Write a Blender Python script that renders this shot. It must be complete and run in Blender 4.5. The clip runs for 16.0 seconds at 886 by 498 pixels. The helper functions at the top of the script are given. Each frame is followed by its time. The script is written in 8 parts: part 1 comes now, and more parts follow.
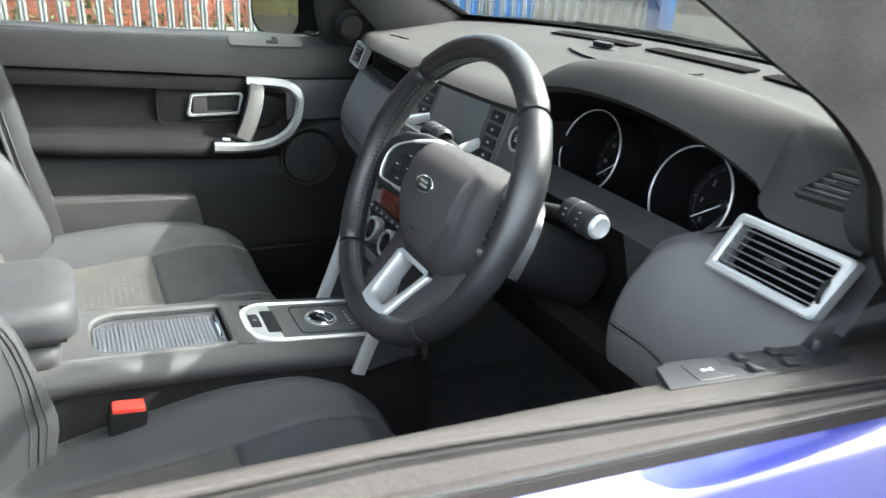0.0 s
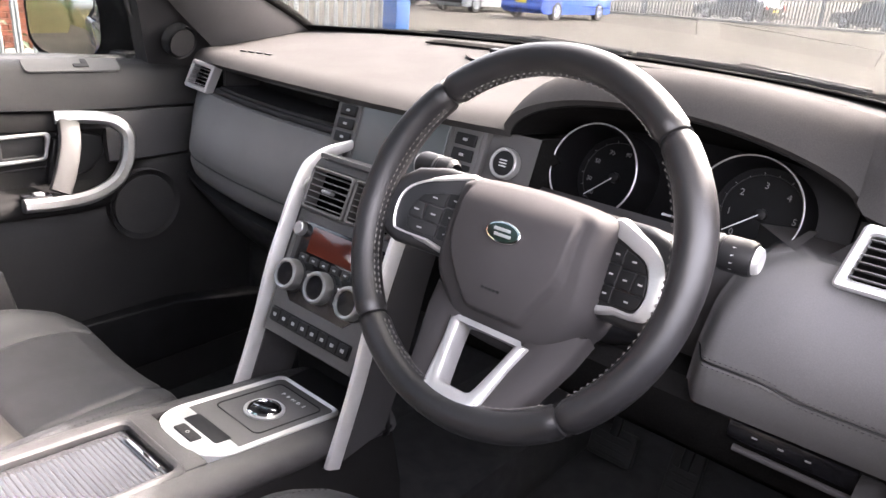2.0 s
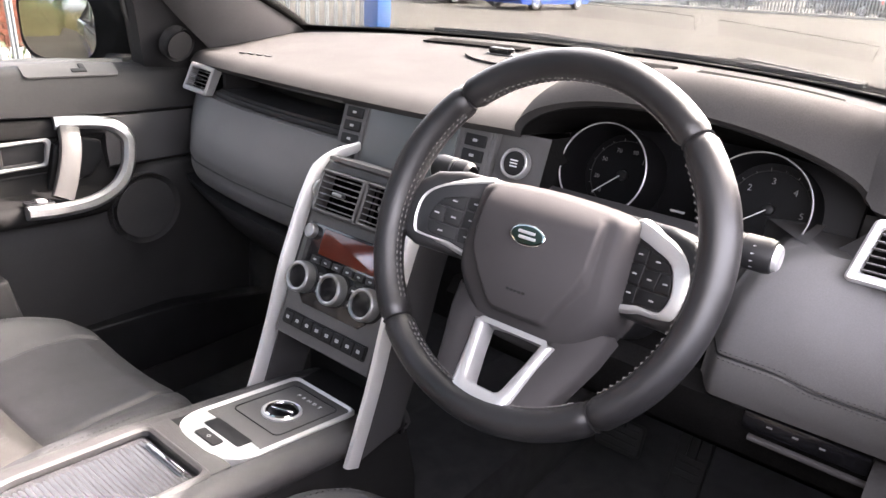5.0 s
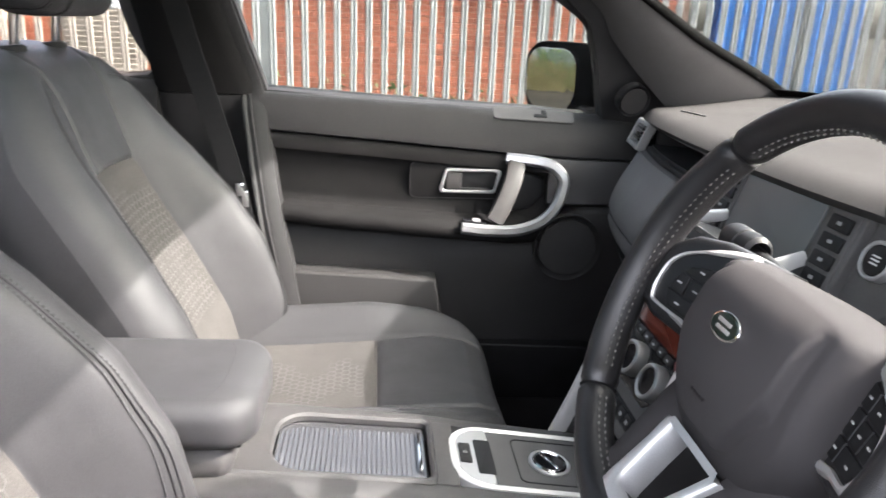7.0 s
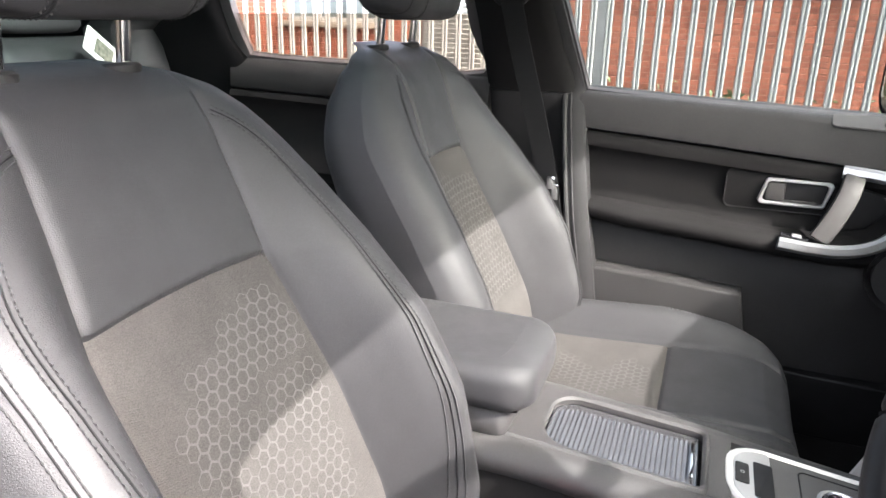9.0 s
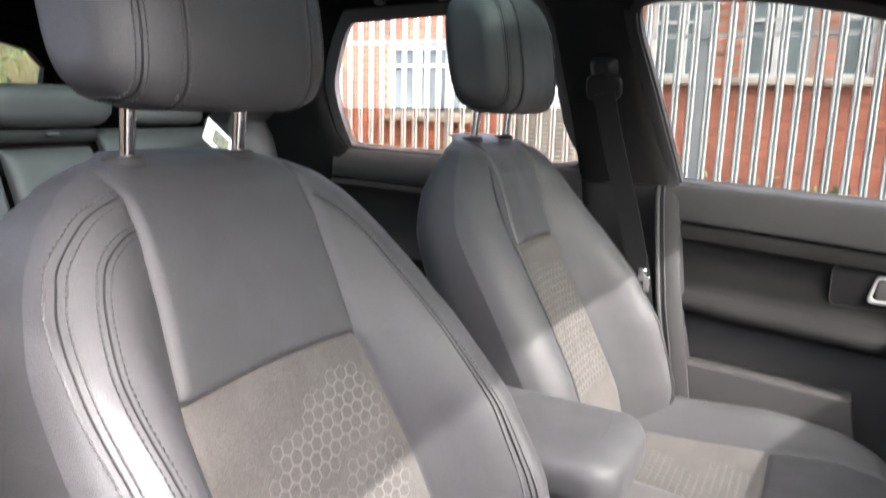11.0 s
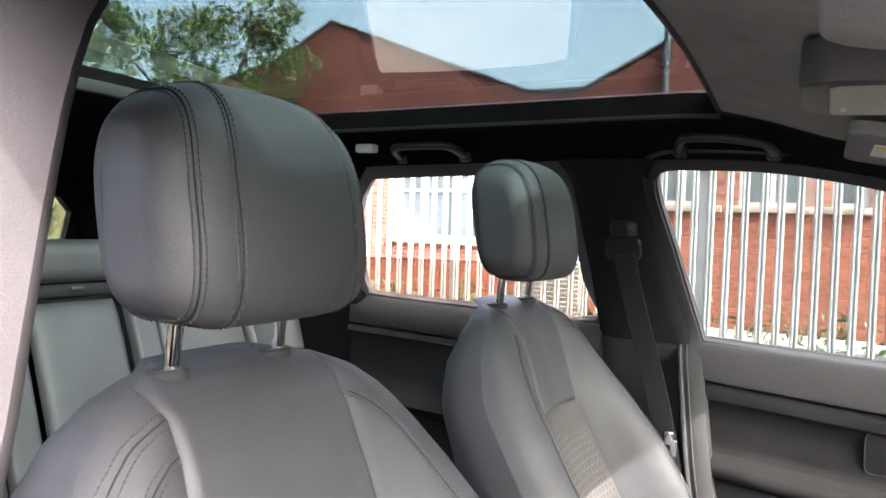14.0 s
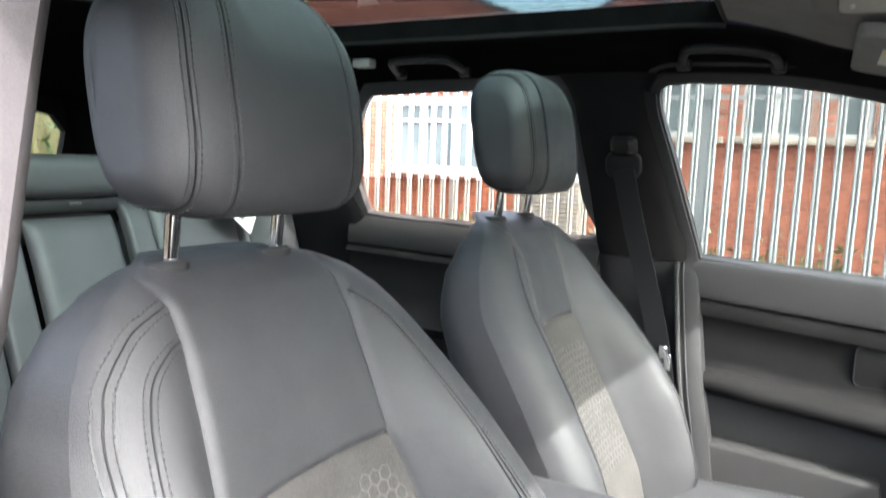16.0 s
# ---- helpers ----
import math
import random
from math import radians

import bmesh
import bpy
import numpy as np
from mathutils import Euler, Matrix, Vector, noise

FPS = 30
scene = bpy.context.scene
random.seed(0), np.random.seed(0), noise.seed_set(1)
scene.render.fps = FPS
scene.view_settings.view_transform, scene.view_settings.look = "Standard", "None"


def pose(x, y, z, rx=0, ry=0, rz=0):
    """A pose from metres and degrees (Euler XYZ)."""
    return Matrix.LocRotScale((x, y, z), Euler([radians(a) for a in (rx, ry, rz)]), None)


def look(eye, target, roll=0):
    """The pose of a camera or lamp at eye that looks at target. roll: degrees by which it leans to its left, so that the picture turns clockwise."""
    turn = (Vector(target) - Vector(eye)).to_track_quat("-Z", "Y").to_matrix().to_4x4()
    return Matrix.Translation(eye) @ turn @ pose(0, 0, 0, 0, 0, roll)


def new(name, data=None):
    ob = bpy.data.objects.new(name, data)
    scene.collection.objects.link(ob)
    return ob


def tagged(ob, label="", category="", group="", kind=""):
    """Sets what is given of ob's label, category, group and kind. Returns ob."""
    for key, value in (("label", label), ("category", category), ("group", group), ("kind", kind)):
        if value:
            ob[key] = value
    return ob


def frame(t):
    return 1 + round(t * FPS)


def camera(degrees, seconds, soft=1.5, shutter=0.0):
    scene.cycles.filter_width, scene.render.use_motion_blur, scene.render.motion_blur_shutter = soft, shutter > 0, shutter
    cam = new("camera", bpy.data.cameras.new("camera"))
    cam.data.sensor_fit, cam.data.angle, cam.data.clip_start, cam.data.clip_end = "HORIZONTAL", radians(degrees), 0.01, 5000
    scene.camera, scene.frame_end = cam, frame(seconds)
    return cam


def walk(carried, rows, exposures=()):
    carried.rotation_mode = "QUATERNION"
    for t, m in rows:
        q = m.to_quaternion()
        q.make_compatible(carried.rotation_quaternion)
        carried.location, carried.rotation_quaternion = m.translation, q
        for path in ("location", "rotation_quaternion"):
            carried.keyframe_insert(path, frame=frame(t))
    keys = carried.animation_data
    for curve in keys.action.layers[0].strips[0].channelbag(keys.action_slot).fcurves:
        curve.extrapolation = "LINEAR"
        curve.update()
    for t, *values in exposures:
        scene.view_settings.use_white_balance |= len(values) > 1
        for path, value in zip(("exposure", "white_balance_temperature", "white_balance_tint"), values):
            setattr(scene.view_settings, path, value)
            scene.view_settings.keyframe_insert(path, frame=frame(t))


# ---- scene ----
cam = camera(63.7, 16.0, shutter=0.25)
PATH = [
    (0, (1.089, -0.392, 1.399), (-0.53, 0.476, 0.607), 3.7),
    (0.5, (0.91, -0.447, 1.36), (-0.629, 0.578, 0.598), 3.8),
    (1, (0.801, -0.514, 1.352), (-0.578, 0.734, 0.616), 4.0),
    (1.5, (0.75, -0.54, 1.361), (-0.52, 0.823, 0.634), 3.9),
    (2, (0.735, -0.552, 1.358), (-0.464, 0.877, 0.638), 4.0),
    (2.5, (0.723, -0.574, 1.358), (-0.438, 0.889, 0.641), 4.0),
    (3, (0.705, -0.595, 1.362), (-0.438, 0.88, 0.644), 4.0),
    (3.2, (0.696, -0.604, 1.361), (-0.445, 0.871, 0.639), 3.9),
    (5.3, (0.718, -0.574, 1.372), (-0.442, 0.878, 0.633), 3.2),
    (5.5, (0.729, -0.535, 1.364), (-0.433, 0.919, 0.632), 3.4),
    (6, (0.752, -0.4, 1.365), (-0.675, 0.792, 0.628), 3.5),
    (6.5, (0.787, -0.316, 1.345), (-1.018, 0.271, 0.715), 2.8),
    (7, (0.824, -0.289, 1.338), (-1.07, -0.102, 0.723), 2.6),
    (7.5, (0.843, -0.277, 1.340), (-1.049, -0.420, 0.709), 2.3),
    (8, (0.847, -0.264, 1.334), (-1.011, -0.658, 0.705), 1.8),
    (8.5, (0.853, -0.264, 1.331), (-0.966, -0.812, 0.704), 1.7),
    (8.7, (0.858, -0.263, 1.329), (-0.946, -0.862, 0.704), 1.6),
    (10.8, (0.873, -0.255, 1.329), (-0.831, -1.143, 0.773), 1.5),
    (11, (0.873, -0.254, 1.327), (-0.861, -1.17, 0.934), 1.5),
    (11.5, (0.875, -0.251, 1.331), (-0.885, -1.189, 1.178), 2.0),
    (12, (0.877, -0.254, 1.329), (-0.884, -1.193, 1.195), 2.0),
    (12.5, (0.88, -0.256, 1.332), (-0.879, -1.198, 1.196), 2.0),
    (13, (0.882, -0.27, 1.376), (-0.873, -1.217, 1.231), 1.9),
    (13.5, (0.883, -0.286, 1.4), (-0.874, -1.234, 1.277), 2.0),
    (14, (0.881, -0.298, 1.414), (-0.878, -1.247, 1.343), 2.0),
    (14.5, (0.878, -0.309, 1.418), (-0.882, -1.257, 1.398), 2.1),
    (15, (0.874, -0.312, 1.415), (-0.886, -1.261, 1.431), 2.1),
    (15.5, (0.881, -0.311, 1.394), (-0.882, -1.256, 1.424), 2.3),
    (16, (0.88, -0.296, 1.377), (-0.87, -1.229, 1.121), 2.2),
]
walk(cam, [(t, look(eye, target, roll)) for t, eye, target, roll in PATH], [(0, 3.35, 6000, 0), (0.5, 3.77, 6350, 8), (1.5, 4.02, 6700, 20), (3.0, 4.07, 6700, 20), (5.5, 4.07, 6720, 20), (6.0, 3.95, 6650, 17), (6.5, 3.54, 6500, 12), (8.5, 3.19, 6350, 12), (11, 3.18, 6330, 14), (12.5, 3.38, 6300, 14), (13.5, 3.47, 6250, 14), (14.5, 3.57, 6430, 12), (15.5, 3.42, 6400, 11), (16, 3.43, 6080, 6)])

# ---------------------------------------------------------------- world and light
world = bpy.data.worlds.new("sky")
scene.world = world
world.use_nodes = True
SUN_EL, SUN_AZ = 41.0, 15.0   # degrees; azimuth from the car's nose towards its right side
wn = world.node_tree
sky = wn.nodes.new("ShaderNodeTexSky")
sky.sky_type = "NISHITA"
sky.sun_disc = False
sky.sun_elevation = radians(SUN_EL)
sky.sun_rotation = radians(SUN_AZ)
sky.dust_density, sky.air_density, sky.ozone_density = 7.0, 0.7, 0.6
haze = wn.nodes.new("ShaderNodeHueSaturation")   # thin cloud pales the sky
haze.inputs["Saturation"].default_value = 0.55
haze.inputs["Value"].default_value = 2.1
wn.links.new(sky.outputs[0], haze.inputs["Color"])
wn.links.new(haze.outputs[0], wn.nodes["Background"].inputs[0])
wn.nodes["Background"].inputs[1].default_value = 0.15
sun = new("sun", bpy.data.lights.new("sun", "SUN"))
sun.data.energy, sun.data.angle, sun.data.color = 1.75, radians(0.6), (1.0, 0.955, 0.89)
to_sun = Vector((math.sin(radians(SUN_AZ)) * math.cos(radians(SUN_EL)), math.cos(radians(SUN_AZ)) * math.cos(radians(SUN_EL)), math.sin(radians(SUN_EL))))
sun.matrix_world = Matrix.Translation((0, 0, 12)) @ to_sun.to_track_quat("Z", "Y").to_matrix().to_4x4()

# added lamp in the driver's lowered window: stands in for skylight towards the dashboard
window_fill = new("window_fill_lamp", bpy.data.lights.new("window_fill_lamp", "AREA"))
window_fill.data.shape, window_fill.data.size, window_fill.data.size_y = "RECTANGLE", 0.56, 0.32
window_fill.data.energy, window_fill.data.color = 0.30, (1.0, 0.97, 0.95)
window_fill.matrix_world = look((0.745, -0.24, 1.345), (0.33, 0.32, 1.02))


# ---------------------------------------------------------------- materials
def material(name, color, rough=0.5, metal=0.0, grain=0.0, grain_scale=400.0, mottle=0.0, mottle_scale=6.0, bump=0.0, bump_scale=600.0, kind="noise", coat=0.0, spec=0.5, rough_var=0.0, random_tint=0.0, wrinkle=0.0, wrinkle_scale=16.0):
    """A surface with colour variation at two scales, a fine relief and uneven gloss."""
    m = bpy.data.materials.new(name)
    m.use_nodes = True
    nt = m.node_tree
    b = nt.nodes["Principled BSDF"]
    b.inputs["Roughness"].default_value = rough
    b.inputs["Metallic"].default_value = metal
    b.inputs["Specular IOR Level"].default_value = spec
    b.inputs["Coat Weight"].default_value = coat
    b.inputs["Coat Roughness"].default_value = 0.04
    b.inputs["Base Color"].default_value = (*color, 1)
    tc = nt.nodes.new("ShaderNodeTexCoord")
    last = None

    def vary(scale, amount, src, detail=3.0):
        n = nt.nodes.new("ShaderNodeTexNoise")
        n.inputs["Scale"].default_value = scale
        n.inputs["Detail"].default_value = detail
        nt.links.new(tc.outputs["Object"], n.inputs["Vector"])
        r = nt.nodes.new("ShaderNodeMapRange")
        r.inputs["From Min"].default_value, r.inputs["From Max"].default_value = 0.3, 0.7
        r.inputs["To Min"].default_value, r.inputs["To Max"].default_value = 1 - amount, 1 + amount
        nt.links.new(n.outputs["Fac"], r.inputs["Value"])
        mix = nt.nodes.new("ShaderNodeVectorMath")
        mix.operation = "SCALE"
        if src is None:
            mix.inputs[0].default_value = color
        else:
            nt.links.new(src, mix.inputs[0])
        nt.links.new(r.outputs[0], mix.inputs["Scale"])
        return mix.outputs[0]

    if mottle:
        last = vary(mottle_scale, mottle, last)
    if grain:
        last = vary(grain_scale, grain, last, 2.0)
    if random_tint:
        oi = nt.nodes.new("ShaderNodeObjectInfo")
        r = nt.nodes.new("ShaderNodeMapRange")
        r.inputs["To Min"].default_value, r.inputs["To Max"].default_value = 1 - random_tint, 1 + random_tint
        nt.links.new(oi.outputs["Random"], r.inputs["Value"])
        mix = nt.nodes.new("ShaderNodeVectorMath")
        mix.operation = "SCALE"
        if last is None:
            mix.inputs[0].default_value = color
        else:
            nt.links.new(last, mix.inputs[0])
        nt.links.new(r.outputs[0], mix.inputs["Scale"])
        last = mix.outputs[0]
    if last is not None:
        nt.links.new(last, b.inputs["Base Color"])
    if rough_var:
        n = nt.nodes.new("ShaderNodeTexNoise")
        n.inputs["Scale"].default_value = 14
        n.inputs["Detail"].default_value = 4
        nt.links.new(tc.outputs["Object"], n.inputs["Vector"])
        r = nt.nodes.new("ShaderNodeMapRange")
        r.inputs["From Min"].default_value, r.inputs["From Max"].default_value = 0.3, 0.7
        r.inputs["To Min"].default_value, r.inputs["To Max"].default_value = max(0.02, rough - rough_var), min(1, rough + rough_var)
        nt.links.new(n.outputs["Fac"], r.inputs["Value"])
        nt.links.new(r.outputs[0], b.inputs["Roughness"])
    if bump:
        if kind == "leather":
            n = nt.nodes.new("ShaderNodeTexVoronoi")
            n.feature = "DISTANCE_TO_EDGE"
            n.inputs["Scale"].default_value = bump_scale
            out = n.outputs["Distance"]
        elif kind == "weave":
            n = nt.nodes.new("ShaderNodeTexVoronoi")
            n.inputs["Scale"].default_value = bump_scale
            n.inputs["Randomness"].default_value = 0.25
            out = n.outputs["Distance"]
        else:
            n = nt.nodes.new("ShaderNodeTexNoise")
            n.inputs["Scale"].default_value = bump_scale
            n.inputs["Detail"].default_value = 2
            out = n.outputs["Fac"]
        nt.links.new(tc.outputs["Object"], n.inputs["Vector"])
        bp = nt.nodes.new("ShaderNodeBump")
        bp.inputs["Strength"].default_value = bump
        bp.inputs["Distance"].default_value = 0.001
        nt.links.new(out, bp.inputs["Height"])
        if wrinkle:
            n2 = nt.nodes.new("ShaderNodeTexNoise")
            n2.inputs["Scale"].default_value = wrinkle_scale
            n2.inputs["Detail"].default_value = 5
            n2.inputs["Distortion"].default_value = 0.6
            nt.links.new(tc.outputs["Object"], n2.inputs["Vector"])
            bw = nt.nodes.new("ShaderNodeBump")
            bw.inputs["Strength"].default_value = wrinkle
            bw.inputs["Distance"].default_value = 0.006
            nt.links.new(n2.outputs["Fac"], bw.inputs["Height"])
            nt.links.new(bp.outputs[0], bw.inputs["Normal"])
            bp = bw
        nt.links.new(bp.outputs[0], b.inputs["Normal"])
    return m


def glass(name, tint=(1, 1, 1), ior=1.45, gloss=(1, 1, 1)):
    """A thin pane: clear, tinted, with the gloss of both of its faces."""
    m = bpy.data.materials.new(name)
    m.use_nodes = True
    nt = m.node_tree
    nt.nodes.remove(nt.nodes["Principled BSDF"])
    out = nt.nodes["Material Output"]
    tr, gl, mx, lw, pw, sc, ad = (nt.nodes.new("ShaderNode" + k) for k in ("BsdfTransparent", "BsdfGlossy", "MixShader", "LayerWeight", "Math", "Math", "Math"))
    tr.inputs[0].default_value = (*tint, 1)
    gl.inputs["Color"].default_value = (*gloss, 1)
    gl.inputs["Roughness"].default_value = 0.01
    lw.inputs["Blend"].default_value = 0.5
    pw.operation, sc.operation, ad.operation = "POWER", "MULTIPLY", "ADD"
    pw.inputs[1].default_value = 5.0
    sc.inputs[1].default_value = 0.95
    ad.inputs[1].default_value = ((ior - 1) / (ior + 1)) ** 2
    nt.links.new(lw.outputs["Facing"], pw.inputs[0])
    nt.links.new(pw.outputs[0], sc.inputs[0])
    nt.links.new(sc.outputs[0], ad.inputs[0])
    nt.links.new(ad.outputs[0], mx.inputs[0])
    nt.links.new(tr.outputs[0], mx.inputs[1])
    nt.links.new(gl.outputs[0], mx.inputs[2])
    nt.links.new(mx.outputs[0], out.inputs[0])
    return m


LEATHER = material("black_leather", (0.0245, 0.0243, 0.0260), 0.58, mottle=0.12, mottle_scale=9, grain=0.10, grain_scale=500, bump=0.45, bump_scale=620, kind="leather", rough_var=0.07, spec=0.52, wrinkle=0.16)
RIM_LEATHER = material("rim_leather", (0.0105, 0.0102, 0.0108), 0.36, mottle=0.15, mottle_scale=14, bump=0.25, bump_scale=900, kind="leather", rough_var=0.07, spec=0.40)
FABRIC = material("seat_fabric", (0.062, 0.058, 0.055), 0.9, mottle=0.10, mottle_scale=20, grain=0.35, grain_scale=900, bump=0.6, bump_scale=1100, kind="weave", spec=0.2)
HEXPRINT = material("fabric_print", (0.079, 0.0755, 0.072), 0.75, grain=0.2, grain_scale=700)
THREAD = material("thread", (0.026, 0.0255, 0.0265), 0.7, grain=0.3, grain_scale=900)
PALE_THREAD = material("pale_thread", (0.085, 0.080, 0.076), 0.7, grain=0.3, grain_scale=900)
SOFT = material("soft_touch_plastic", (0.038, 0.0365, 0.0365), 0.50, mottle=0.10, mottle_scale=8, grain=0.12, grain_scale=500, bump=0.6, bump_scale=700, kind="leather", rough_var=0.06)
HARD = material("hard_plastic", (0.024, 0.0235, 0.024), 0.55, mottle=0.10, mottle_scale=11, grain=0.10, grain_scale=800, bump=0.3, bump_scale=1200, kind="leather", rough_var=0.06, spec=0.12)
TOPPAD = material("dash_top_skin", (0.042, 0.0405, 0.0397), 0.86, mottle=0.10, mottle_scale=8, grain=0.12, grain_scale=700, bump=0.4, bump_scale=1000, kind="leather", rough_var=0.05, spec=0.02)
STACKGREY = material("grey_fascia_plastic", (0.085, 0.0825, 0.0815), 0.6, mottle=0.08, mottle_scale=11, grain=0.10, grain_scale=800, bump=0.25, bump_scale=1200, kind="leather", rough_var=0.05, spec=0.3)
PAD = material("airbag_pad_plastic", (0.038, 0.0355, 0.036), 0.66, mottle=0.08, mottle_scale=14, bump=0.3, bump_scale=1300, kind="leather", rough_var=0.05, spec=0.10)
MATBLACK = material("matt_black_trim", (0.010, 0.0097, 0.0095), 0.9, mottle=0.25, mottle_scale=12, grain=0.2, grain_scale=400, bump=0.3, bump_scale=600, spec=0.0)
PANELBLACK = material("door_panel_plastic", (0.029, 0.028, 0.028), 0.50, mottle=0.10, mottle_scale=8, grain=0.12, grain_scale=500, bump=0.6, bump_scale=700, kind="leather", rough_var=0.06, spec=0.18)
GRILLE = material("speaker_grille_cloth", (0.030, 0.029, 0.029), 0.8, mottle=0.08, mottle_scale=14, grain=0.3, grain_scale=900, bump=0.5, bump_scale=1500, spec=0.2)
SILL = material("door_sill_trim", (0.021, 0.0187, 0.0172), 0.8, mottle=0.06, mottle_scale=9, grain=0.2, grain_scale=500, bump=0.4, bump_scale=700, kind="leather", spec=0.10)
FASCIA = material("dark_fascia_plastic", (0.046, 0.0445, 0.045), 0.55, mottle=0.08, mottle_scale=11, grain=0.10, grain_scale=800, bump=0.25, bump_scale=1200, kind="leather", rough_var=0.05, spec=0.25)
DOORSILVER = material("door_silver", (0.30, 0.30, 0.297), 0.33, metal=0.85, mottle=0.06, mottle_scale=12, grain=0.05, grain_scale=900, rough_var=0.05)
DIAL = material("dial_black", (0.004, 0.004, 0.0045), 0.5, mottle=0.2, mottle_scale=30, spec=0.12)
BLACK = material("black_plastic", (0.009, 0.009, 0.0095), 0.5, spec=0.22, mottle=0.2, mottle_scale=20, rough_var=0.08)
GLOSS = material("gloss_black_plastic", (0.006, 0.006, 0.007), 0.12, mottle=0.2, mottle_scale=20, rough_var=0.05)
SATIN = material("satin_silver_plastic", (0.43, 0.43, 0.425), 0.40, metal=0.6, mottle=0.06, mottle_scale=12, grain=0.05, grain_scale=900, rough_var=0.05)
FINSILVER = material("fin_silver", (0.60, 0.595, 0.58), 0.42, metal=0.5, mottle=0.06, mottle_scale=12, grain=0.05, grain_scale=900, rough_var=0.05)
CHROME = material("chrome", (0.78, 0.78, 0.78), 0.08, metal=1.0, mottle=0.04, mottle_scale=20, rough_var=0.03)
GREYPLASTIC = material("grey_plastic", (0.034, 0.032, 0.030), 0.55, mottle=0.08, mottle_scale=12, grain=0.1, grain_scale=700, bump=0.2, bump_scale=900)
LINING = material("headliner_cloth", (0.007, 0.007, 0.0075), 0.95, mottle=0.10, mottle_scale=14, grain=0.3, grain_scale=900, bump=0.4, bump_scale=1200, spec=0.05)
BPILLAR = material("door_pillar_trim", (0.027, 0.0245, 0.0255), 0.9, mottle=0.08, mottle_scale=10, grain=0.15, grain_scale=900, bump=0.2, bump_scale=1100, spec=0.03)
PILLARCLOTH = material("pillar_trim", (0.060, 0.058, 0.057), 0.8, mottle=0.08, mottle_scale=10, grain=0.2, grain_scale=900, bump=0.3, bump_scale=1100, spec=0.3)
# pillar cloth coloured paler and pinkish for the sunlight on the rear frame
SUNLITTRIM = material("sunlit_frame_trim", (0.085, 0.078, 0.080), 0.8, mottle=0.08, mottle_scale=10, grain=0.2, grain_scale=900, bump=0.3, bump_scale=1100, spec=0.3)
GRAB = material("grab_handle_plastic", (0.022, 0.0215, 0.022), 0.45, mottle=0.1, mottle_scale=20, bump=0.2, bump_scale=900, spec=0.4)
SLAT = material("vent_slat_plastic", (0.10, 0.097, 0.096), 0.35, mottle=0.1, mottle_scale=30, spec=0.5)
VOID = material("vent_throat_black", (0.003, 0.003, 0.003), 0.95, mottle=0.2, mottle_scale=30, spec=0.0)
CARPET = material("carpet", (0.020, 0.020, 0.021), 1.0, mottle=0.3, mottle_scale=30, grain=0.5, grain_scale=700, bump=1.0, bump_scale=500)
# paler copy of the headliner cloth, coloured for the light at the front
LITLINING = material("lit_headliner_cloth", (0.21, 0.203, 0.198), 0.95, mottle=0.10, mottle_scale=14, grain=0.3, grain_scale=900, bump=0.4, bump_scale=1200, spec=0.05)
WAIST = material("waist_moulding", (0.019, 0.0165, 0.0155), 0.8, spec=0.08, mottle=0.1, mottle_scale=12, grain=0.15, grain_scale=300)
RUBBER = material("rubber", (0.012, 0.012, 0.012), 0.7, mottle=0.2, mottle_scale=30, bump=0.2, bump_scale=300)
WEBBING = material("belt_webbing", (0.009, 0.009, 0.0095), 0.6, grain=0.4, grain_scale=1200, bump=0.5, bump_scale=1500, kind="weave", spec=0.15)
RED = material("red_plastic", (0.72, 0.045, 0.028), 0.45, mottle=0.08, mottle_scale=40)
BLUEPAINT = material("blue_car_paint", (0.012, 0.016, 0.13), 0.28, metal=0.35, mottle=0.1, mottle_scale=3, grain=0.15, grain_scale=1500, coat=1.0)
MARK = material("white_print", (0.62, 0.62, 0.62), 0.6, mottle=0.05, mottle_scale=50)
DIALMARK = material("dial_print", (0.17, 0.17, 0.172), 0.6, mottle=0.05, mottle_scale=50)
GREYMARK = material("grey_print", (0.30, 0.30, 0.30), 0.6, mottle=0.05, mottle_scale=50)
# base greyed to carry the hazy reflection on the glass
SCREEN = material("screen_glass", (0.070, 0.078, 0.078), 0.38, mottle=0.05, mottle_scale=9, rough_var=0.05)
ORANGE = material("display_panel", (0.062, 0.012, 0.007), 0.12, mottle=0.1, mottle_scale=12)
GREEN = material("badge_green", (0.004, 0.011, 0.008), 0.3, mottle=0.1, mottle_scale=60)
PAPER = material("card", (0.72, 0.70, 0.66), 0.8, mottle=0.05, mottle_scale=20)
CLEAR = glass("window_glass", (0.575, 0.59, 0.57), 1.35)
DOORGLASS = glass("tinted_door_glass", (0.64, 0.60, 0.55), 1.5)
ROOFGLASS = glass("tinted_roof_glass", (0.31, 0.36, 0.35), 1.5)
RIBBED = material("ribbed_cover", (0.10, 0.10, 0.105), 0.12, metal=0.7, mottle=0.1, mottle_scale=30, rough_var=0.06)
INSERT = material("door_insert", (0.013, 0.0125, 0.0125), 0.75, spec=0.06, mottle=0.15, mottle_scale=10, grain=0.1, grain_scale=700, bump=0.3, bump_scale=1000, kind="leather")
MIRROR = material("mirror_glass", (0.45, 0.45, 0.44), 0.02, metal=1.0, mottle=0.02, mottle_scale=4)


# ---------------------------------------------------------------- mesh helpers
def thing(name, at, label, category, group="", kind=""):
    ob = new(name)
    ob.matrix_basis = Matrix.Translation(at)
    ob.empty_display_size = 0.05
    return tagged(ob, label, category, group, kind)


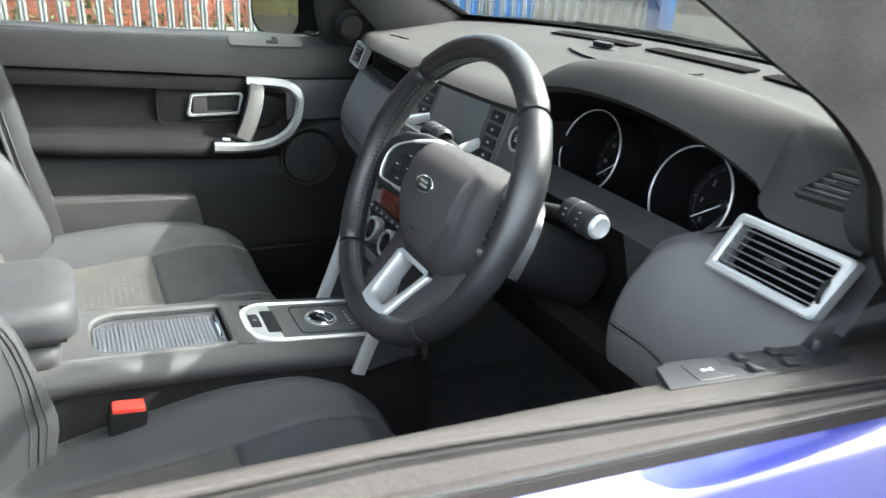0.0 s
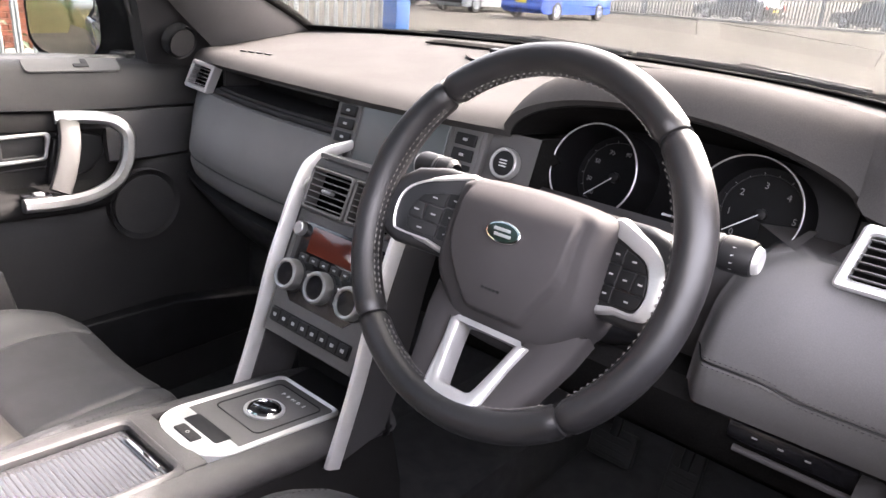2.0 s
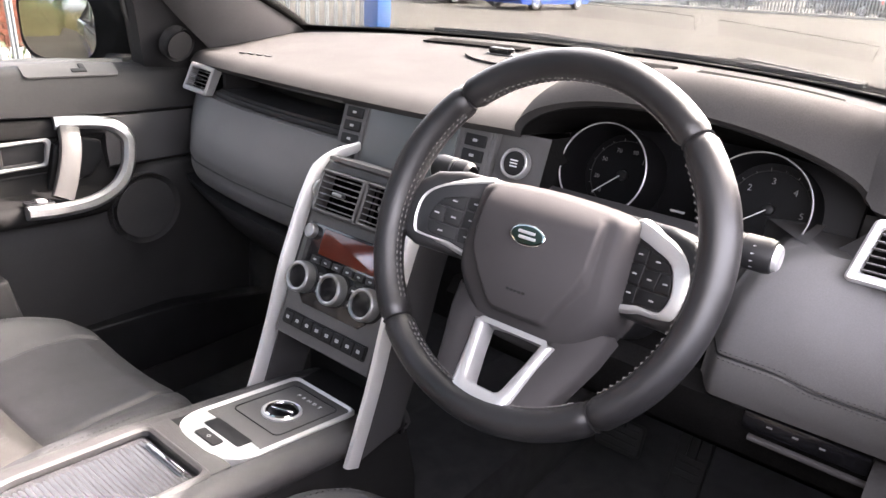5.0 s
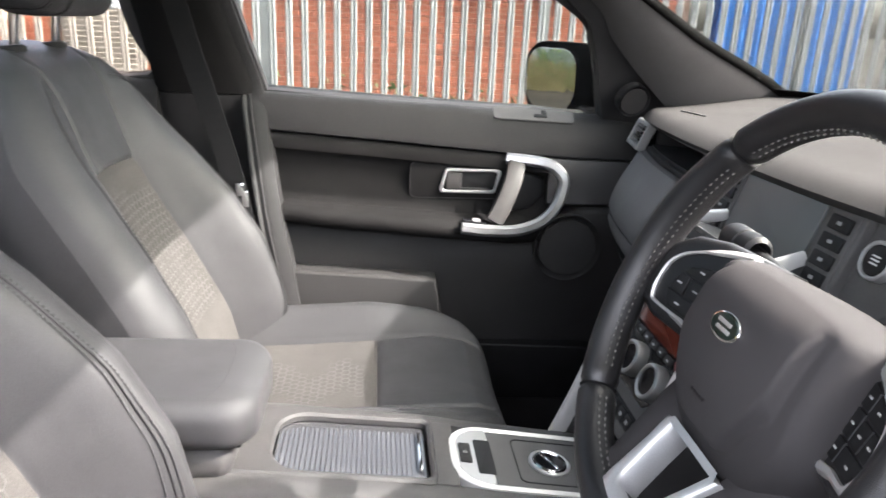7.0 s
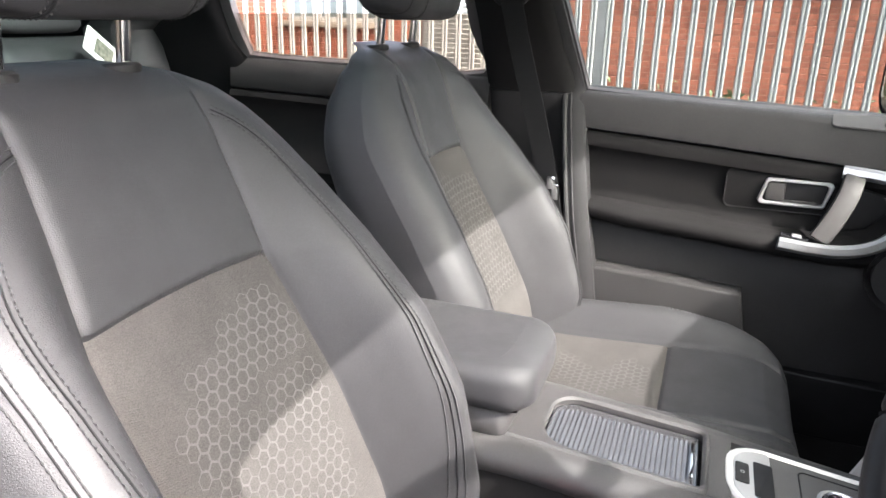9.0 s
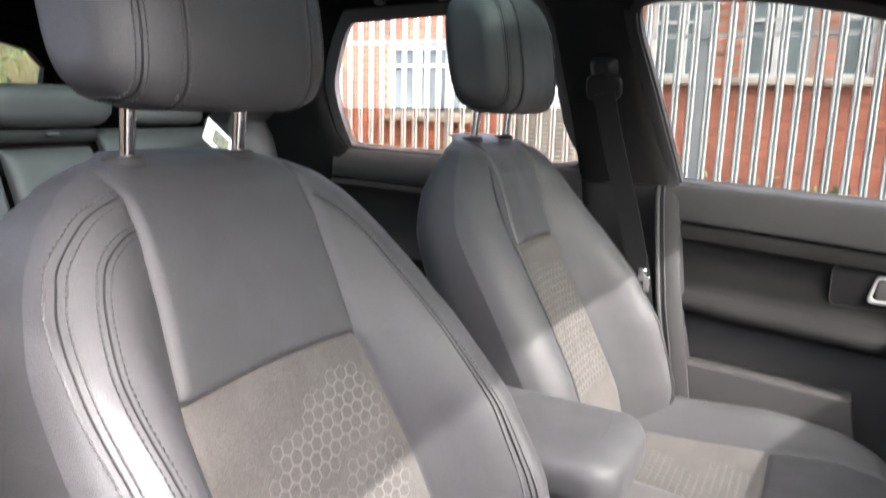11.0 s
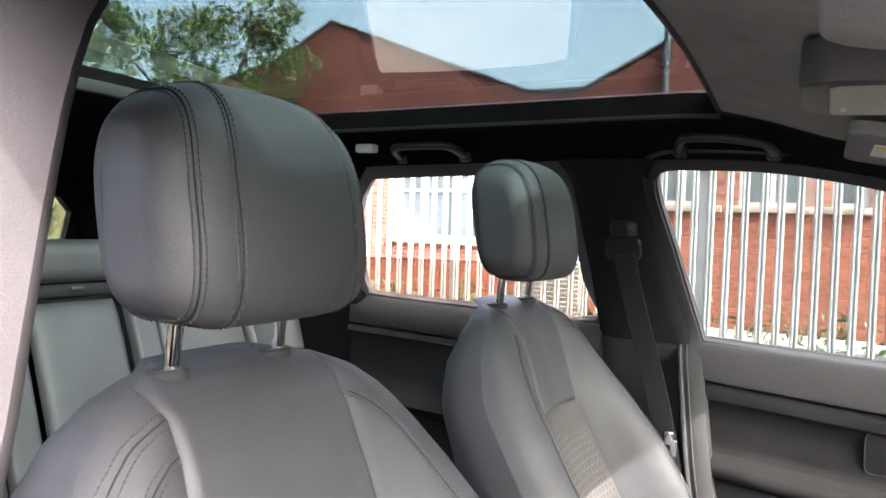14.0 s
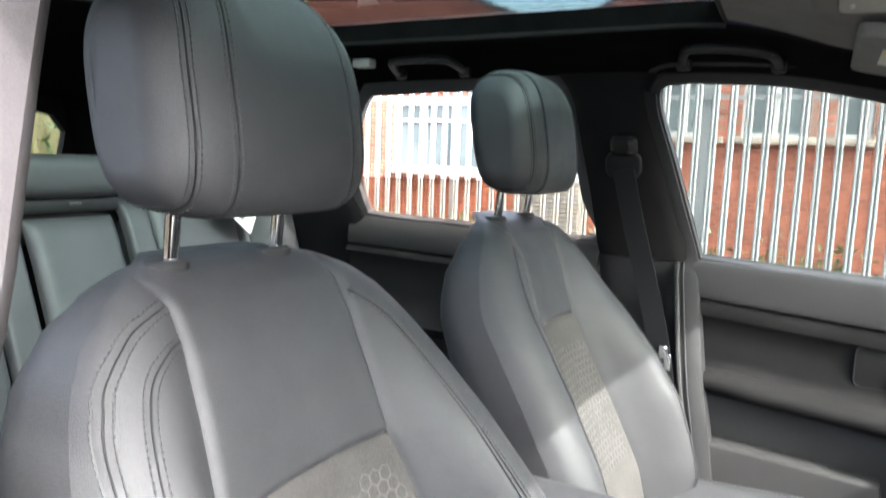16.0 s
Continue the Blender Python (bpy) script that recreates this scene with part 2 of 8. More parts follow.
def part(name, geo, mat, parent=None, label="", angle=38, local=False, smooth=True, kind="", category=""):
    """One mesh object. geo: a bmesh, or (verts, faces) in world metres (local: in the parent's)."""
    me = bpy.data.meshes.new(name)
    if isinstance(geo, tuple):
        me.from_pydata([tuple(v) for v in geo[0]], [], geo[1])
        bm = bmesh.new()
        bm.from_mesh(me)
        bmesh.ops.recalc_face_normals(bm, faces=bm.faces)
        bm.to_mesh(me)
        bm.free()
    else:
        geo.to_mesh(me)
        geo.free()
    me.materials.append(mat)
    if smooth:
        me.polygons.foreach_set("use_smooth", [True] * len(me.polygons))
        me.set_sharp_from_angle(angle=radians(angle))
    ob = new(name, me)
    if parent is not None:
        ob.parent = parent
        if parent.parent is None and not local:
            ob.matrix_parent_inverse = parent.matrix_basis.inverted()
    return tagged(ob, label, category, "", kind)


def join(*geos):
    vs, fs = [], []
    for v, f in geos:
        n = len(vs)
        vs += [tuple(p) for p in v]
        fs += [[i + n for i in q] for q in f]
    return vs, fs


def moved(geo, m):
    return [tuple(m @ Vector(v)) for v in geo[0]], geo[1]


def flipx(geo):
    return [(-v[0], v[1], v[2]) for v in geo[0]], [list(reversed(f)) for f in geo[1]]


def bm_geo(bm):
    bm.verts.ensure_lookup_table()
    bm.verts.index_update()
    g = [tuple(v.co) for v in bm.verts], [[v.index for v in f.verts] for f in bm.faces]
    bm.free()
    return g


def rbox(cx, cy, cz, sx, sy, sz, r=0.003, seg=2, m=None):
    """A box with rounded edges."""
    bm = bmesh.new()
    bmesh.ops.create_cube(bm, size=1)
    for v in bm.verts:
        v.co = Vector((v.co.x * sx, v.co.y * sy, v.co.z * sz))
    r = min(r, 0.49 * min(sx, sy, sz))
    if r > 0:
        bmesh.ops.bevel(bm, geom=bm.edges[:], offset=r, segments=seg, profile=0.5, affect="EDGES")
    g = bm_geo(bm)
    m = Matrix.Translation((cx, cy, cz)) @ (m or Matrix())
    return moved(g, m)


def loft(rings, closed=True, cap=True):
    n = len(rings[0])
    vs = [tuple(p) for r in rings for p in r]
    fs = []
    for i in range(len(rings) - 1):
        for j in range(n if closed else n - 1):
            k = (j + 1) % n
            fs.append([i * n + j, i * n + k, (i + 1) * n + k, (i + 1) * n + j])
    if cap and closed:
        fs.append(list(range(n))[::-1])
        fs.append([(len(rings) - 1) * n + j for j in range(n)])
    return vs, fs


def sheet(f, us, vs_, thick=0.0):
    """A surface f(u, v), with thickness against its normal where thick is given."""
    rows = [[Vector(f(u, v)) for v in vs_] for u in us]
    g = loft(rows, closed=False, cap=False)
    if not thick:
        return g
    nu, nv = len(us), len(vs_)
    back = []
    for i in range(nu):
        for j in range(nv):
            du = rows[min(i + 1, nu - 1)][j] - rows[max(i - 1, 0)][j]
            dv = rows[i][min(j + 1, nv - 1)] - rows[i][max(j - 1, 0)]
            nrm = du.cross(dv)
            nrm = nrm.normalized() if nrm.length > 1e-12 else Vector((0, 0, 1))
            back.append(rows[i][j] - nrm * thick)
    n = nu * nv
    vs = g[0] + [tuple(p) for p in back]
    fs = g[1] + [[k + n for k in reversed(q)] for q in g[1]]
    rim = [i * nv for i in range(nu)] + [(nu - 1) * nv + j for j in range(1, nv)] + [i * nv + nv - 1 for i in range(nu - 2, -1, -1)] + [j for j in range(nv - 2, 0, -1)]
    for a, b in zip(rim, rim[1:] + rim[:1]):
        fs.append([a, b, b + n, a + n])
    return vs, fs


def smooth_line(pts, n=8, closed=False):
    """A Catmull-Rom line through pts, n steps a span."""
    P = [Vector(p) for p in pts]
    N = len(P)
    out = []
    for i in range(N if closed else N - 1):
        p0 = P[(i - 1) % N] if closed or i > 0 else P[0] * 2 - P[1]
        p1, p2 = P[i], P[(i + 1) % N]
        p3 = P[(i + 2) % N] if closed or i + 2 < N else P[-1] * 2 - P[-2]
        for k in range(n):
            t = k / n
            out.append(0.5 * ((2 * p1) + (p2 - p0) * t + (2 * p0 - 5 * p1 + 4 * p2 - p3) * t * t + (3 * p1 - p0 - 3 * p2 + p3) * t ** 3))
    if not closed:
        out.append(P[-1])
    return out


def sweep(path, profile, closed=False, up=(0, 0, 1), scale=None, cap=True):
    """profile: (side, up) pairs carried along the path."""
    P = [Vector(p) for p in path]
    N = len(P)
    rings = []
    for i, p in enumerate(P):
        a, b = (P[(i - 1) % N], P[(i + 1) % N]) if closed else (P[max(i - 1, 0)], P[min(i + 1, N - 1)])
        t = (b - a).normalized()
        side = t.cross(Vector(up))
        side = side.normalized() if side.length > 1e-6 else Vector((1, 0, 0))
        u = side.cross(t).normalized()
        s = scale[i] if scale else 1.0
        rings.append([p + side * (x * s) + u * (y * s) for x, y in profile])
    if closed:
        rings.append(rings[0])
        return loft(rings, True, False)
    return loft(rings, True, cap)


def circle(r, n=12, ry=None):
    return [(r * math.cos(2 * math.pi * k / n), (ry or r) * math.sin(2 * math.pi * k / n)) for k in range(n)]


def rrect(w, h, r, n=4):
    """The outline of a rounded rectangle."""
    out = []
    for cx, cy, a in ((w / 2 - r, h / 2 - r, 0), (-w / 2 + r, h / 2 - r, 90), (-w / 2 + r, -h / 2 + r, 180), (w / 2 - r, -h / 2 + r, 270)):
        out += [(cx + r * math.cos(radians(a + 90 * k / n)), cy + r * math.sin(radians(a + 90 * k / n))) for k in range(n + 1)]
    return out


def rounded(w, y0, y1, r0, r1, n=6):
    """A rectangle from y0 to y1 whose corners at y0 have radius r0 and at y1 radius r1."""
    out = []
    for x, y, r, a in ((w / 2 - r1, y1 - r1, r1, 0), (-w / 2 + r1, y1 - r1, r1, 90), (-w / 2 + r0, y0 + r0, r0, 180), (w / 2 - r0, y0 + r0, r0, 270)):
        out += [(x + r * math.cos(radians(a + 90 * k / n)), y + r * math.sin(radians(a + 90 * k / n))) for k in range(n + 1)]
    return out


def shrink(outline, d):
    """The outline drawn in by d, towards the inside (counter-clockwise outlines)."""
    N = len(outline)
    out = []
    for i in range(N):
        a, p, b = (Vector(outline[k % N][:2]) for k in (i - 1, i, i + 1))
        e1, e2 = (p - a), (b - p)
        n1, n2 = Vector((-e1.y, e1.x)).normalized(), Vector((-e2.y, e2.x)).normalized()
        nn = n1 + n2
        if nn.length < 1e-9:
            nn = n1
        nn = nn / max(0.35, nn.dot(n1)) if nn.length else n1
        out.append((p.x + nn.x * d, p.y + nn.y * d))
    return out


def slab(outline, z0, z1, r=0.002, m=None, seg=3):
    """A plate of that outline (x, y) from z0 to z1, with a rounded upper edge."""
    rings = [[(x, y, z0) for x, y in outline]]
    for k in range(seg + 1):
        a = radians(90 * k / seg)
        o = shrink(outline, r * (1 - math.cos(a))) if k else outline
        rings.append([(x, y, z1 - r + r * math.sin(a)) for x, y in o])
    g = loft(rings, True, True)
    return moved(g, m) if m else g


def ring_plate(outer, inner, z0, z1, r=0.0015, m=None):
    """A frame between two outlines that have the same number of points."""
    o2, i2 = shrink(outer, r), shrink(inner, -r)
    rings = [[(x, y, z0) for x, y in outer], [(x, y, z1 - r) for x, y in outer], [(x, y, z1) for x, y in o2], [(x, y, z1) for x, y in i2], [(x, y, z1 - r) for x, y in inner], [(x, y, z0) for x, y in inner]]
    g = loft(rings + [rings[0]], True, False)
    return moved(g, m) if m else g


def lathe(profile, n=24, m=None):
    """profile: (radius, height) pairs turned about z."""
    rings = [[(r * math.cos(2 * math.pi * k / n), r * math.sin(2 * math.pi * k / n), h) for k in range(n)] for r, h in profile]
    g = loft(rings, True, True) if profile[-1][0] < 0.0016 else loft(rings + [rings[0]], True, False)
    return moved(g, m) if m else g


def basis(o, xdir, ydir):
    """A pose with its x along xdir and its y as near to ydir as can be."""
    x = Vector(xdir).normalized()
    y = Vector(ydir)
    y = (y - x * y.dot(x)).normalized()
    z = x.cross(y)
    m = Matrix((x, y, z)).transposed().to_4x4()
    m.translation = Vector(o)
    return m


def stitches(line, mat_parent, length=0.0055, gap=0.003, w=0.0011, name="stitching", mat=None, up=None, lift=0.0006, **kw):
    """A row of thread stitches along a line of (point, normal)."""
    P = [Vector(p) for p, _ in line]
    Nn = [Vector(n).normalized() for _, n in line]
    vs, fs = [], []
    d, want = 0.0, 0.0
    for i in range(len(P) - 1):
        seg = P[i + 1] - P[i]
        L = seg.length
        if L < 1e-9:
            continue
        t = seg / L
        while want < d + L:
            c = P[i] + t * (want - d)
            nrm = Nn[i]
            s = t.cross(nrm).normalized()
            a, b = c - t * length / 2, c + t * length / 2
            k = len(vs)
            vs += [tuple(q) for q in (a, c + s * w, b, c - s * w, c + nrm * (lift + w))]
            fs += [[k, k + 1, k + 4], [k + 1, k + 2, k + 4], [k + 2, k + 3, k + 4], [k + 3, k, k + 4]]
            want += length + gap
        d += L
    return vs, fs


def words(text, size, mat, parent, m, name="lettering", depth=0.0003, align="CENTER", local=False):
    """Writing in the built-in font, as a mesh."""
    cu = bpy.data.curves.new(name, "FONT")
    cu.body, cu.size, cu.extrude, cu.align_x, cu.align_y, cu.resolution_u = text, size, depth, align, "CENTER", 2
    tmp = bpy.data.objects.new(name, cu)
    me = bpy.data.meshes.new_from_object(tmp)
    bpy.data.objects.remove(tmp)
    bm = bmesh.new()
    bm.from_mesh(me)
    bm.transform(m)
    return part(name, bm, mat, parent, "", smooth=False, local=local)


def lerp(a, b, t):
    return a + (b - a) * t


def table(x, xs, ys):
    return float(np.interp(x, xs, ys))


def step(a, b, x):
    t = min(1.0, max(0.0, (x - a) / (b - a)))
    return t * t * (3 - 2 * t)

# ---------------------------------------------------------------- car shell: windows, doors, pillars, roof
def glass_x(z):
    """Half width of the side windows at a height: they lean inwards."""
    return 0.82 - 0.45 * (z - 1.15)


def sill_z(y):
    return 1.148 - 0.042 * y


def sill_r(y):
    return 1.113 - 0.075 * y


FRONT_WIN = [(-0.537, 1.1735), (-0.531, 1.1722), (-0.25, 1.158), (0.06, 1.146), (0.225, 1.138), (0.19, 1.25), (0.155, 1.335), (0.075, 1.392), (-0.05, 1.455), (-0.20, 1.508), (-0.375, 1.541), (-0.52, 1.549), (-0.595, 1.548), (-0.622, 1.530), (-0.618, 1.480), (-0.593, 1.390), (-0.562, 1.270), (-0.540, 1.184)]
RIGHT_WIN = [(-0.535, 1.172), (-0.25, 1.158), (0.02, 1.147), (0.125, 1.142), (0.134, 1.20), (0.137, 1.25), (0.10, 1.297), (0.035, 1.338), (-0.04, 1.385), (-0.13, 1.445), (-0.24, 1.500), (-0.375, 1.535), (-0.52, 1.549), (-0.595, 1.548), (-0.622, 1.530), (-0.618, 1.480), (-0.593, 1.390), (-0.562, 1.270)]
REAR_WIN = [(-1.40, 1.203), (-1.10, 1.195), (-0.775, 1.189), (-0.785, 1.30), (-0.80, 1.43), (-0.815, 1.520), (-0.83, 1.545), (-1.04, 1.547), (-1.28, 1.540), (-1.345, 1.528), (-1.405, 1.450), (-1.445, 1.36), (-1.437, 1.230)]


def on_glass(yz, side, out=0.0):
    return [(side * (glass_x(z) + out), y, z) for y, z in yz]


def window_loop(pts, side, out=0.0, n=3):
    return smooth_line(on_glass(pts, side, out), n, True)


def pane(pts, side):
    loop = window_loop(pts, side, 0.004, 2)
    inner = window_loop(pts, side, 0.0, 2)
    n = len(loop)
    return [tuple(p) for p in loop + inner], [list(range(n)), [n + i for i in reversed(range(n))]] + [[i, (i + 1) % n, n + (i + 1) % n, n + i] for i in range(n)]


def window_frame(pts, side, w=0.014, inn=0.012, span=None):
    """The dark moulded frame round a side window."""
    prof = [(-w, -inn), (w * 0.4, -inn * 1.3), (0.040, -inn * 0.6), (0.040, 0.012), (-w, 0.012)]
    loop = window_loop(pts, side, 0.0, 4)
    c = sum(loop, Vector()) / len(loop)
    n = len(loop)
    rings = []
    for i, p in enumerate(loop):
        t = (loop[(i + 1) % n] - loop[i - 1]).normalized()
        o = Vector((side, 0, 0.45)).normalized()
        s = t.cross(o).normalized()
        if s.dot(c - p) > 0:
            s = -s
        rings.append([p - s * a * -1 + o * b for a, b in [(x, y) for x, y in prof]])
    if span:
        return loft(rings[span[0] * 4:span[1] * 4], True, True)
    return loft(rings + [rings[0]], True, False)


def seal(pts, side, off, r=0.006, inn=-0.02):
    loop = window_loop(pts, side, inn, 4)
    c = sum(loop, Vector()) / len(loop)
    out = []
    n = len(loop)
    for i, p in enumerate(loop):
        t = (loop[(i + 1) % n] - loop[i - 1]).normalized()
        o = Vector((side, 0, 0.45)).normalized()
        s = t.cross(o).normalized()
        if s.dot(c - p) > 0:
            s = -s
        out.append(p + s * off)
    return sweep(out, circle(r, 8), True, up=(side, 0, 0.45))


# floor pan and cabin walls
floor = part("floor", join(rbox(0, -0.55, 0.33, 1.60, 3.8, 0.06, 0.01), rbox(0, -0.3, 0.42, 0.26, 2.2, 0.16, 0.03)), CARPET)
tagged(floor, "black carpeted car floor with a raised middle tunnel", "floor", "", "structure")
bulk = part("wall_front", rbox(0, 1.0, 0.72, 1.66, 0.06, 0.92, 0.01), CARPET)
tagged(bulk, "black carpeted bulkhead ahead of the footwells", "bulkhead", "", "structure")


for side in (-1, 1):
    sl = part("baseboard", rbox(side * 0.80, -0.7, 0.38, 0.16, 3.6, 0.20, 0.02), HARD)
    tagged(sl, "dark plastic door sill along the car floor", "door sill", "", "structure")
    kp = part("trim", rbox(side * 0.775, 0.80, 0.72, 0.07, 0.72, 0.80, 0.02), CARPET)
    tagged(kp, "black carpeted footwell side", "footwell trim", "", "structure")


# ---- roof: lining with an opening for the glass roof
RO_X, RO_Y0, RO_Y1 = 0.475, -0.48, -1.545


def roof_z(x, y):
    base = table(y, [-2.5, -1.9, -1.5, -0.5, -0.40, -0.30, -0.15, 0.02, 0.14], [1.50, 1.62, 1.655, 1.66, 1.642, 1.608, 1.574, 1.552, 1.53])
    return base - 0.03 * min(1.0, abs(x) / 0.45) ** 2


def rail(y, side):
    """The line along the window tops where the lining ends."""
    z = table(y, [-2.4, -1.5, -1.3, -0.8, -0.5, -0.375, -0.20, -0.05, 0.10], [1.45, 1.535, 1.553, 1.560, 1.560, 1.553, 1.520, 1.468, 1.40])
    return Vector((side * (glass_x(z) - 0.022), y, z))


def lining_side(y, side):
    a = rail(y, side)
    zi = roof_z(RO_X, y)
    e = Vector((side * RO_X, y, zi))
    pts = []
    for k in range(9):
        t = k / 8
        p = a.lerp(e, t)
        bulge = math.sin(math.pi * t)
        pts.append(p + Vector((side * 0.018, 0, 0.022)) * bulge)
    return pts


lining = []
ys = list(np.linspace(-2.35, 0.02, 40))
for side in (-1, 1):
    rows = [lining_side(y, side) for y in ys]
    g = loft(rows, False, False)
    lining.append(g)
# front and rear header of the lining
xs = list(np.linspace(-RO_X, RO_X, 25))
lining.append(sheet(lambda u, v: (v, u, roof_z(v, u) + 0.006 * math.exp(-((u - RO_Y0) / 0.05) ** 2)), list(np.linspace(RO_Y0, 0.02, 16)), xs))
lining.append(sheet(lambda u, v: (v, u, roof_z(v, u)), list(np.linspace(-2.35, RO_Y1, 12)), xs))
# black turned-up frame at the opening
lips = [sheet(lambda u, v: (v, RO_Y0 - 0.004 - 0.012 * u, roof_z(v, RO_Y0) + 0.006 + 0.034 * u), [0, 0.3, 1], xs),
        sheet(lambda u, v: (v, RO_Y1 + 0.012 * u, roof_z(v, RO_Y1) + 0.034 * u), [0, 0.3, 1], xs)]
for side in (-1, 1):
    lips.append(sheet(lambda u, v: (side * (RO_X - 0.008 * u), v, roof_z(RO_X, v) + 0.036 * u), [0, 0.25, 1], list(np.linspace(RO_Y1, RO_Y0, 20))))
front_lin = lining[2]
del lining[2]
fl_ob = part("ceiling_front", front_lin, LITLINING, None, angle=60)
tagged(fl_ob, "cloth roof lining above the windscreen, coloured paler for the light there", "headliner", "", "structure")
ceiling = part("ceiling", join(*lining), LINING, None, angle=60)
tagged(ceiling, "dark cloth roof lining round a glass roof", "headliner", "", "structure")

roof = thing("glass_roof", (0, -1.0, 1.70), "tinted panoramic glass roof panel over the seats", "glass roof")
part("glass_panel", sheet(lambda u, v: (v, u, roof_z(v, u) + 0.038), list(np.linspace(-1.62, -0.43, 16)), list(np.linspace(-0.55, 0.55, 12)), 0.004), ROOFGLASS, roof, "green-grey tinted glass")
part("inner_frame", join(*lips), MATBLACK, roof, "black frame round the glass", angle=60)
fr = []
for side in (-1, 1):
    fr.append(sweep([(side * 0.482, y, roof_z(RO_X, y) + 0.004) for y in np.linspace(RO_Y1, RO_Y0, 16)], rrect(0.014, 0.022, 0.005, 2)))
part("side_seal", join(fr[0]), RUBBER, roof)
part("side_seal", join(fr[1]), RUBBER, roof)
part("rear_seal", sweep([(x, RO_Y1 - 0.004, roof_z(x, RO_Y1) + 0.004) for x in np.linspace(-0.48, 0.48, 20)], rrect(0.018, 0.03, 0.006, 2)), RUBBER, roof)
part("front_seal", sweep([(x, RO_Y0 + 0.0, roof_z(x, RO_Y0) + 0.008) for x in np.linspace(-0.48, 0.48, 20)], rrect(0.010, 0.010, 0.004, 2)), RUBBER, roof)

# outer roof skin, so that sun enters by the openings alone
skin = [sheet(lambda u, v: (v, u, roof_z(v, u) + 0.03 + 0.016 * step(-0.1, -0.4, u)), list(np.linspace(-0.42, 0.05, 8)), list(np.linspace(-0.60, 0.60, 13)), 0.003),
        sheet(lambda u, v: (v, u, roof_z(v, u) + 0.046), list(np.linspace(-2.5, -1.62, 8)), list(np.linspace(-0.60, 0.60, 13)), 0.003)]
for side in (-1, 1):
    skin.append(sheet(lambda u, v: (side * lerp(0.53, 0.70, u), v, lerp(roof_z(0.5, v) + 0.046, rail(v, 1).z + 0.012, u ** 1.4)), [0, 0.3, 0.6, 0.8, 1], list(np.linspace(-2.5, 0.02, 24)), 0.003))
roofskin = part("roof", join(*skin), BLUEPAINT)
tagged(roofskin, "dark blue painted outer roof skin", "car roof", "", "structure")

# ---- windscreen with its frame
EDGE_T = [0, 0.16, 0.36, 0.55, 0.74, 0.9, 1.0]
EDGE_X, EDGE_Y, EDGE_Z = [0.66, 0.645, 0.632, 0.618, 0.602, 0.588, 0.578], [0.60, 0.51, 0.37, 0.225, 0.10, 0.0, -0.05], [1.205, 1.245, 1.312, 1.395, 1.47, 1.532, 1.562]


def WS(u, v):
    """The windscreen's surface: u across from left to right, v from the cowl up."""
    s = 2 * u - 1
    x, y, z = table(v, EDGE_T, EDGE_X), table(v, EDGE_T, EDGE_Y), table(v, EDGE_T, EDGE_Z)
    k = 1 - abs(s) ** 2.3
    return Vector((s * x, y + k * lerp(0.25, 0.10, v), z + k * 0.03 * v))


ws = thing("windscreen", (0, 0.8, 1.2), "clear car windscreen above the dashboard", "windscreen", "", "structure")
part("pane", sheet(WS, list(np.linspace(0, 1, 24)), list(np.linspace(0, 1, 14)), 0.003), CLEAR, ws).visible_shadow = False
part("black_border", sheet(lambda u, v: WS(u, v) + Vector((0, -0.004, -0.002)), list(np.linspace(0, 1, 30)), [0.0, 0.02, 0.05, 0.085], 0.002), MATBLACK, ws)
part("cowl", sweep([WS(u, 0) + Vector((0, 0.03, -0.03)) for u in np.linspace(0, 1, 30)], rrect(0.10, 0.05, 0.015, 3)), BLACK, ws, "black plastic cowl below the glass")

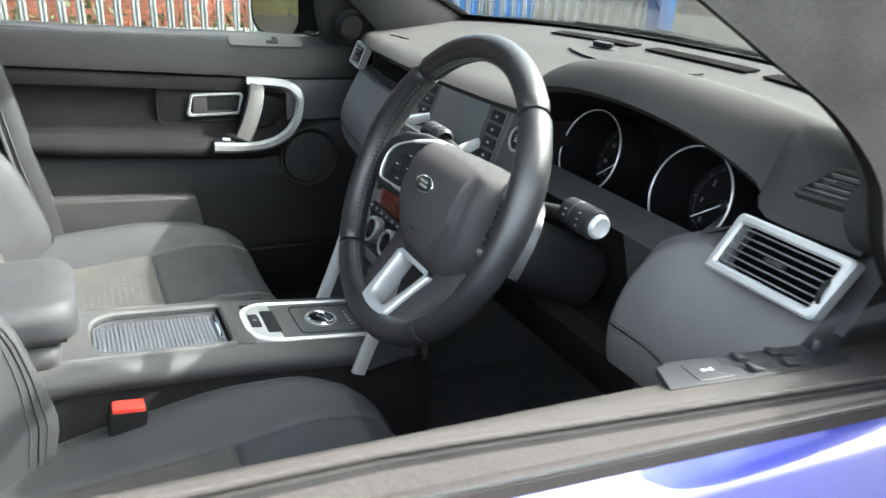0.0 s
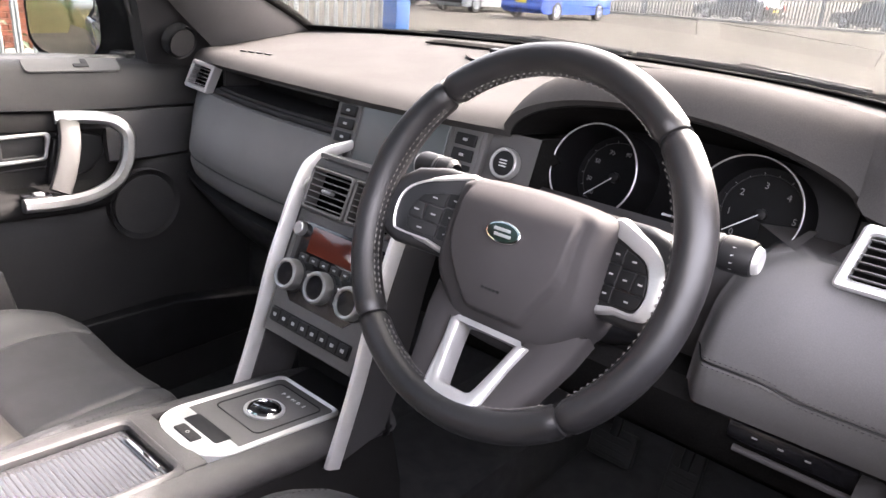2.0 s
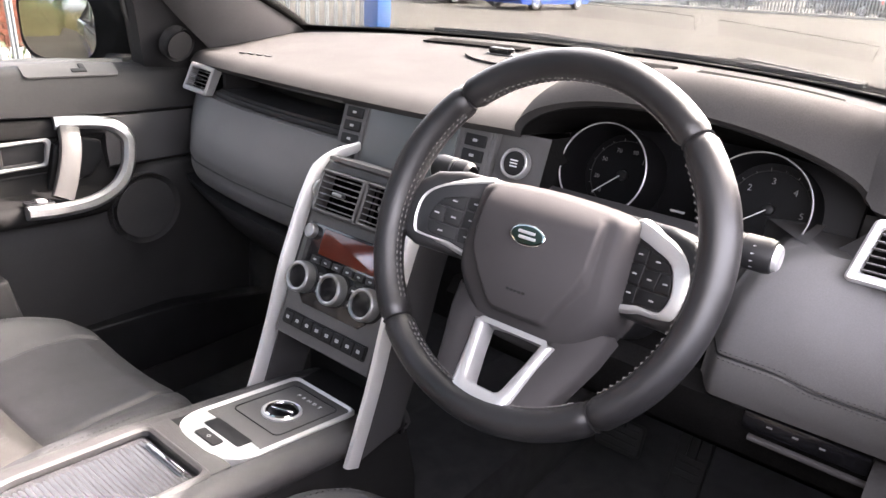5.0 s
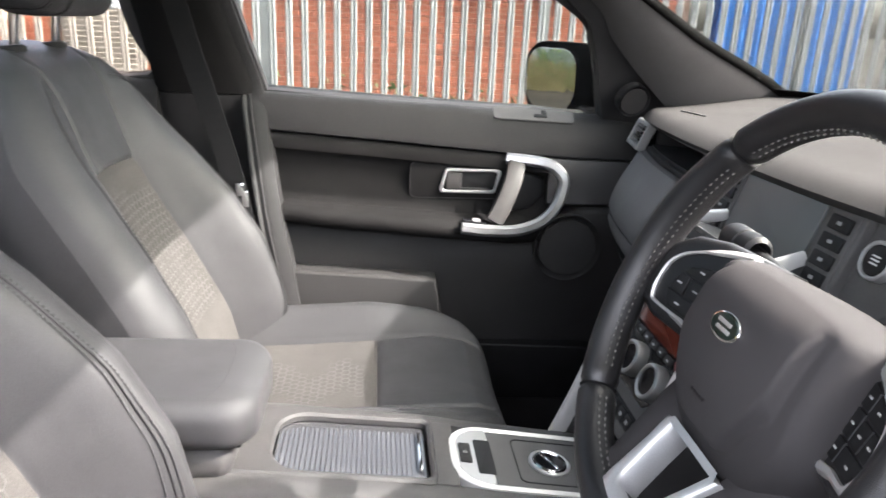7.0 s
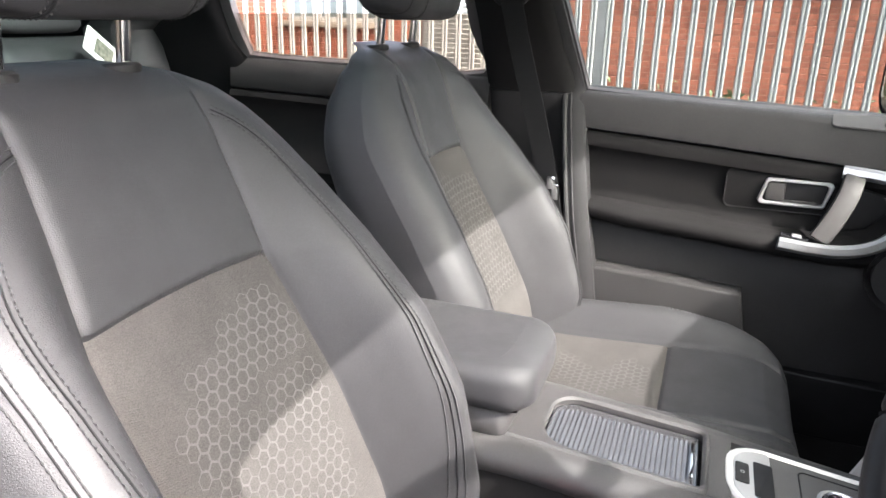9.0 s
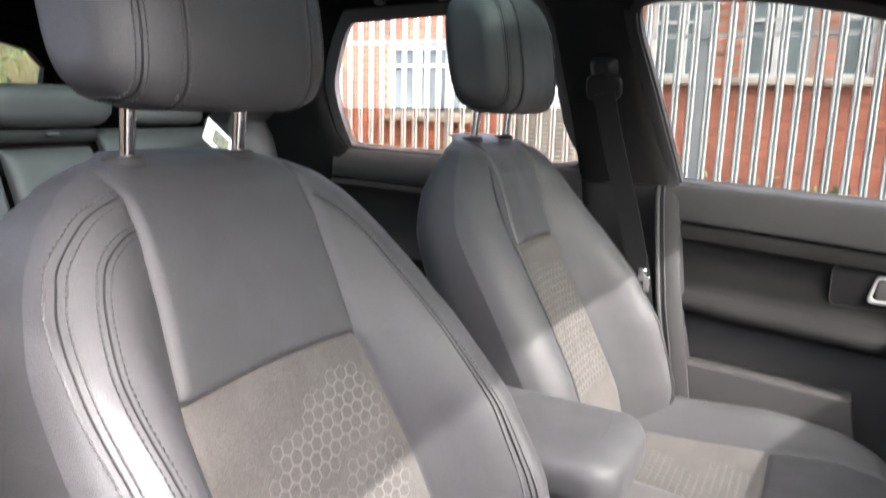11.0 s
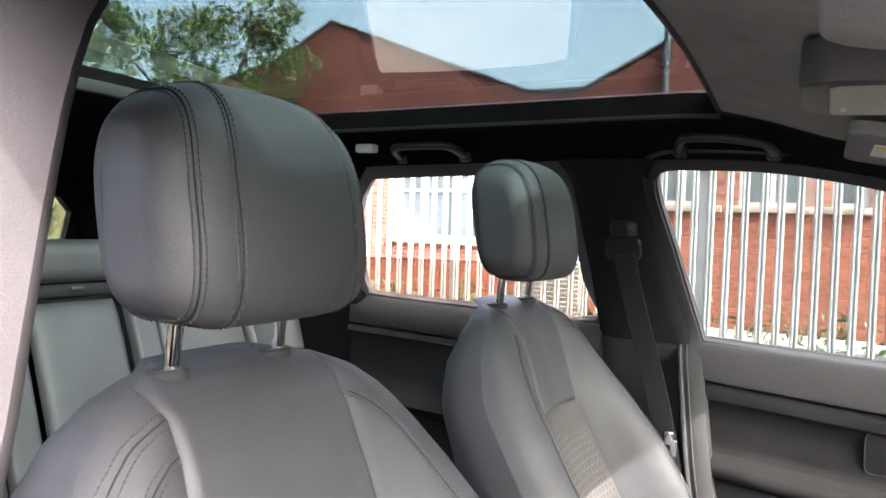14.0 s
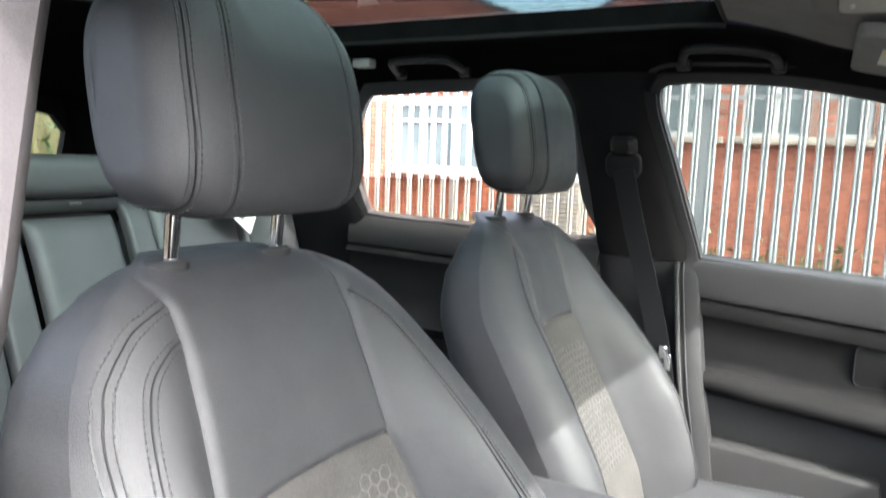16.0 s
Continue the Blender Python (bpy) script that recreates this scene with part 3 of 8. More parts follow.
# ---- pillars
for side, tag in ((-1, "left"), (1, "right")):
    ap = thing("windscreen_pillar", (side * 0.72, 0.45, 1.2), "grey cloth-textured windscreen pillar trim", "pillar", "windscreen pillars")
    inner_e = [(0.742, 0.425, 1.09), (0.735, 0.395, 1.125), (0.722, 0.342, 1.173), (0.712, 0.254, 1.254), (0.70, 0.19, 1.321), (0.69, 0.129, 1.385), (0.668, 0.0, 1.455), (0.645, -0.14, 1.515), (0.62, -0.25, 1.55)]
    outer_e = [(0.70, 0.66, 1.16), (0.672, 0.60, 1.195), (0.652, 0.52, 1.242), (0.637, 0.375, 1.310), (0.628, 0.30, 1.352), (0.618, 0.225, 1.395), (0.60, 0.10, 1.468), (0.586, -0.01, 1.53), (0.575, -0.09, 1.565)]
    A = smooth_line([(side * x, y, z) for x, y, z in inner_e], 4)
    B = smooth_line([(side * x, y, z) for x, y, z in outer_e], 4)
    rows = []
    for p, q in zip(A, B):
        n = Vector((-side * 0.75, -0.45, -0.25)).normalized()
        rows.append([p - n * 0.04] + [p.lerp(q, t) + n * (0.016 * math.sin(math.pi * t) ** 0.7) for t in np.linspace(0, 1, 9)] + [q - n * 0.03])
    # right trim is the same cloth, coloured dark for the shade there
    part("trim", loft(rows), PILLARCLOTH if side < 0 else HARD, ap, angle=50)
    part("outer_cover", loft([[p - Vector((side * -0.03, -0.02, 0)), p.lerp(q, 0.5) + Vector((side * 0.06, 0.03, 0.02)), q + Vector((side * 0.015, 0.012, 0.008)), q - Vector((side * -0.005, -0.006, 0))] for p, q in zip(A, B)]), BLACK, ap)
    part("edge_seal", sweep([q + Vector((side * 0.004, 0.004, 0.001)) for q in B], circle(0.010, 10)), MATBLACK, ap, "black rubber edge along the glass")
    # B pillar between the doors
    bp = thing("door_pillar", (side * 0.74, -0.68, 0.4), "dark moulded pillar trim between front and rear doors", "pillar", "door pillars")
    zs = list(np.linspace(0.40, 1.56, 24))

    def bsec(z):
        x = glass_x(max(z, 1.12)) - 0.035
        y0 = table(z, [0.4, 0.9, 1.15, 1.27, 1.39, 1.48, 1.53, 1.56], [-0.47, -0.50, -0.545, -0.578, -0.608, -0.634, -0.640, -0.62])
        y1 = table(z, [0.4, 0.9, 1.15, 1.30, 1.43, 1.52, 1.56], [-0.77, -0.77, -0.765, -0.775, -0.79, -0.80, -0.83])
        d = 0.02
        if side > 0 and z > 0.9:
            ye = table(z, [0.9, 1.15, 1.30, 1.34, 1.42, 1.486, 1.531, 1.56], [-0.560, -0.570, -0.606, -0.625, -0.662, -0.69, -0.70, -0.695])
            xg = x + 0.035
            return [(xg + 0.03, y1 - 0.01, z), (xg + 0.03, ye - 0.050, z), (xg + 0.012, ye - 0.022, z), (xg - 0.020, ye - 0.006, z), (xg - 0.048, ye, z), (xg - 0.060, ye - 0.010, z), (xg - 0.066, ye - 0.045, z), (xg - 0.060, y1 + 0.0, z), (xg + 0.0, y1 - 0.02, z)]
        return [(side * (x + 0.05), y0, z), (side * (x + 0.012), y0 + 0.004, z), (side * (x - d * 0.5), y0 - 0.012, z), (side * (x - d), y0 - 0.035, z), (side * (x - d - 0.004), (y0 + y1) / 2, z), (side * (x - d), y1 + 0.03, z), (side * (x - d * 0.4), y1 + 0.008, z), (side * (x + 0.05), y1, z)]

    up = [bsec(z) for z in np.linspace(1.165, 1.56, 14)]
    lo = [bsec(z) for z in np.linspace(0.40, 1.163, 14)]
    # one trim on both sides: left coloured darker, right for the sun on it
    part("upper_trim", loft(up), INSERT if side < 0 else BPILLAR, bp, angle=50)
    part("lower_trim", loft(lo), HARD, bp, angle=50)
    # C pillar and rear quarter
    cp = thing("rear_pillar", (side * 0.72, -1.9, 1.2), "dark rear pillar trim behind the rear door", "pillar", "rear pillars")
    def csec(z):
        x = glass_x(max(z, 1.12)) - 0.03
        y0 = table(z, [0.4, 1.20, 1.23, 1.36, 1.45, 1.53, 1.56], [-1.42, -1.42, -1.455, -1.462, -1.422, -1.36, -1.33])
        return [(side * (x + 0.06), y0, z), (side * x, y0 - 0.004, z), (side * (x - 0.02), y0 - 0.03, z), (side * (x - 0.05), -1.8, z), (side * (x - 0.10), -2.15, z), (side * (x - 0.16), -2.36, z), (side * (x - 0.10), -2.40, z), (side * (x + 0.06), -2.2, z)]
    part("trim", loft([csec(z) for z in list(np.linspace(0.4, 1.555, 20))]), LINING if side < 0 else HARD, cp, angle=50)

# tailgate with its rear window
tg = thing("tailgate", (0, -2.38, 0.5), "dark tailgate trim with the rear window", "tailgate")
part("lower_trim", rbox(0, -2.38, 0.86, 1.5, 0.06, 0.92, 0.02), HARD, tg)
TGW = [(-0.50, 1.325), (0.50, 1.325), (0.505, 1.41), (0.46, 1.455), (0.36, 1.475), (-0.36, 1.475), (-0.46, 1.455), (-0.505, 1.41)]
outer = [(-0.72, 1.30), (0.72, 1.30), (0.72, 1.45), (0.68, 1.56), (0.36, 1.60), (-0.36, 1.60), (-0.68, 1.56), (-0.72, 1.45)]
mt = Matrix(((1, 0, 0, 0), (0, 0.25, -1, -2.70), (0, 1, 0, 0), (0, 0, 0, 1)))
part("window_surround", ring_plate(outer, TGW, 0.0, 0.03, 0.004, mt), BLACK, tg)
part("pane", moved(slab(TGW, 0.008, 0.012, 0.001), mt), CLEAR, tg).visible_shadow = False


# ---- doors
def door_front(side):
    """A front door: moulded panel, window frame, window; side -1 carries its closed window."""
    left = side < 0
    d = thing("front_door", (side * 0.8, -0.2, 0.4), "closed front passenger door with dark moulded trim and window up" if left else "closed driver's door with dark trim, its window lowered", "car door", "front doors")
    M = (lambda g: g) if left else flipx
    Y0, Y1 = -0.545, 0.46
    sz = sill_z if left else sill_r
    ysd = list(np.linspace(Y0, Y1, 34))

    def crown(y):  # seam below the top band
        return table(y, [-0.55, -0.2, 0.02, 0.14, 0.46], [1.092, 1.068, 1.052, 1.046, 1.04])

    def groove_x(y):  # the lowered window's slot
        return max(0.803, 0.8085 + 0.083 * (y + 0.19))

    def waist_x(y):  # outer edge of the waist moulding
        return max(groove_x(y) + 0.016, 0.837 + 0.05 * (y + 0.21))

    def top_band(y):
        zs = sz(y)
        c = crown(y) - (0.0 if left else 0.03)
        o = -0.835 if left else -(groove_x(y) - 0.004)
        return [(o, y, zs - 0.03), (o + 0.003, y, zs - 0.004), (o + 0.008, y, zs + 0.001), (lerp(o, -0.776, 0.6), y, zs + 0.001), (-0.776, y, zs - 0.004), (-0.766, y, zs - 0.016), (-0.757, y, lerp(zs, c, 0.5)), (-0.750, y, c + 0.012), (-0.751, y, c + 0.004), (-0.760, y, c), (-0.80, y, c)]
    part("top_band", M(loft([top_band(y) for y in ysd])), PANELBLACK if left else SILL, d, angle=50)

    def insert_sec(y):  # recessed middle trim
        c = crown(y)
        b = table(y, [-0.55, -0.1, 0.46], [0.935, 0.905, 0.89])
        return [(-0.80, y, c - 0.002), (-0.752, y, c - 0.004), (-0.742, y, c - 0.016), (-0.744, y, c - 0.034), (-0.760, y, c - 0.044), (-0.766, y, c - 0.07), (-0.760, y, lerp(c, b, 0.65)), (-0.742, y, b + 0.012), (-0.70, y, b), (-0.80, y, b - 0.01)]
    part("insert", M(loft([insert_sec(y) for y in ysd if y < 0.13])), INSERT, d, angle=50)

    def front_block(y):  # plain moulding ahead of the handle
        c = crown(y)
        k = step(0.02, 0.14, y)
        x = lerp(-0.765, -0.742, k)
        return [(-0.80, y, c), (x, y, c - 0.001), (x + 0.004, y, c - 0.02), (x + 0.002, y, 0.98), (x + 0.006, y, 0.945), (x - 0.002, y, 0.938), (-0.80, y, 0.938)]
    part("front_moulding", M(loft([front_block(y) for y in np.linspace(0.10, Y1, 16)])), SOFT, d, angle=50)

    def arm_sec(y):  # armrest
        t = table(y, [-0.545, -0.47, -0.12, 0.0, 0.13], [0.948, 0.944, 0.916, 0.905, 0.90])
        dd = table(y, [-0.545, -0.5, -0.40, -0.15, 0.0, 0.10, 0.16], [0.055, 0.07, 0.082, 0.085, 0.072, 0.045, 0.02])
        x = -0.742 + dd
        return [(-0.80, y, t - 0.004), (x - 0.022, y, t), (x - 0.008, y, t - 0.004), (x, y, t - 0.015), (x - 0.002, y, t - 0.030), (x - 0.014, y, t - 0.040), (-0.80, y, t - 0.045)]
    part("armrest", M(loft([arm_sec(y) for y in np.linspace(Y0, 0.15, 24)])), INSERT, d, "padded black armrest", angle=50)

    def low_sec(y):
        t = table(y, [-0.545, -0.12, 0.13, 0.46], [0.902, 0.872, 0.86, 0.935])
        if y > 0.12:
            t = lerp(0.86, 0.937, step(0.10, 0.18, y))
        x = table(y, [-0.55, 0.0, 0.2, 0.46], [-0.705, -0.706, -0.720, -0.735])
        return [(-0.80, y, t), (x - 0.012, y, t - 0.001), (x, y, t - 0.012), (x + 0.004, y, lerp(t, 0.74, 0.5)), (x - 0.006, y, 0.74), (x - 0.02, y, 0.66), (x - 0.03, y, 0.45), (-0.80, y, 0.44)]
    part("lower_panel", M(loft([low_sec(y) for y in ysd])), PANELBLACK, d, angle=50)
    # door bin
    bx = -0.652
    bin_out = [(-0.545, 0.46), (-0.10, 0.46), (-0.125, 0.62), (-0.155, 0.786), (-0.30, 0.795), (-0.45, 0.804), (-0.545, 0.808)]
    mb = Matrix(((0, 0, 1, bx - 0.05), (1, 0, 0, 0), (0, 1, 0, 0), (0, 0, 0, 1)))
    part("door_bin", M(moved(slab(bin_out, -0.01, 0.05, 0.008), mb)), PANELBLACK if left else SOFT, d, "dark grey moulded door bin")
    low_lip = [(-0.10, 0.46), (0.46, 0.46), (0.46, 0.55), (0.20, 0.60), (-0.10, 0.61)]
    part("front_bin", M(moved(slab(low_lip, -0.05, 0.0, 0.006), mb)), BLACK, d, "black lower storage bin")
    # woofer
    ms = basis((-0.702, 0.145, 0.853), (0, -1, 0.0), (0.05, 0, 1))
    part("loudspeaker_ring", M(lathe([(0.078, -0.012), (0.078, 0.006), (0.074, 0.012), (0.068, 0.012), (0.066, 0.006)], 40, ms)), PANELBLACK, d)
    part("loudspeaker_grille", M(lathe([(0.066, -0.01), (0.066, 0.008), (0.05, 0.010), (0.001, 0.011)], 40, ms)), GRILLE, d, "dark round loudspeaker grille")
    if left:
        # silver handle surround: from the top, round the front, to the armrest
        pts = [(-0.742, 0.0, 1.046), (-0.730, 0.06, 1.043), (-0.716, 0.10, 1.035), (-0.705, 0.123, 1.012), (-0.697, 0.122, 0.985), (-0.684, 0.108, 0.952), (-0.668, 0.075, 0.921), (-0.657, 0.02, 0.903), (-0.652, -0.045, 0.902), (-0.652, -0.105, 0.907)]
        part("handle_surround", M(sweep(smooth_line(pts, 6), [(-0.0125, -0.007), (-0.009, -0.012), (0.009, -0.012), (0.0125, -0.007), (0.0125, 0.006), (0.006, 0.013), (-0.006, 0.013), (-0.0125, 0.006)], up=(1, 0, 0.2))), DOORSILVER, d, "satin silver loop round the grab handle")
        strap = smooth_line([(-0.732, 0.022, 1.038), (-0.710, 0.012, 1.00), (-0.690, -0.008, 0.955), (-0.676, -0.030, 0.915)], 5)
        part("grab_bar", M(sweep(strap, rrect(0.040, 0.018, 0.006, 2), up=(1, 0, 0.3))), GREYPLASTIC, d, "grey upright grab bar")
        cup = [(-0.005, 1.005), (0.05, 1.012), (0.088, 1.0), (0.092, 0.965), (0.06, 0.93), (-0.03, 0.915)]
        mc = Matrix(((0, 0, 1, -0.752), (1, 0, 0, 0), (0, 1, 0, 0), (0, 0, 0, 1)))
        part("handle_cup", M(moved(slab(cup[::-1], -0.02, 0.012, 0.006), mc)), BLACK, d)
        # release handle in its cup
        mr = Matrix(((0, 0, 1, -0.764), (1, 0, 0, -0.105), (0, 1, 0, 0.990), (0, 0, 0, 1)))
        part("release_plate", M(slab(rrect(0.22, 0.082, 0.014), 0.0, 0.012, 0.003, mr)), INSERT, d)
        part("release_plate_edge", M(ring_plate(rrect(0.222, 0.084, 0.015), rrect(0.217, 0.079, 0.013), 0.008, 0.0132, 0.0008, mr)), PANELBLACK, d)
        msw = basis((-0.672, -0.075, 0.9165), (0, 1, -0.10), (-1, 0, 0.1))
        wsw = part("window_switch", M(slab(rrect(0.052, 0.022, 0.004), -0.004, 0.003, 0.001, msw)), GLOSS, d, "small black window switch")
        part("rocker", M(rbox(0, 0, 0, 0.018, 0.014, 0.005, 0.002, 2, msw @ Matrix.Translation((0.004, 0, 0.004)))), SATIN, wsw)
        mr2 = mr @ Matrix.Translation((0.025, 0.001, 0))
        bez = part("release_bezel", M(ring_plate([(x + (0.006 if y > 0 else -0.004), y) for x, y in rrect(0.130, 0.056, 0.010)], [(x + (0.004 if y > 0 else -0.002), y) for x, y in rrect(0.116, 0.043, 0.008)], 0.010, 0.022, 0.002, mr2)), SATIN, d, "satin silver release bezel")
        part("release_cup", M(slab(rrect(0.118, 0.046, 0.01), 0.008, 0.0145, 0.002, mr2)), BLACK, d)
        part("release_lever", M(join(slab(rrect(0.036, 0.040, 0.006), 0.010, 0.0185, 0.004, mr2 @ Matrix.Translation((-0.036, 0, 0))), slab(rrect(0.085, 0.005, 0.002), 0.012, 0.017, 0.001, mr2 @ Matrix.Translation((0.0, -0.0185, 0))))), GREYPLASTIC, d, "grey release lever")
    # corner sail with tweeter
    sail = [(0.222, 1.128), (0.395, 1.118), (0.352, 1.20), (0.285, 1.275), (0.165, 1.39), (0.05, 1.44), (0.058, 1.41), (0.145, 1.345), (0.182, 1.26), (0.205, 1.18)]
    vs = []
    for y, z in sail:
        vs.append((-(glass_x(z) - 0.035 - 0.03 * step(0.1, 0.35, y)), y, z))
    vs2 = [(x - 0.05, y, z) for x, y, z in vs]
    n = len(vs)
    part("corner_trim", M((vs + vs2, [list(range(n)), [n + i for i in reversed(range(n))]] + [[i, (i + 1) % n, n + (i + 1) % n, n + i] for i in range(n)])), HARD, d, "black corner trim", angle=30)
    mtw = basis((-0.732, 0.265, 1.190), (0.12, -1, 0.0), (0.35, 0, 1))
    part("tweeter_ring", M(lathe([(0.036, -0.02), (0.036, 0.003), (0.034, 0.005), (0.031, 0.005), (0.030, 0.003)], 28, mtw)), HARD, d)
    part("tweeter_grille", M(lathe([(0.030, -0.02), (0.030, 0.002), (0.001, 0.004)], 28, mtw)), BLACK, d, "black round tweeter grille")
    # lock plate let into the sill
    ml = Matrix.Translation((-0.7745, 0.06, sill_z(0.06) - 0.0055)) @ Euler((0, radians(36), radians(-1))).to_matrix().to_4x4() @ Euler((radians(-2.4), 0, 0)).to_matrix().to_4x4()
    if left:
        part("lock_plate", M(slab([(y, x) for x, y in rrect(0.185, 0.036, 0.008)][::-1], -0.003, 0.0012, 0.0006, ml)), STACKGREY, d)
        part("lock_button", M(join(slab([(y, x) for x, y in rrect(0.030, 0.010, 0.002)][::-1], 0.0, 0.0035, 0.001, ml @ Matrix.Translation((0.004, 0.015, 0))), slab([(y, x) for x, y in rrect(0.012, 0.016, 0.002)][::-1], 0.0, 0.0035, 0.001, ml @ Matrix.Translation((-0.006, 0.024, 0))))), BLACK, d, "black lock button")
    # window frame, seals, glass
    part("window_frame", M(window_frame(FRONT_WIN, -1, 0.006) if left else window_frame(RIGHT_WIN, -1, span=(9, 14))), GRAB if left else MATBLACK, d)
    if not left:
        edge = [(0.16, 1.13), (0.134, 1.20), (0.137, 1.25), (0.10, 1.297), (0.035, 1.338), (-0.04, 1.385), (-0.13, 1.445), (-0.24, 1.500), (-0.375, 1.535)]
        far = [(1.10, 1.02), (1.0, 1.10), (0.80, 1.20), (0.52, 1.30), (0.33, 1.37), (0.22, 1.44), (0.08, 1.52), (-0.08, 1.57), (-0.25, 1.60)]
        rows = []
        edge = [(p.y, p.z) for p in smooth_line([(0, y, z) for y, z in edge], 5)]
        far = [(p.y, p.z) for p in smooth_line([(0, y, z) for y, z in far], 5)]
        for (y0, z0), (y1, z1) in zip(edge, far):
            rows.append([(-(glass_x(z0) - 0.035), y0 + 0.050, z0), (-(glass_x(z0) - 0.012), y0 + 0.016, z0), (-(glass_x(z0) + 0.012), y0, z0), (-(glass_x(lerp(z0, z1, 0.5)) + 0.022), lerp(y0, y1, 0.5), lerp(z0, z1, 0.5)), (-(glass_x(z1) + 0.01), y1, z1), (-(glass_x(z1) - 0.03), y1, z1)])
        part("front_frame", M(loft(rows)), MATBLACK, d, "black door frame ahead of the window", angle=40)
    if left:
        part("door_seal", M(seal(FRONT_WIN, -1, 0.030)), GRAB, d)
        part("frame_bead", M(seal(FRONT_WIN, -1, 0.012, 0.004, -0.016)), RUBBER, d)
        # upright rear leg of the frame, running on down the door's edge
        leg_in = [(-0.622, 1.520), (-0.618, 1.480), (-0.593, 1.390), (-0.562, 1.270), (-0.538, 1.178), (-0.527, 1.120), (-0.500, 0.985), (-0.484, 0.90), (-0.462, 0.79), (-0.42, 0.50)]
        leg_out = [(-0.672, 1.535), (-0.667, 1.480), (-0.640, 1.390), (-0.604, 1.270), (-0.580, 1.178), (-0.570, 1.120), (-0.545, 0.985), (-0.529, 0.90), (-0.508, 0.79), (-0.47, 0.50)]
        li, lo_ = [[p for p in smooth_line([(-(glass_x(z) - 0.026) if z > 1.15 else -table(z, [0.5, 0.79, 0.90, 0.985, 1.12, 1.178], [0.635, 0.645, 0.660, 0.688, 0.752, 0.781]), y, z) for y, z in e_], 5)] for e_ in (leg_in, leg_out)]
        part("frame_leg", loft([[p + Vector((-0.035, 0.001, 0)), p + Vector((0.002, 0, 0)), p.lerp(q, 0.12) + Vector((0.006, 0, 0)), p.lerp(q, 0.45) + Vector((0.010, 0, 0)), p.lerp(q, 0.8) + Vector((0.013, 0, 0)), q + Vector((0.010, 0, 0)), q + Vector((-0.016, 0, 0))] for p, q in zip(li, lo_)]), HARD, d, "dark grey upright door frame leg", angle=50)
        for f_, r_ in ((0.70, 0.0022), (1.02, 0.0055)):
            part("leg_seal", sweep([p.lerp(q, f_) + Vector((0.013, 0, 0)) for p, q in zip(li, lo_)], circle(r_, 8)), RUBBER, d, "black rubber door seal")
        wnd = part("window_pane", M(pane(FRONT_WIN, -1)), CLEAR, d)
        wnd.visible_shadow = False
    # outer skin
    def skin_sec(y):
        zs = sz(y)
        k = table(y, [-0.6, 0.0, 0.5], [0.0, 0.0, 0.02])
        i = 0.0 if left else 0.872 - waist_x(y)
        return [(-0.862 + i, y, zs - 0.006), (-0.872 + i, y, zs - 0.012), (-0.884 + i, y, zs - 0.035), (-0.905 + k + 0.6 * i, y, zs - 0.10), (-0.93 + k, y, zs - 0.20), (-0.945 + k, y, 0.75), (-0.93, y, 0.45), (-0.85, y, 0.42), (-0.85, y, zs - 0.03)]
    part("outer_skin", M(loft([skin_sec(y) for y in np.linspace(-0.60, 0.55, 24)])), BLUEPAINT, d, "glossy dark blue painted door skin", angle=35)
    ysw = list(np.linspace(-0.60, 0.45, 20))
    if not left:
        part("outer_waist_seal", M(loft([[(-(groove_x(y) + 0.005), y, sz(y) - 0.016), (-(groove_x(y) + 0.005), y, sz(y) + 0.001), (-(groove_x(y) + 0.007), y, sz(y) + 0.003), (-(waist_x(y) - 0.007), y, sz(y) + 0.003), (-(waist_x(y) - 0.0055), y, sz(y) + 0.0005), (-(waist_x(y) - 0.003), y, sz(y) + 0.0005), (-waist_x(y), y, sz(y) - 0.002), (-waist_x(y), y, sz(y) - 0.016)] for y in ysw])), WAIST, d, "grey-brown waist moulding", angle=30)
        part("inner_waist_seal", M(sweep([(-groove_x(y), y, sz(y) - 0.006) for y in ysw], rrect(0.012, 0.008, 0.002, 2))), MATBLACK, d)
        part("sill_bead", M(sweep([(-(groove_x(y) - 0.010), y, sz(y) + 0.0008) for y in ysw if y > -0.545], circle(0.0030, 10))), SILL, d)
        part("edge_line", M(sweep([(-(waist_x(y) - 0.0015), y, sz(y) + 0.0002) for y in ysw], circle(0.0016, 6))), BLACK, d)
        return d
    part("outer_waist_seal", M(sweep([(-0.8605, y, sz(y) - 0.004) for y in np.linspace(-0.60, 0.45, 20)], rrect(0.030, 0.016, 0.005, 2))), RUBBER, d, "grey-brown waist moulding")
    part("inner_waist_seal", M(sweep([(-0.839, y, sz(y) - 0.002) for y in np.linspace(-0.60, 0.45, 20)], circle(0.005, 8))), MATBLACK, d)
    part("bright_line", M(sweep([(-0.8705, y, sz(y) - 0.006) for y in np.linspace(-0.60, 0.45, 20)], circle(0.0028, 8))), RUBBER, d)
    return d


door_front(-1)
door_front(1)

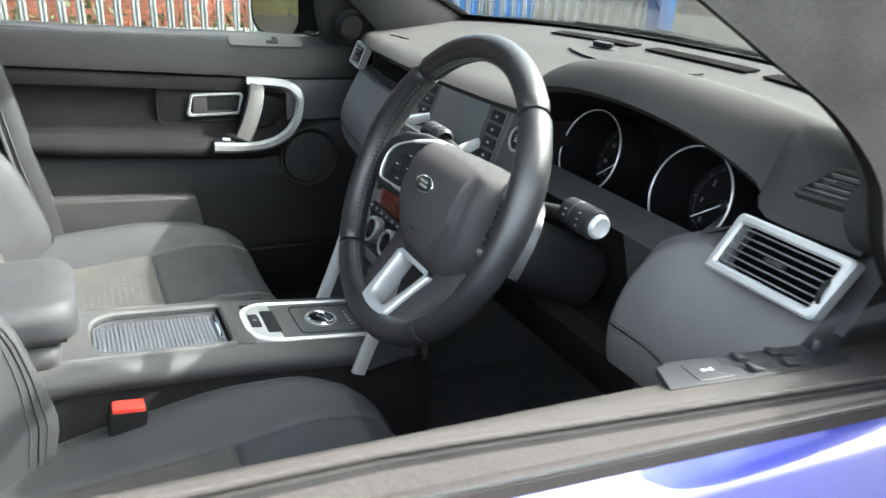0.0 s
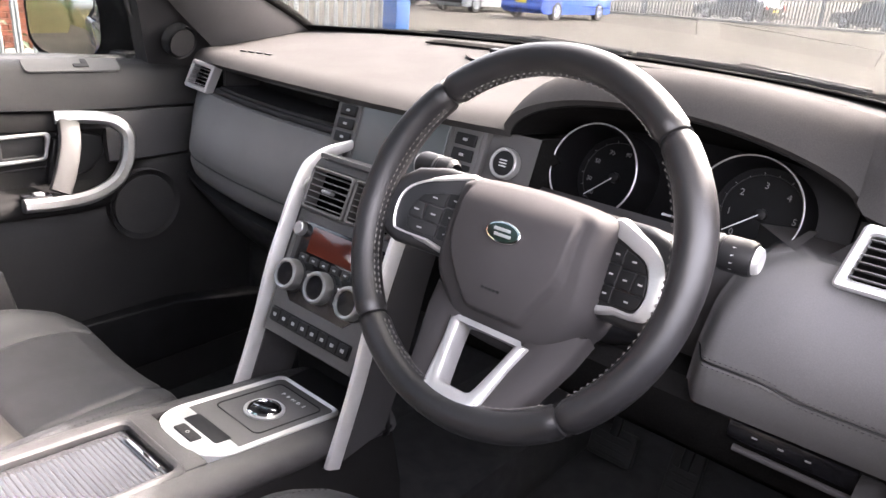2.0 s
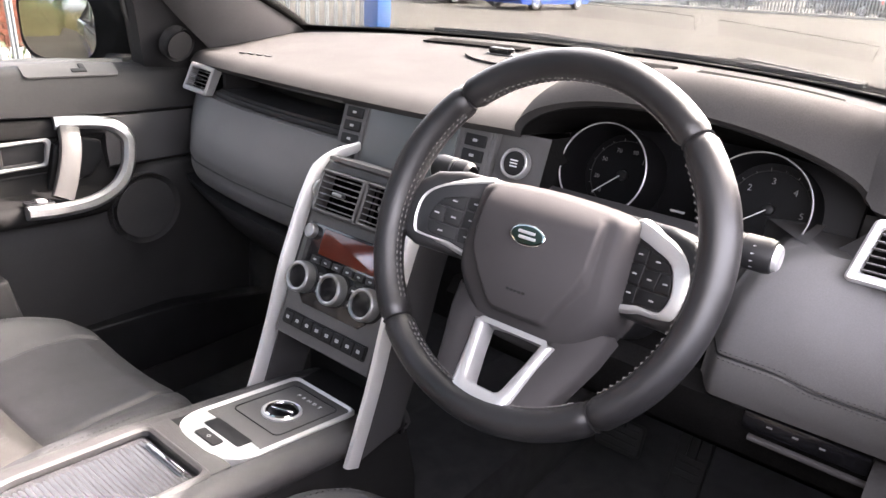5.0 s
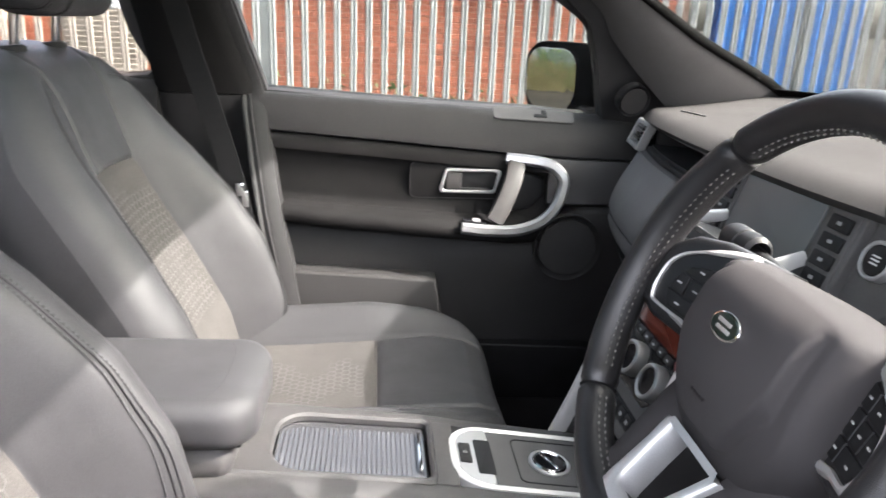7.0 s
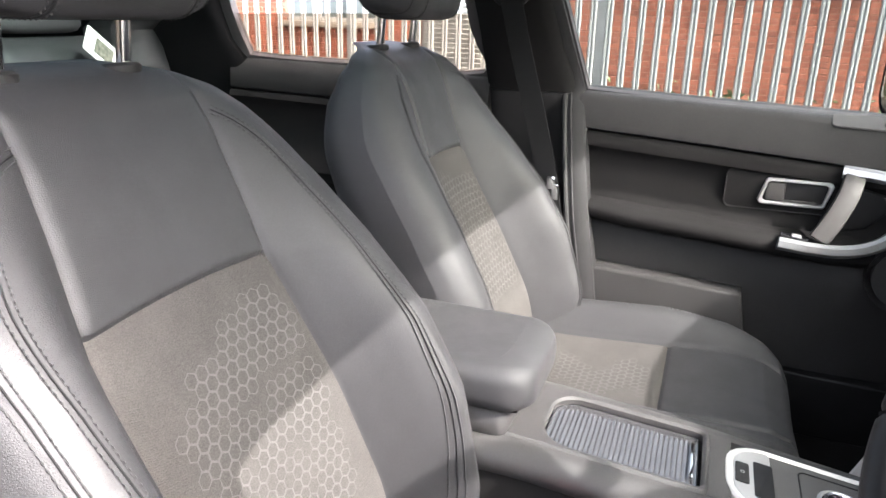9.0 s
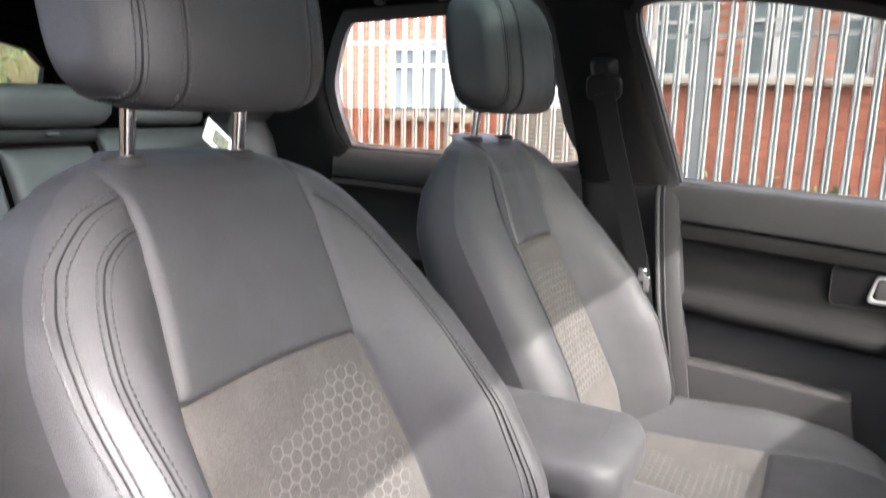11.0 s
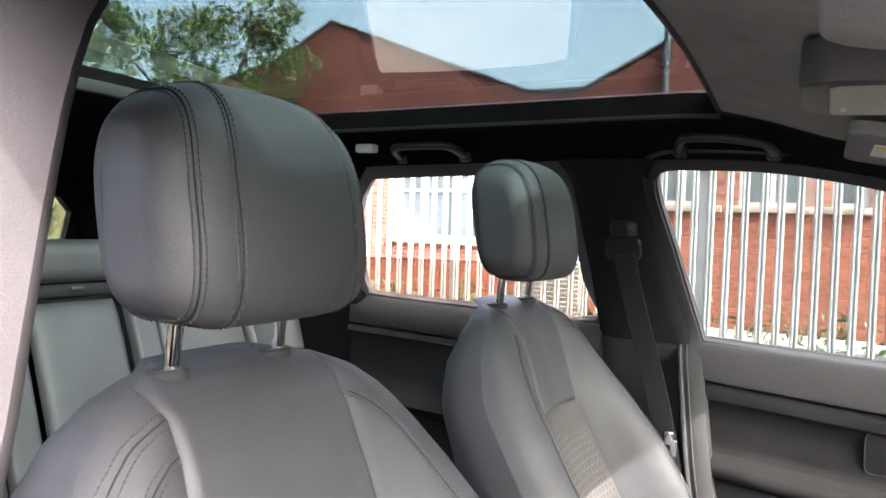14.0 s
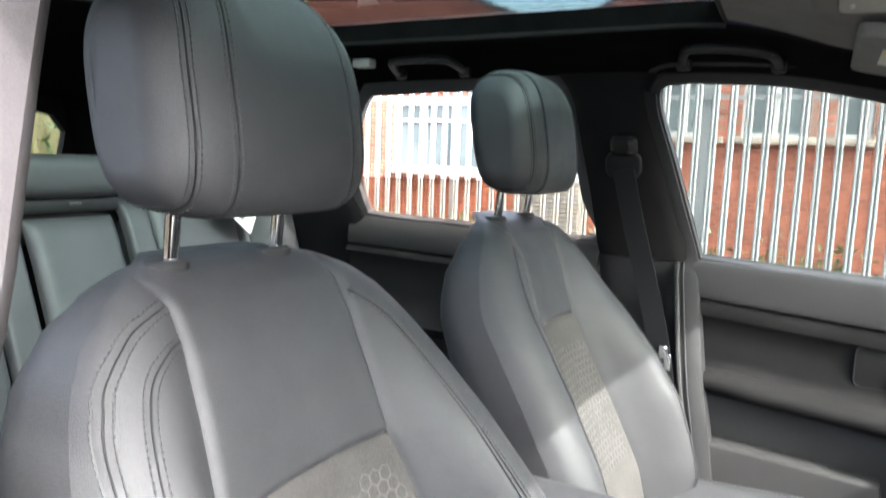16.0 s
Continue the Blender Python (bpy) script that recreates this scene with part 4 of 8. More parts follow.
# window switches on the driver's sill
sw = thing("window_switch_panel", (0.79, 0.04, 1.15), "black window and mirror switch panel set into the door sill", "switch panel")
my = basis((0.781, 0.062, sill_r(0.062) + 0.0010), (0.045, 1, -0.075), (-1, 0.045, 0.0))
part("plate", slab([(-0.105, -0.015), (0.085, -0.018), (0.092, -0.010), (0.092, 0.014), (-0.080, 0.017), (-0.095, 0.012)], -0.004, 0.0012, 0.0008, my), BLACK, sw)
for kx, ky in ((-0.008, -0.008), (-0.008, 0.008), (0.030, -0.008), (0.030, 0.008)):
    part("well", slab(rrect(0.032, 0.0125, 0.003), 0.0, 0.0017, 0.0004, my @ Matrix.Translation((kx, ky, 0))), BLACK, sw)
    part("rocker", rbox(0, 0, 0, 0.015, 0.0105, 0.004, 0.0014, 2, my @ Matrix.Translation((kx - 0.006, ky, 0.0028)) @ Euler((0, radians(12), 0)).to_matrix().to_4x4()), BLACK, sw)
part("lock_rocker", slab(rrect(0.036, 0.024, 0.003), 0.0, 0.0019, 0.0006, my @ Matrix.Translation((-0.056, 0.000, 0))), BLACK, sw)
part("marking", join(*[slab(rrect(0.005, 0.0025, 0.001), 0.0018, 0.0022, 0.0002, my @ Matrix.Translation((-0.060 + 0.007 * k, 0.0, 0))) for k in range(2)]), GREYMARK, sw)
part("mirror_knob", lathe([(0.0045, 0), (0.0045, 0.008), (0.0032, 0.010), (0.001, 0.0105)], 14, my @ Matrix.Translation((0.066, 0.004, 0.002))), BLACK, sw)
part("mirror_knob_base", lathe([(0.011, 0), (0.011, 0.0006), (0.009, 0.0012)], 20, my @ Matrix.Translation((0.066, 0.004, 0.002))), BLACK, sw)


def door_rear(side):
    left = side < 0
    d = thing("rear_door", (side * 0.8, -1.1, 0.4), "closed rear door with dark moulded trim", "car door", "rear doors")
    M = (lambda g: g) if left else flipx
    ysr = list(np.linspace(-1.47, -0.755, 20))
    def top(y):
        zs = 1.180 - 0.028 * (y + 0.4)
        return [(-0.835, y, zs - 0.03), (-0.83, y, zs), (-0.79, y, zs), (-0.768, y, zs - 0.008), (-0.755, y, zs - 0.03), (-0.750, y, zs - 0.075), (-0.756, y, zs - 0.082), (-0.80, y, zs - 0.082)]
    part("top_band", M(loft([top(y) for y in ysr])), PANELBLACK, d, angle=50)
    def mid(y):
        zs = 1.180 - 0.028 * (y + 0.4)
        return [(-0.80, y, zs - 0.083), (-0.748, y, zs - 0.086), (-0.742, y, zs - 0.10), (-0.764, y, zs - 0.12), (-0.762, y, zs - 0.19), (-0.735, y, zs - 0.235), (-0.690, y, zs - 0.245), (-0.672, y, zs - 0.26), (-0.69, y, zs - 0.285), (-0.72, y, zs - 0.295), (-0.715, y, 0.74), (-0.72, y, 0.45), (-0.80, y, 0.45)]
    part("panel", M(loft([mid(y) for y in ysr])), INSERT, d, angle=50)
    part("window_frame", M(window_frame(REAR_WIN, -1)), SUNLITTRIM, d)
    half = [(-1.40, 1.203), (-1.10, 1.195), (-0.775, 1.189), (-0.782, 1.26), (-0.788, 1.325), (-0.80, 1.329), (-1.10, 1.323), (-1.42, 1.316), (-1.438, 1.312), (-1.437, 1.230)]
    w = part("window_pane", M(pane(half, -1)), DOORGLASS, d, "half-lowered tinted window glass")
    w.visible_shadow = False
    def skin_sec(y):
        zs = 1.18 - 0.028 * (y + 0.4)
        return [(-0.85, y, zs - 0.006), (-0.872, y, zs - 0.02), (-0.93, y, zs - 0.2), (-0.945, y, 0.75), (-0.93, y, 0.45), (-0.85, y, 0.42)]
    part("outer_skin", M(loft([skin_sec(y) for y in np.linspace(-1.75, -0.61, 12)])), BLUEPAINT, d)
    return d


door_rear(-1)
door_rear(1)
# front wings and bonnet
bonnet = thing("bonnet", (0, 1.4, 1.0), "dark blue car bonnet ahead of the windscreen", "bonnet")
part("panel", sheet(lambda u, v: (v, lerp(0.93 - 0.22 * abs(v / 0.8) ** 2.4, 1.85, u), 1.175 - 0.13 * u ** 1.6 - 0.05 * (v / 0.8) ** 4), list(np.linspace(0, 1, 12)), list(np.linspace(-0.8, 0.8, 20)), 0.01), BLUEPAINT, bonnet)
for side in (-1, 1):
    wing = thing("front_wing", (side * 0.9, 1.0, 0.5), "dark blue front wing", "car wing", "front wings")
    part("panel", loft([[(side * 0.80, y, 1.12 - 0.1 * max(0, y - 0.7)), (side * 0.87, y, 1.10 - 0.1 * max(0, y - 0.7)), (side * 0.93, y, 0.95), (side * 0.94, y, 0.6), (side * 0.80, y, 0.6)] for y in np.linspace(0.56, 1.85, 12)]), BLUEPAINT, wing)
# ---------------------------------------------------------------- dashboard
def face_y(x):
    """How far back the upper dashboard's face stands across the car."""
    return 0.222 + 0.085 * (abs(x) / 0.70) ** 3


dash = thing("dashboard", (0, 0.4, 0.9), "dark moulded dashboard with padded lower panels", "dashboard")


def hood(x):
    """The arch over the instruments: 0 to 1."""
    d = abs(x - 0.40) / 0.205
    return 0.0 if d >= 1 else (1 - d ** (2.6 if x < 0.40 else 1.8)) ** 0.55


def hood_wide(x):
    """The raised skin behind the arch, which runs on to the car's side."""
    if x < 0.40:
        return hood(x)
    d = (x - 0.40) / 0.345
    return (1 - min(1.0, d) ** 2.6) ** 0.55


def rear_edge(x):
    return 0.835 - 0.25 * (abs(x) / 0.70) ** 2.4


def dash_top(u, x):
    y0 = face_y(x) - 0.010 - 0.022 * hood(x) - 0.050 * step(0.585, 0.65, x)   # drawn down to the side vent
    y1 = rear_edge(x)
    y = lerp(y0, y1, u)
    base = lerp(1.172, 1.212, step(0, 1, u) * 0.7 + u * 0.3) - 0.012 * (abs(x) / 0.7) ** 4
    roll = -(0.016 + 0.016 * hood(x)) * max(0, 1 - u / 0.075) ** 2.2
    bump = 0.078 * lerp(hood(x), hood_wide(x), step(0.0, 0.11, u)) * (1 - step(0.03, 0.62, u))
    bump += 0.012 * math.exp(-((x - 0.40) / 0.26) ** 2) * (1 - u)
    return (x, y, base + roll + bump)


us = [0, 0.006, 0.014, 0.024, 0.036, 0.05, 0.07, 0.1, 0.15, 0.22, 0.3, 0.4, 0.5, 0.6, 0.7, 0.8, 0.9, 1.0]
xs_ = sorted(set([round(v, 4) for v in np.linspace(-0.722, 0.722, 70)] + [0.195, 0.2, 0.205, 0.21, 0.22, 0.23, 0.57, 0.58, 0.59, 0.597, 0.603]))
top = part("top_pad", sheet(dash_top, us, xs_, 0.012), TOPPAD, dash, "soft grey-black dashboard top", angle=60)
# instrument recess under the arch
part("instrument_surround", sheet(lambda u, x: (x, face_y(x) - 0.010 - 0.022 * hood(x) + 0.140 * u, (dash_top(0, x)[2] - 0.002) - u * (0.012 + 0.036 * hood(x))), [0, 0.2, 0.5, 0.8, 1], [v for v in np.linspace(0.196, 0.606, 50)], 0.004), MATBLACK, dash, angle=60)
part("instrument_back", rbox(0.40, 0.395, 1.12, 0.43, 0.01, 0.22, 0.004), BLACK, dash)
# upper fascia: slot shelf on the passenger side
def fascia(xa, xb, z0, z1, name, mat, dy=0.0, n=10, r=0.004, label=""):
    return part(name, sheet(lambda u, v: (v, face_y(v) + dy, lerp(z0, z1, u)), [0, 1], list(np.linspace(xa, xb, n)), -0.02), mat, dash, label)
slot_top = 1.156
part("slot_lip", sweep([(x, face_y(x) - 0.002, slot_top + 0.004) for x in np.linspace(-0.565, -0.150, 20)], rrect(0.020, 0.012, 0.004, 2)), SOFT, dash)
part("slot_floor", sheet(lambda u, v: (v, face_y(v) + lerp(-0.006, 0.11, u), 1.107 - 0.004 * u), [0, 0.1, 1], list(np.linspace(-0.565, -0.150, 16)), 0.008), HARD, dash)
part("slot_back", sheet(lambda u, v: (v, face_y(v) + 0.10, lerp(1.10, 1.165, u)), [0, 1], list(np.linspace(-0.58, -0.145, 16)), 0.01), BLACK, dash)
part("slot_mat", sheet(lambda u, v: (v, face_y(v) + lerp(0.012, 0.095, u), 1.1105 - 0.003 * u), [0, 1], list(np.linspace(-0.555, -0.165, 16)), 0.003), RUBBER, dash)
part("slot_sill", sweep([(x, face_y(x) - 0.006, 1.104) for x in np.linspace(-0.575, -0.145, 20)], rrect(0.016, 0.012, 0.004, 2)), HARD, dash)
part("slot_end", rbox(-0.566, 0.325, 1.133, 0.010, 0.11, 0.062, 0.003), HARD, dash)
part("slot_end", rbox(-0.146, 0.275, 1.132, 0.012, 0.10, 0.062, 0.003), HARD, dash)
# plain fascia round the screen and up to the instruments
part("screen_fascia", sheet(lambda u, v: (v, lerp(0.196, 0.232, u), lerp(1.060, 1.163, u)), list(np.linspace(0, 1, 5)), list(np.linspace(-0.150, 0.233, 16))), STACKGREY, dash, angle=50)
part("recess_wall", sheet(lambda u, v: (lerp(0.232, 0.236, u ** 0.6), lerp(lerp(0.198, 0.232, v), 0.360, u), lerp(1.066, 1.163 - 0.006 * u, v)), [0, 0.04, 0.12, 0.3, 0.6, 1], list(np.linspace(0, 1, 8))), MATBLACK, dash, angle=60)
# leather-covered lower roll in front of the passenger
def roll_sec(x):
    k = (abs(x) / 0.72)
    fy = face_y(x)
    end = step(0.700, 0.735, abs(x))
    bulge = 0.075 * (1 - 0.55 * step(0.55, 0.72, abs(x))) * (1 - 0.5 * end)
    z1 = 1.098
    pts = []
    for k in range(17):
        t = k / 16
        z = lerp(z1, 0.905, t)
        lean = 0.30 + 0.74 * math.sin(math.pi / 2 * t / 0.60) if t < 0.60 else 1.04 * math.sqrt(max(0.0, 1 - ((t - 0.60) / 0.44) ** 2))
        y = fy - bulge * lean - 0.004
        if 0.60 < t < 0.66:
            y += 0.005
        y += 0.02 * max(0, t - 0.85) / 0.15
        pts.append((x, y + 0.02 * end, z - 0.01 * end * (1 - t)))
    pts += [(x, fy + 0.12, 0.885), (x, fy + 0.12, 1.10)]
    return pts
part("passenger_roll", loft([roll_sec(x) for x in np.linspace(-0.735, -0.105, 36)]), STACKGREY, dash, "padded black panel with a stitched seam", angle=50)
vs = []
line = []
for x in np.linspace(-0.70, -0.125, 60):
    p = roll_sec(x)[10]
    line.append(((p[0], p[1] - 0.006, p[2] + 0.006), (0, -1, 0)))
part("seam_cord", sweep([(x, roll_sec(x)[10][1] - 0.0005, roll_sec(x)[10][2]) for x in np.linspace(-0.72, -0.115, 50)], circle(0.0016, 6)), BLACK, dash)
part("seam_stitching", stitches(line, None, 0.005, 0.0028, 0.0009), THREAD, dash, kind="stuff")
part("glovebox_lower", loft([[(x, face_y(x) - 0.055, 0.902), (x, face_y(x) - 0.048, 0.885), (x, face_y(x) + 0.02, 0.80), (x, face_y(x) + 0.12, 0.76), (x, face_y(x) + 0.16, 0.90)] for x in np.linspace(-0.735, -0.115, 10)]), HARD, dash, angle=40)
# knee panel before the driver, outboard of the wheel
def knee_at(u, t):
    """A point of the panel: u from its inboard edge outwards, t from its top edge down."""
    z = lerp(1.116 - 0.022 * step(0.595, 0.63, lerp(0.52, 0.735, u)), 0.936, t)   # lower under the side vent
    x0 = table(z, [0.936, 0.958, 0.995, 1.052, 1.089, 1.106, 1.116], [0.494, 0.496, 0.499, 0.508, 0.522, 0.540, 0.566])
    x = lerp(x0, 0.735, u)
    k = 0.42 + 0.58 * step(0.0, 0.024, x - x0)
    y = 0.221 + 0.03 * (x - 0.6) - 0.070 * math.sin(math.pi * min(1, t * 0.72 + 0.05)) ** 0.6 * k - 0.010 * t
    return (x, y, z)


KNEE_T = 0.683
ku = [0.0, 0.0, 0.012, 0.03, 0.055, 0.08, 0.105, 0.14, 0.2, 0.3, 0.42, 0.55, 0.7, 0.85, 1.0]
kt = sorted(list(np.linspace(0, 1, 22)) + [KNEE_T - 0.012, KNEE_T - 0.004, KNEE_T, KNEE_T + 0.004, KNEE_T + 0.012])


def knee_groove(u, t):
    x, y, z = knee_at(u, t)
    return (x, y + (0.0035 if abs(t - KNEE_T) < 0.002 else 0.0015 if abs(t - KNEE_T) < 0.006 else 0), z)


kn_rows = [[(knee_at(u, t)[0], 0.30, knee_at(u, t)[2]) if i == 0 else knee_groove(u, t) for t in kt] for i, u in enumerate(ku)]
part("knee_panel", loft([r + [(r[-1][0], 0.33, 0.925), (r[-1][0], 0.33, 1.10)] for r in kn_rows]), STACKGREY, dash, "padded grey knee panel with double stitching", angle=50)
for dz in (0.0050, -0.0050):
    line = []
    for u in np.linspace(0.06, 0.97, 30):
        p = knee_at(u, KNEE_T - dz / 0.18)
        line.append(((p[0], p[1], p[2]), (0, -1, 0)))
    part("knee_stitching", stitches(line, None, 0.0042, 0.0014, 0.0008), THREAD, dash, kind="stuff")
part("knee_seam", sweep([knee_at(u, KNEE_T + 0.0005) for u in np.linspace(0.02, 0.99, 30)], circle(0.0012, 6)), BLACK, dash)
part("under_panel", loft([[(x, 0.185, 0.945), (x, 0.168, 0.925), (x, 0.185, 0.86), (x, 0.25, 0.81), (x, 0.42, 0.80), (x, 0.42, 0.93)] for x in np.linspace(0.12, 0.735, 8)]), MATBLACK, dash, angle=40)
# paler bar added for the lit edge of the black lower panel
part("trim_bar", sweep([(x, 0.166, 0.896) for x in np.linspace(0.565, 0.735, 8)], rrect(0.008, 0.006, 0.002, 2)), FASCIA, dash)
swp = part("switch_strip", rbox(0.62, 0.171, 0.917, 0.13, 0.014, 0.024, 0.004), GLOSS, dash)
for i in range(3):
    part("switch_mark", rbox(0.585 + 0.027 * i, 0.1635, 0.918, 0.006, 0.001, 0.002, 0.0003), DIALMARK, swp)
# fascia between steering column and side vent
part("instrument_fascia", sheet(lambda u, v: (v, lerp(0.196, 0.245, u) + 0.03 * step(0.62, 0.70, v), lerp(1.078, lerp(1.098, 1.150, step(0.57, 0.64, v)), u)), list(np.linspace(0, 1, 6)), list(np.linspace(0.225, 0.745, 40))), FASCIA, dash, angle=50)
part("lower_fascia", sheet(lambda u, v: (v, lerp(0.245, 0.197, u), lerp(0.93, 1.079, u)), [0, 0.25, 0.5, 0.75, 1], list(np.linspace(0.462, 0.60, 8)), -0.004), FASCIA, dash, angle=50)
part("column_opening", sheet(lambda u, v: (v, lerp(0.247, 0.199, u), lerp(0.93, 1.078, u)), [0, 0.25, 0.5, 0.75, 1], list(np.linspace(0.225, 0.463, 16)), -0.004), MATBLACK, dash, "black panel behind the steering column", angle=50)
# body behind everything
part("rear_strip", sheet(lambda u, v: Vector((v, rear_edge(v) + lerp(-0.016, 0.05, u), 1.2135 - 0.012 * (abs(v) / 0.7) ** 4 + 0.010 * u)), [0, 0.3, 1], list(np.linspace(-0.66, 0.66, 40)), 0.004), MATBLACK, dash, "black edge along the windscreen")
part("carcass", rbox(0, 0.50, 1.0, 1.40, 0.30, 0.26, 0.02), BLACK, dash)
# demister slots and sensor on the top
PADLIFT = 0.012

def on_top(x, y):
    u = (y - dash_top(0, x)[1]) / (rear_edge(x) - dash_top(0, x)[1])
    return Vector(dash_top(u, x)) + Vector((0, 0, PADLIFT))
for x0, x1 in ((-0.34, -0.115), (-0.065, 0.205), (0.25, 0.50)):
    part("demister_slot", sheet(lambda u, v: on_top(v, rear_edge(v) - lerp(0.168, 0.130, u)) + Vector((0, 0, 0.002)), [0, 0.5, 1], list(np.linspace(x0, x1, 20)), 0.003), MATBLACK, dash)
grille = part("dash_speaker_grille", sheet(lambda u, v: on_top(0.0 + 0.18 * v, 0.575 + 0.058 * u * math.sqrt(max(0, 1 - 0.98 * v * v))) + Vector((0, 0, 0.0018)), list(np.linspace(-1, 1, 9)), list(np.linspace(-1, 1, 17)), 0.003), TOPPAD, dash)
pc = on_top(-0.113, 0.600)
pc = pc + Vector((0, 0, 0.002))
part("light_sensor", join(moved(lathe([(0.040, 0), (0.040, 0.002), (0.037, 0.004), (0.001, 0.004)], 28), Matrix.Translation(pc) @ Matrix.Diagonal((1, 0.5, 1, 1))), rbox(pc.x - 0.006, pc.y, pc.z + 0.009, 0.046, 0.020, 0.012, 0.004), lathe([(0.007, 0), (0.007, 0.006), (0.001, 0.009)], 14, Matrix.Translation(pc + Vector((0.018, 0, 0.008))))), BLACK, dash, "small black sensor on the dashboard")
for i in range(4):
    p = on_top(-0.56 + 0.028 * i, 0.315)
    part("vent_slit", rbox(p.x, p.y, p.z + 0.001, 0.018, 0.006, 0.003, 0.001), BLACK, dash)


# ---------------------------------------------------------------- air vents
def air_vent(name, m, w, h, slats, label, skew=0.0, bezel=SATIN, bez=0.010, wheel=True):
    """A louvred vent in its bezel; m: its pose, x along, y up, z outwards."""
    v = thing(name, m.translation, label, "air vent", "dashboard air vents")
    sk = lambda o: [(x + skew * y, y) for x, y in o]
    part("bezel", ring_plate(sk(rrect(w, h, 0.006)), sk(rrect(w - 2 * bez, h - 2 * bez, 0.003)), -0.012, 0.006, 0.0025, m), bezel, v, "satin silver vent bezel" if bezel is SATIN else "")
    part("throat", slab(sk(rrect(w - 1.6 * bez, h - 1.6 * bez, 0.003)), -0.030, -0.0245, 0.001, m), VOID, v)
    hi = h - 2 * bez
    for k in range(slats):
        y = -hi / 2 + hi * (k + 0.5) / slats
        part("slat", rbox(0, 0, 0, w - 2 * bez, 0.0019, 0.0075, 0.0007, 1, m @ Matrix.Translation((skew * y, y, -0.001)) @ Euler((radians(-3), 0, 0)).to_matrix().to_4x4()), SLAT, v)
    for k in range(4):
        x = (w - 2 * bez) * ((k + 0.5) / 4 - 0.5)
        part("blade", rbox(0, 0, 0, 0.0016, hi, 0.006, 0.0006, 1, m @ Matrix.Translation((x, 0, -0.0150))), VOID, v)
    part("slider", rbox(0, 0, 0, 0.022, 0.0055, 0.010, 0.002, 2, m @ Matrix.Translation((0, 0, 0.002))), DOORSILVER if bezel is STACKGREY else HARD, v)
    if wheel:
        part("thumb_wheel", lathe([(0.014, -0.003), (0.016, -0.001), (0.016, 0.001), (0.014, 0.003)], 20, m @ Matrix.Translation((w / 2 - bez * 0.4 - 0.004, -0.004, -0.004)) @ Euler((0, radians(90), 0)).to_matrix().to_4x4()), BLACK, v)
    return v


air_vent("side_vent", basis((-0.632, 0.258, 1.126), (0.98, -0.16, 0), (0, 0.35, 1)), 0.112, 0.060, 5, "small louvred side air vent with silver edge", skew=0.25, wheel=False)
air_vent("side_vent", basis((0.6825, 0.1905, 1.1325), (1, 0.0, 0.0), (0.0, 0.39, 0.92)), 0.130, 0.066, 6, "wide louvred side air vent with silver frame", skew=0.18)
dm = basis((0.694, 0.2485, 1.2065), (0.97, 0.20, 0.0), (0.0, 0.60, 0.80))
air_vent("demister_vent", dm, 0.066, 0.038, 4, "small demister vent at the dashboard's end", skew=0.75, bezel=TOPPAD, bez=0.005, wheel=False)

# ---------------------------------------------------------------- touch screen and its buttons
scr = thing("touch_screen", (0, 0.21, 1.06), "dark centre touch screen between two columns of buttons", "screen")
mS = basis((0.003, 0.206, 1.111), (1, 0, 0), (0, 0.33, 1))
part("surround", slab(rrect(0.305, 0.106, 0.004), -0.012, 0.004, 0.002, mS), STACKGREY, scr)
part("glass", slab(rrect(0.176, 0.094, 0.002), 0.002, 0.0075, 0.001, mS), SCREEN, scr, "dark screen glass, greyed for the hazy reflection on it")
for side in (-1, 1):
    part("button_column", slab(rrect(0.050, 0.100, 0.003), 0.002, 0.006, 0.001, mS @ Matrix.Translation((side * 0.121, 0.0, 0))), STACKGREY, scr)
    for k in range(4):
        b = part("button", slab(rrect(0.036, 0.017, 0.002), 0.004, 0.0095, 0.0012, mS @ Matrix.Translation((side * 0.121, 0.036 - 0.0215 * k - 0.002, 0))), BLACK, scr)
        part("button_mark", slab(rrect(0.008, 0.004, 0.001), 0.0095, 0.0098, 0.0001, mS @ Matrix.Translation((side * 0.121, 0.036 - 0.0215 * k - 0.002, 0))), GREYMARK, b)
st = thing("start_button", (0.192, 0.2, 1.12), "round engine start button with a silver ring", "button")
mB = basis((0.194, 0.205, 1.128), (1, 0.02, 0), (0, 0.33, 1))
part("ring", lathe([(0.021, -0.01), (0.021, 0.0015), (0.0195, 0.003), (0.0175, 0.0022), (0.0165, -0.001)], 32, mB), SATIN, st)
part("cap", lathe([(0.0165, -0.006), (0.0165, 0.0005), (0.014, 0.0018), (0.001, 0.0014)], 28, mB), BLACK, st)
part("cap_mark", join(*[slab(rrect(0.012, 0.0016, 0.0006), 0.0014, 0.0020, 0.0001, mB @ Matrix.Translation((0, 0.004 - 0.004 * k, 0))) for k in range(3)]), MARK, st)

# ---------------------------------------------------------------- instruments
ins = thing("instrument_cluster", (0.39, 0.28, 1.06), "dark instrument cluster with two round dials", "instrument cluster")
mI = basis((0.395, 0.334, 1.109), (1, 0, 0), (0, 0.30, 0.95))
part("face", slab(rrect(0.40, 0.150, 0.03), -0.012, 0.0, 0.002, mI), DIAL, ins)
part("display", slab(rrect(0.085, 0.090, 0.004), 0.0, 0.0016, 0.0004, mI @ Matrix.Translation((0.002, 0.006, 0))), DIAL, ins)
part("badge", slab([(0.012 * math.cos(a), 0.0065 * math.sin(a)) for a in np.linspace(0, 2 * math.pi, 25)[:-1]], 0.0016, 0.0022, 0.0002, mI @ Matrix.Translation((0.022, 0.008, 0))), MARK, ins)
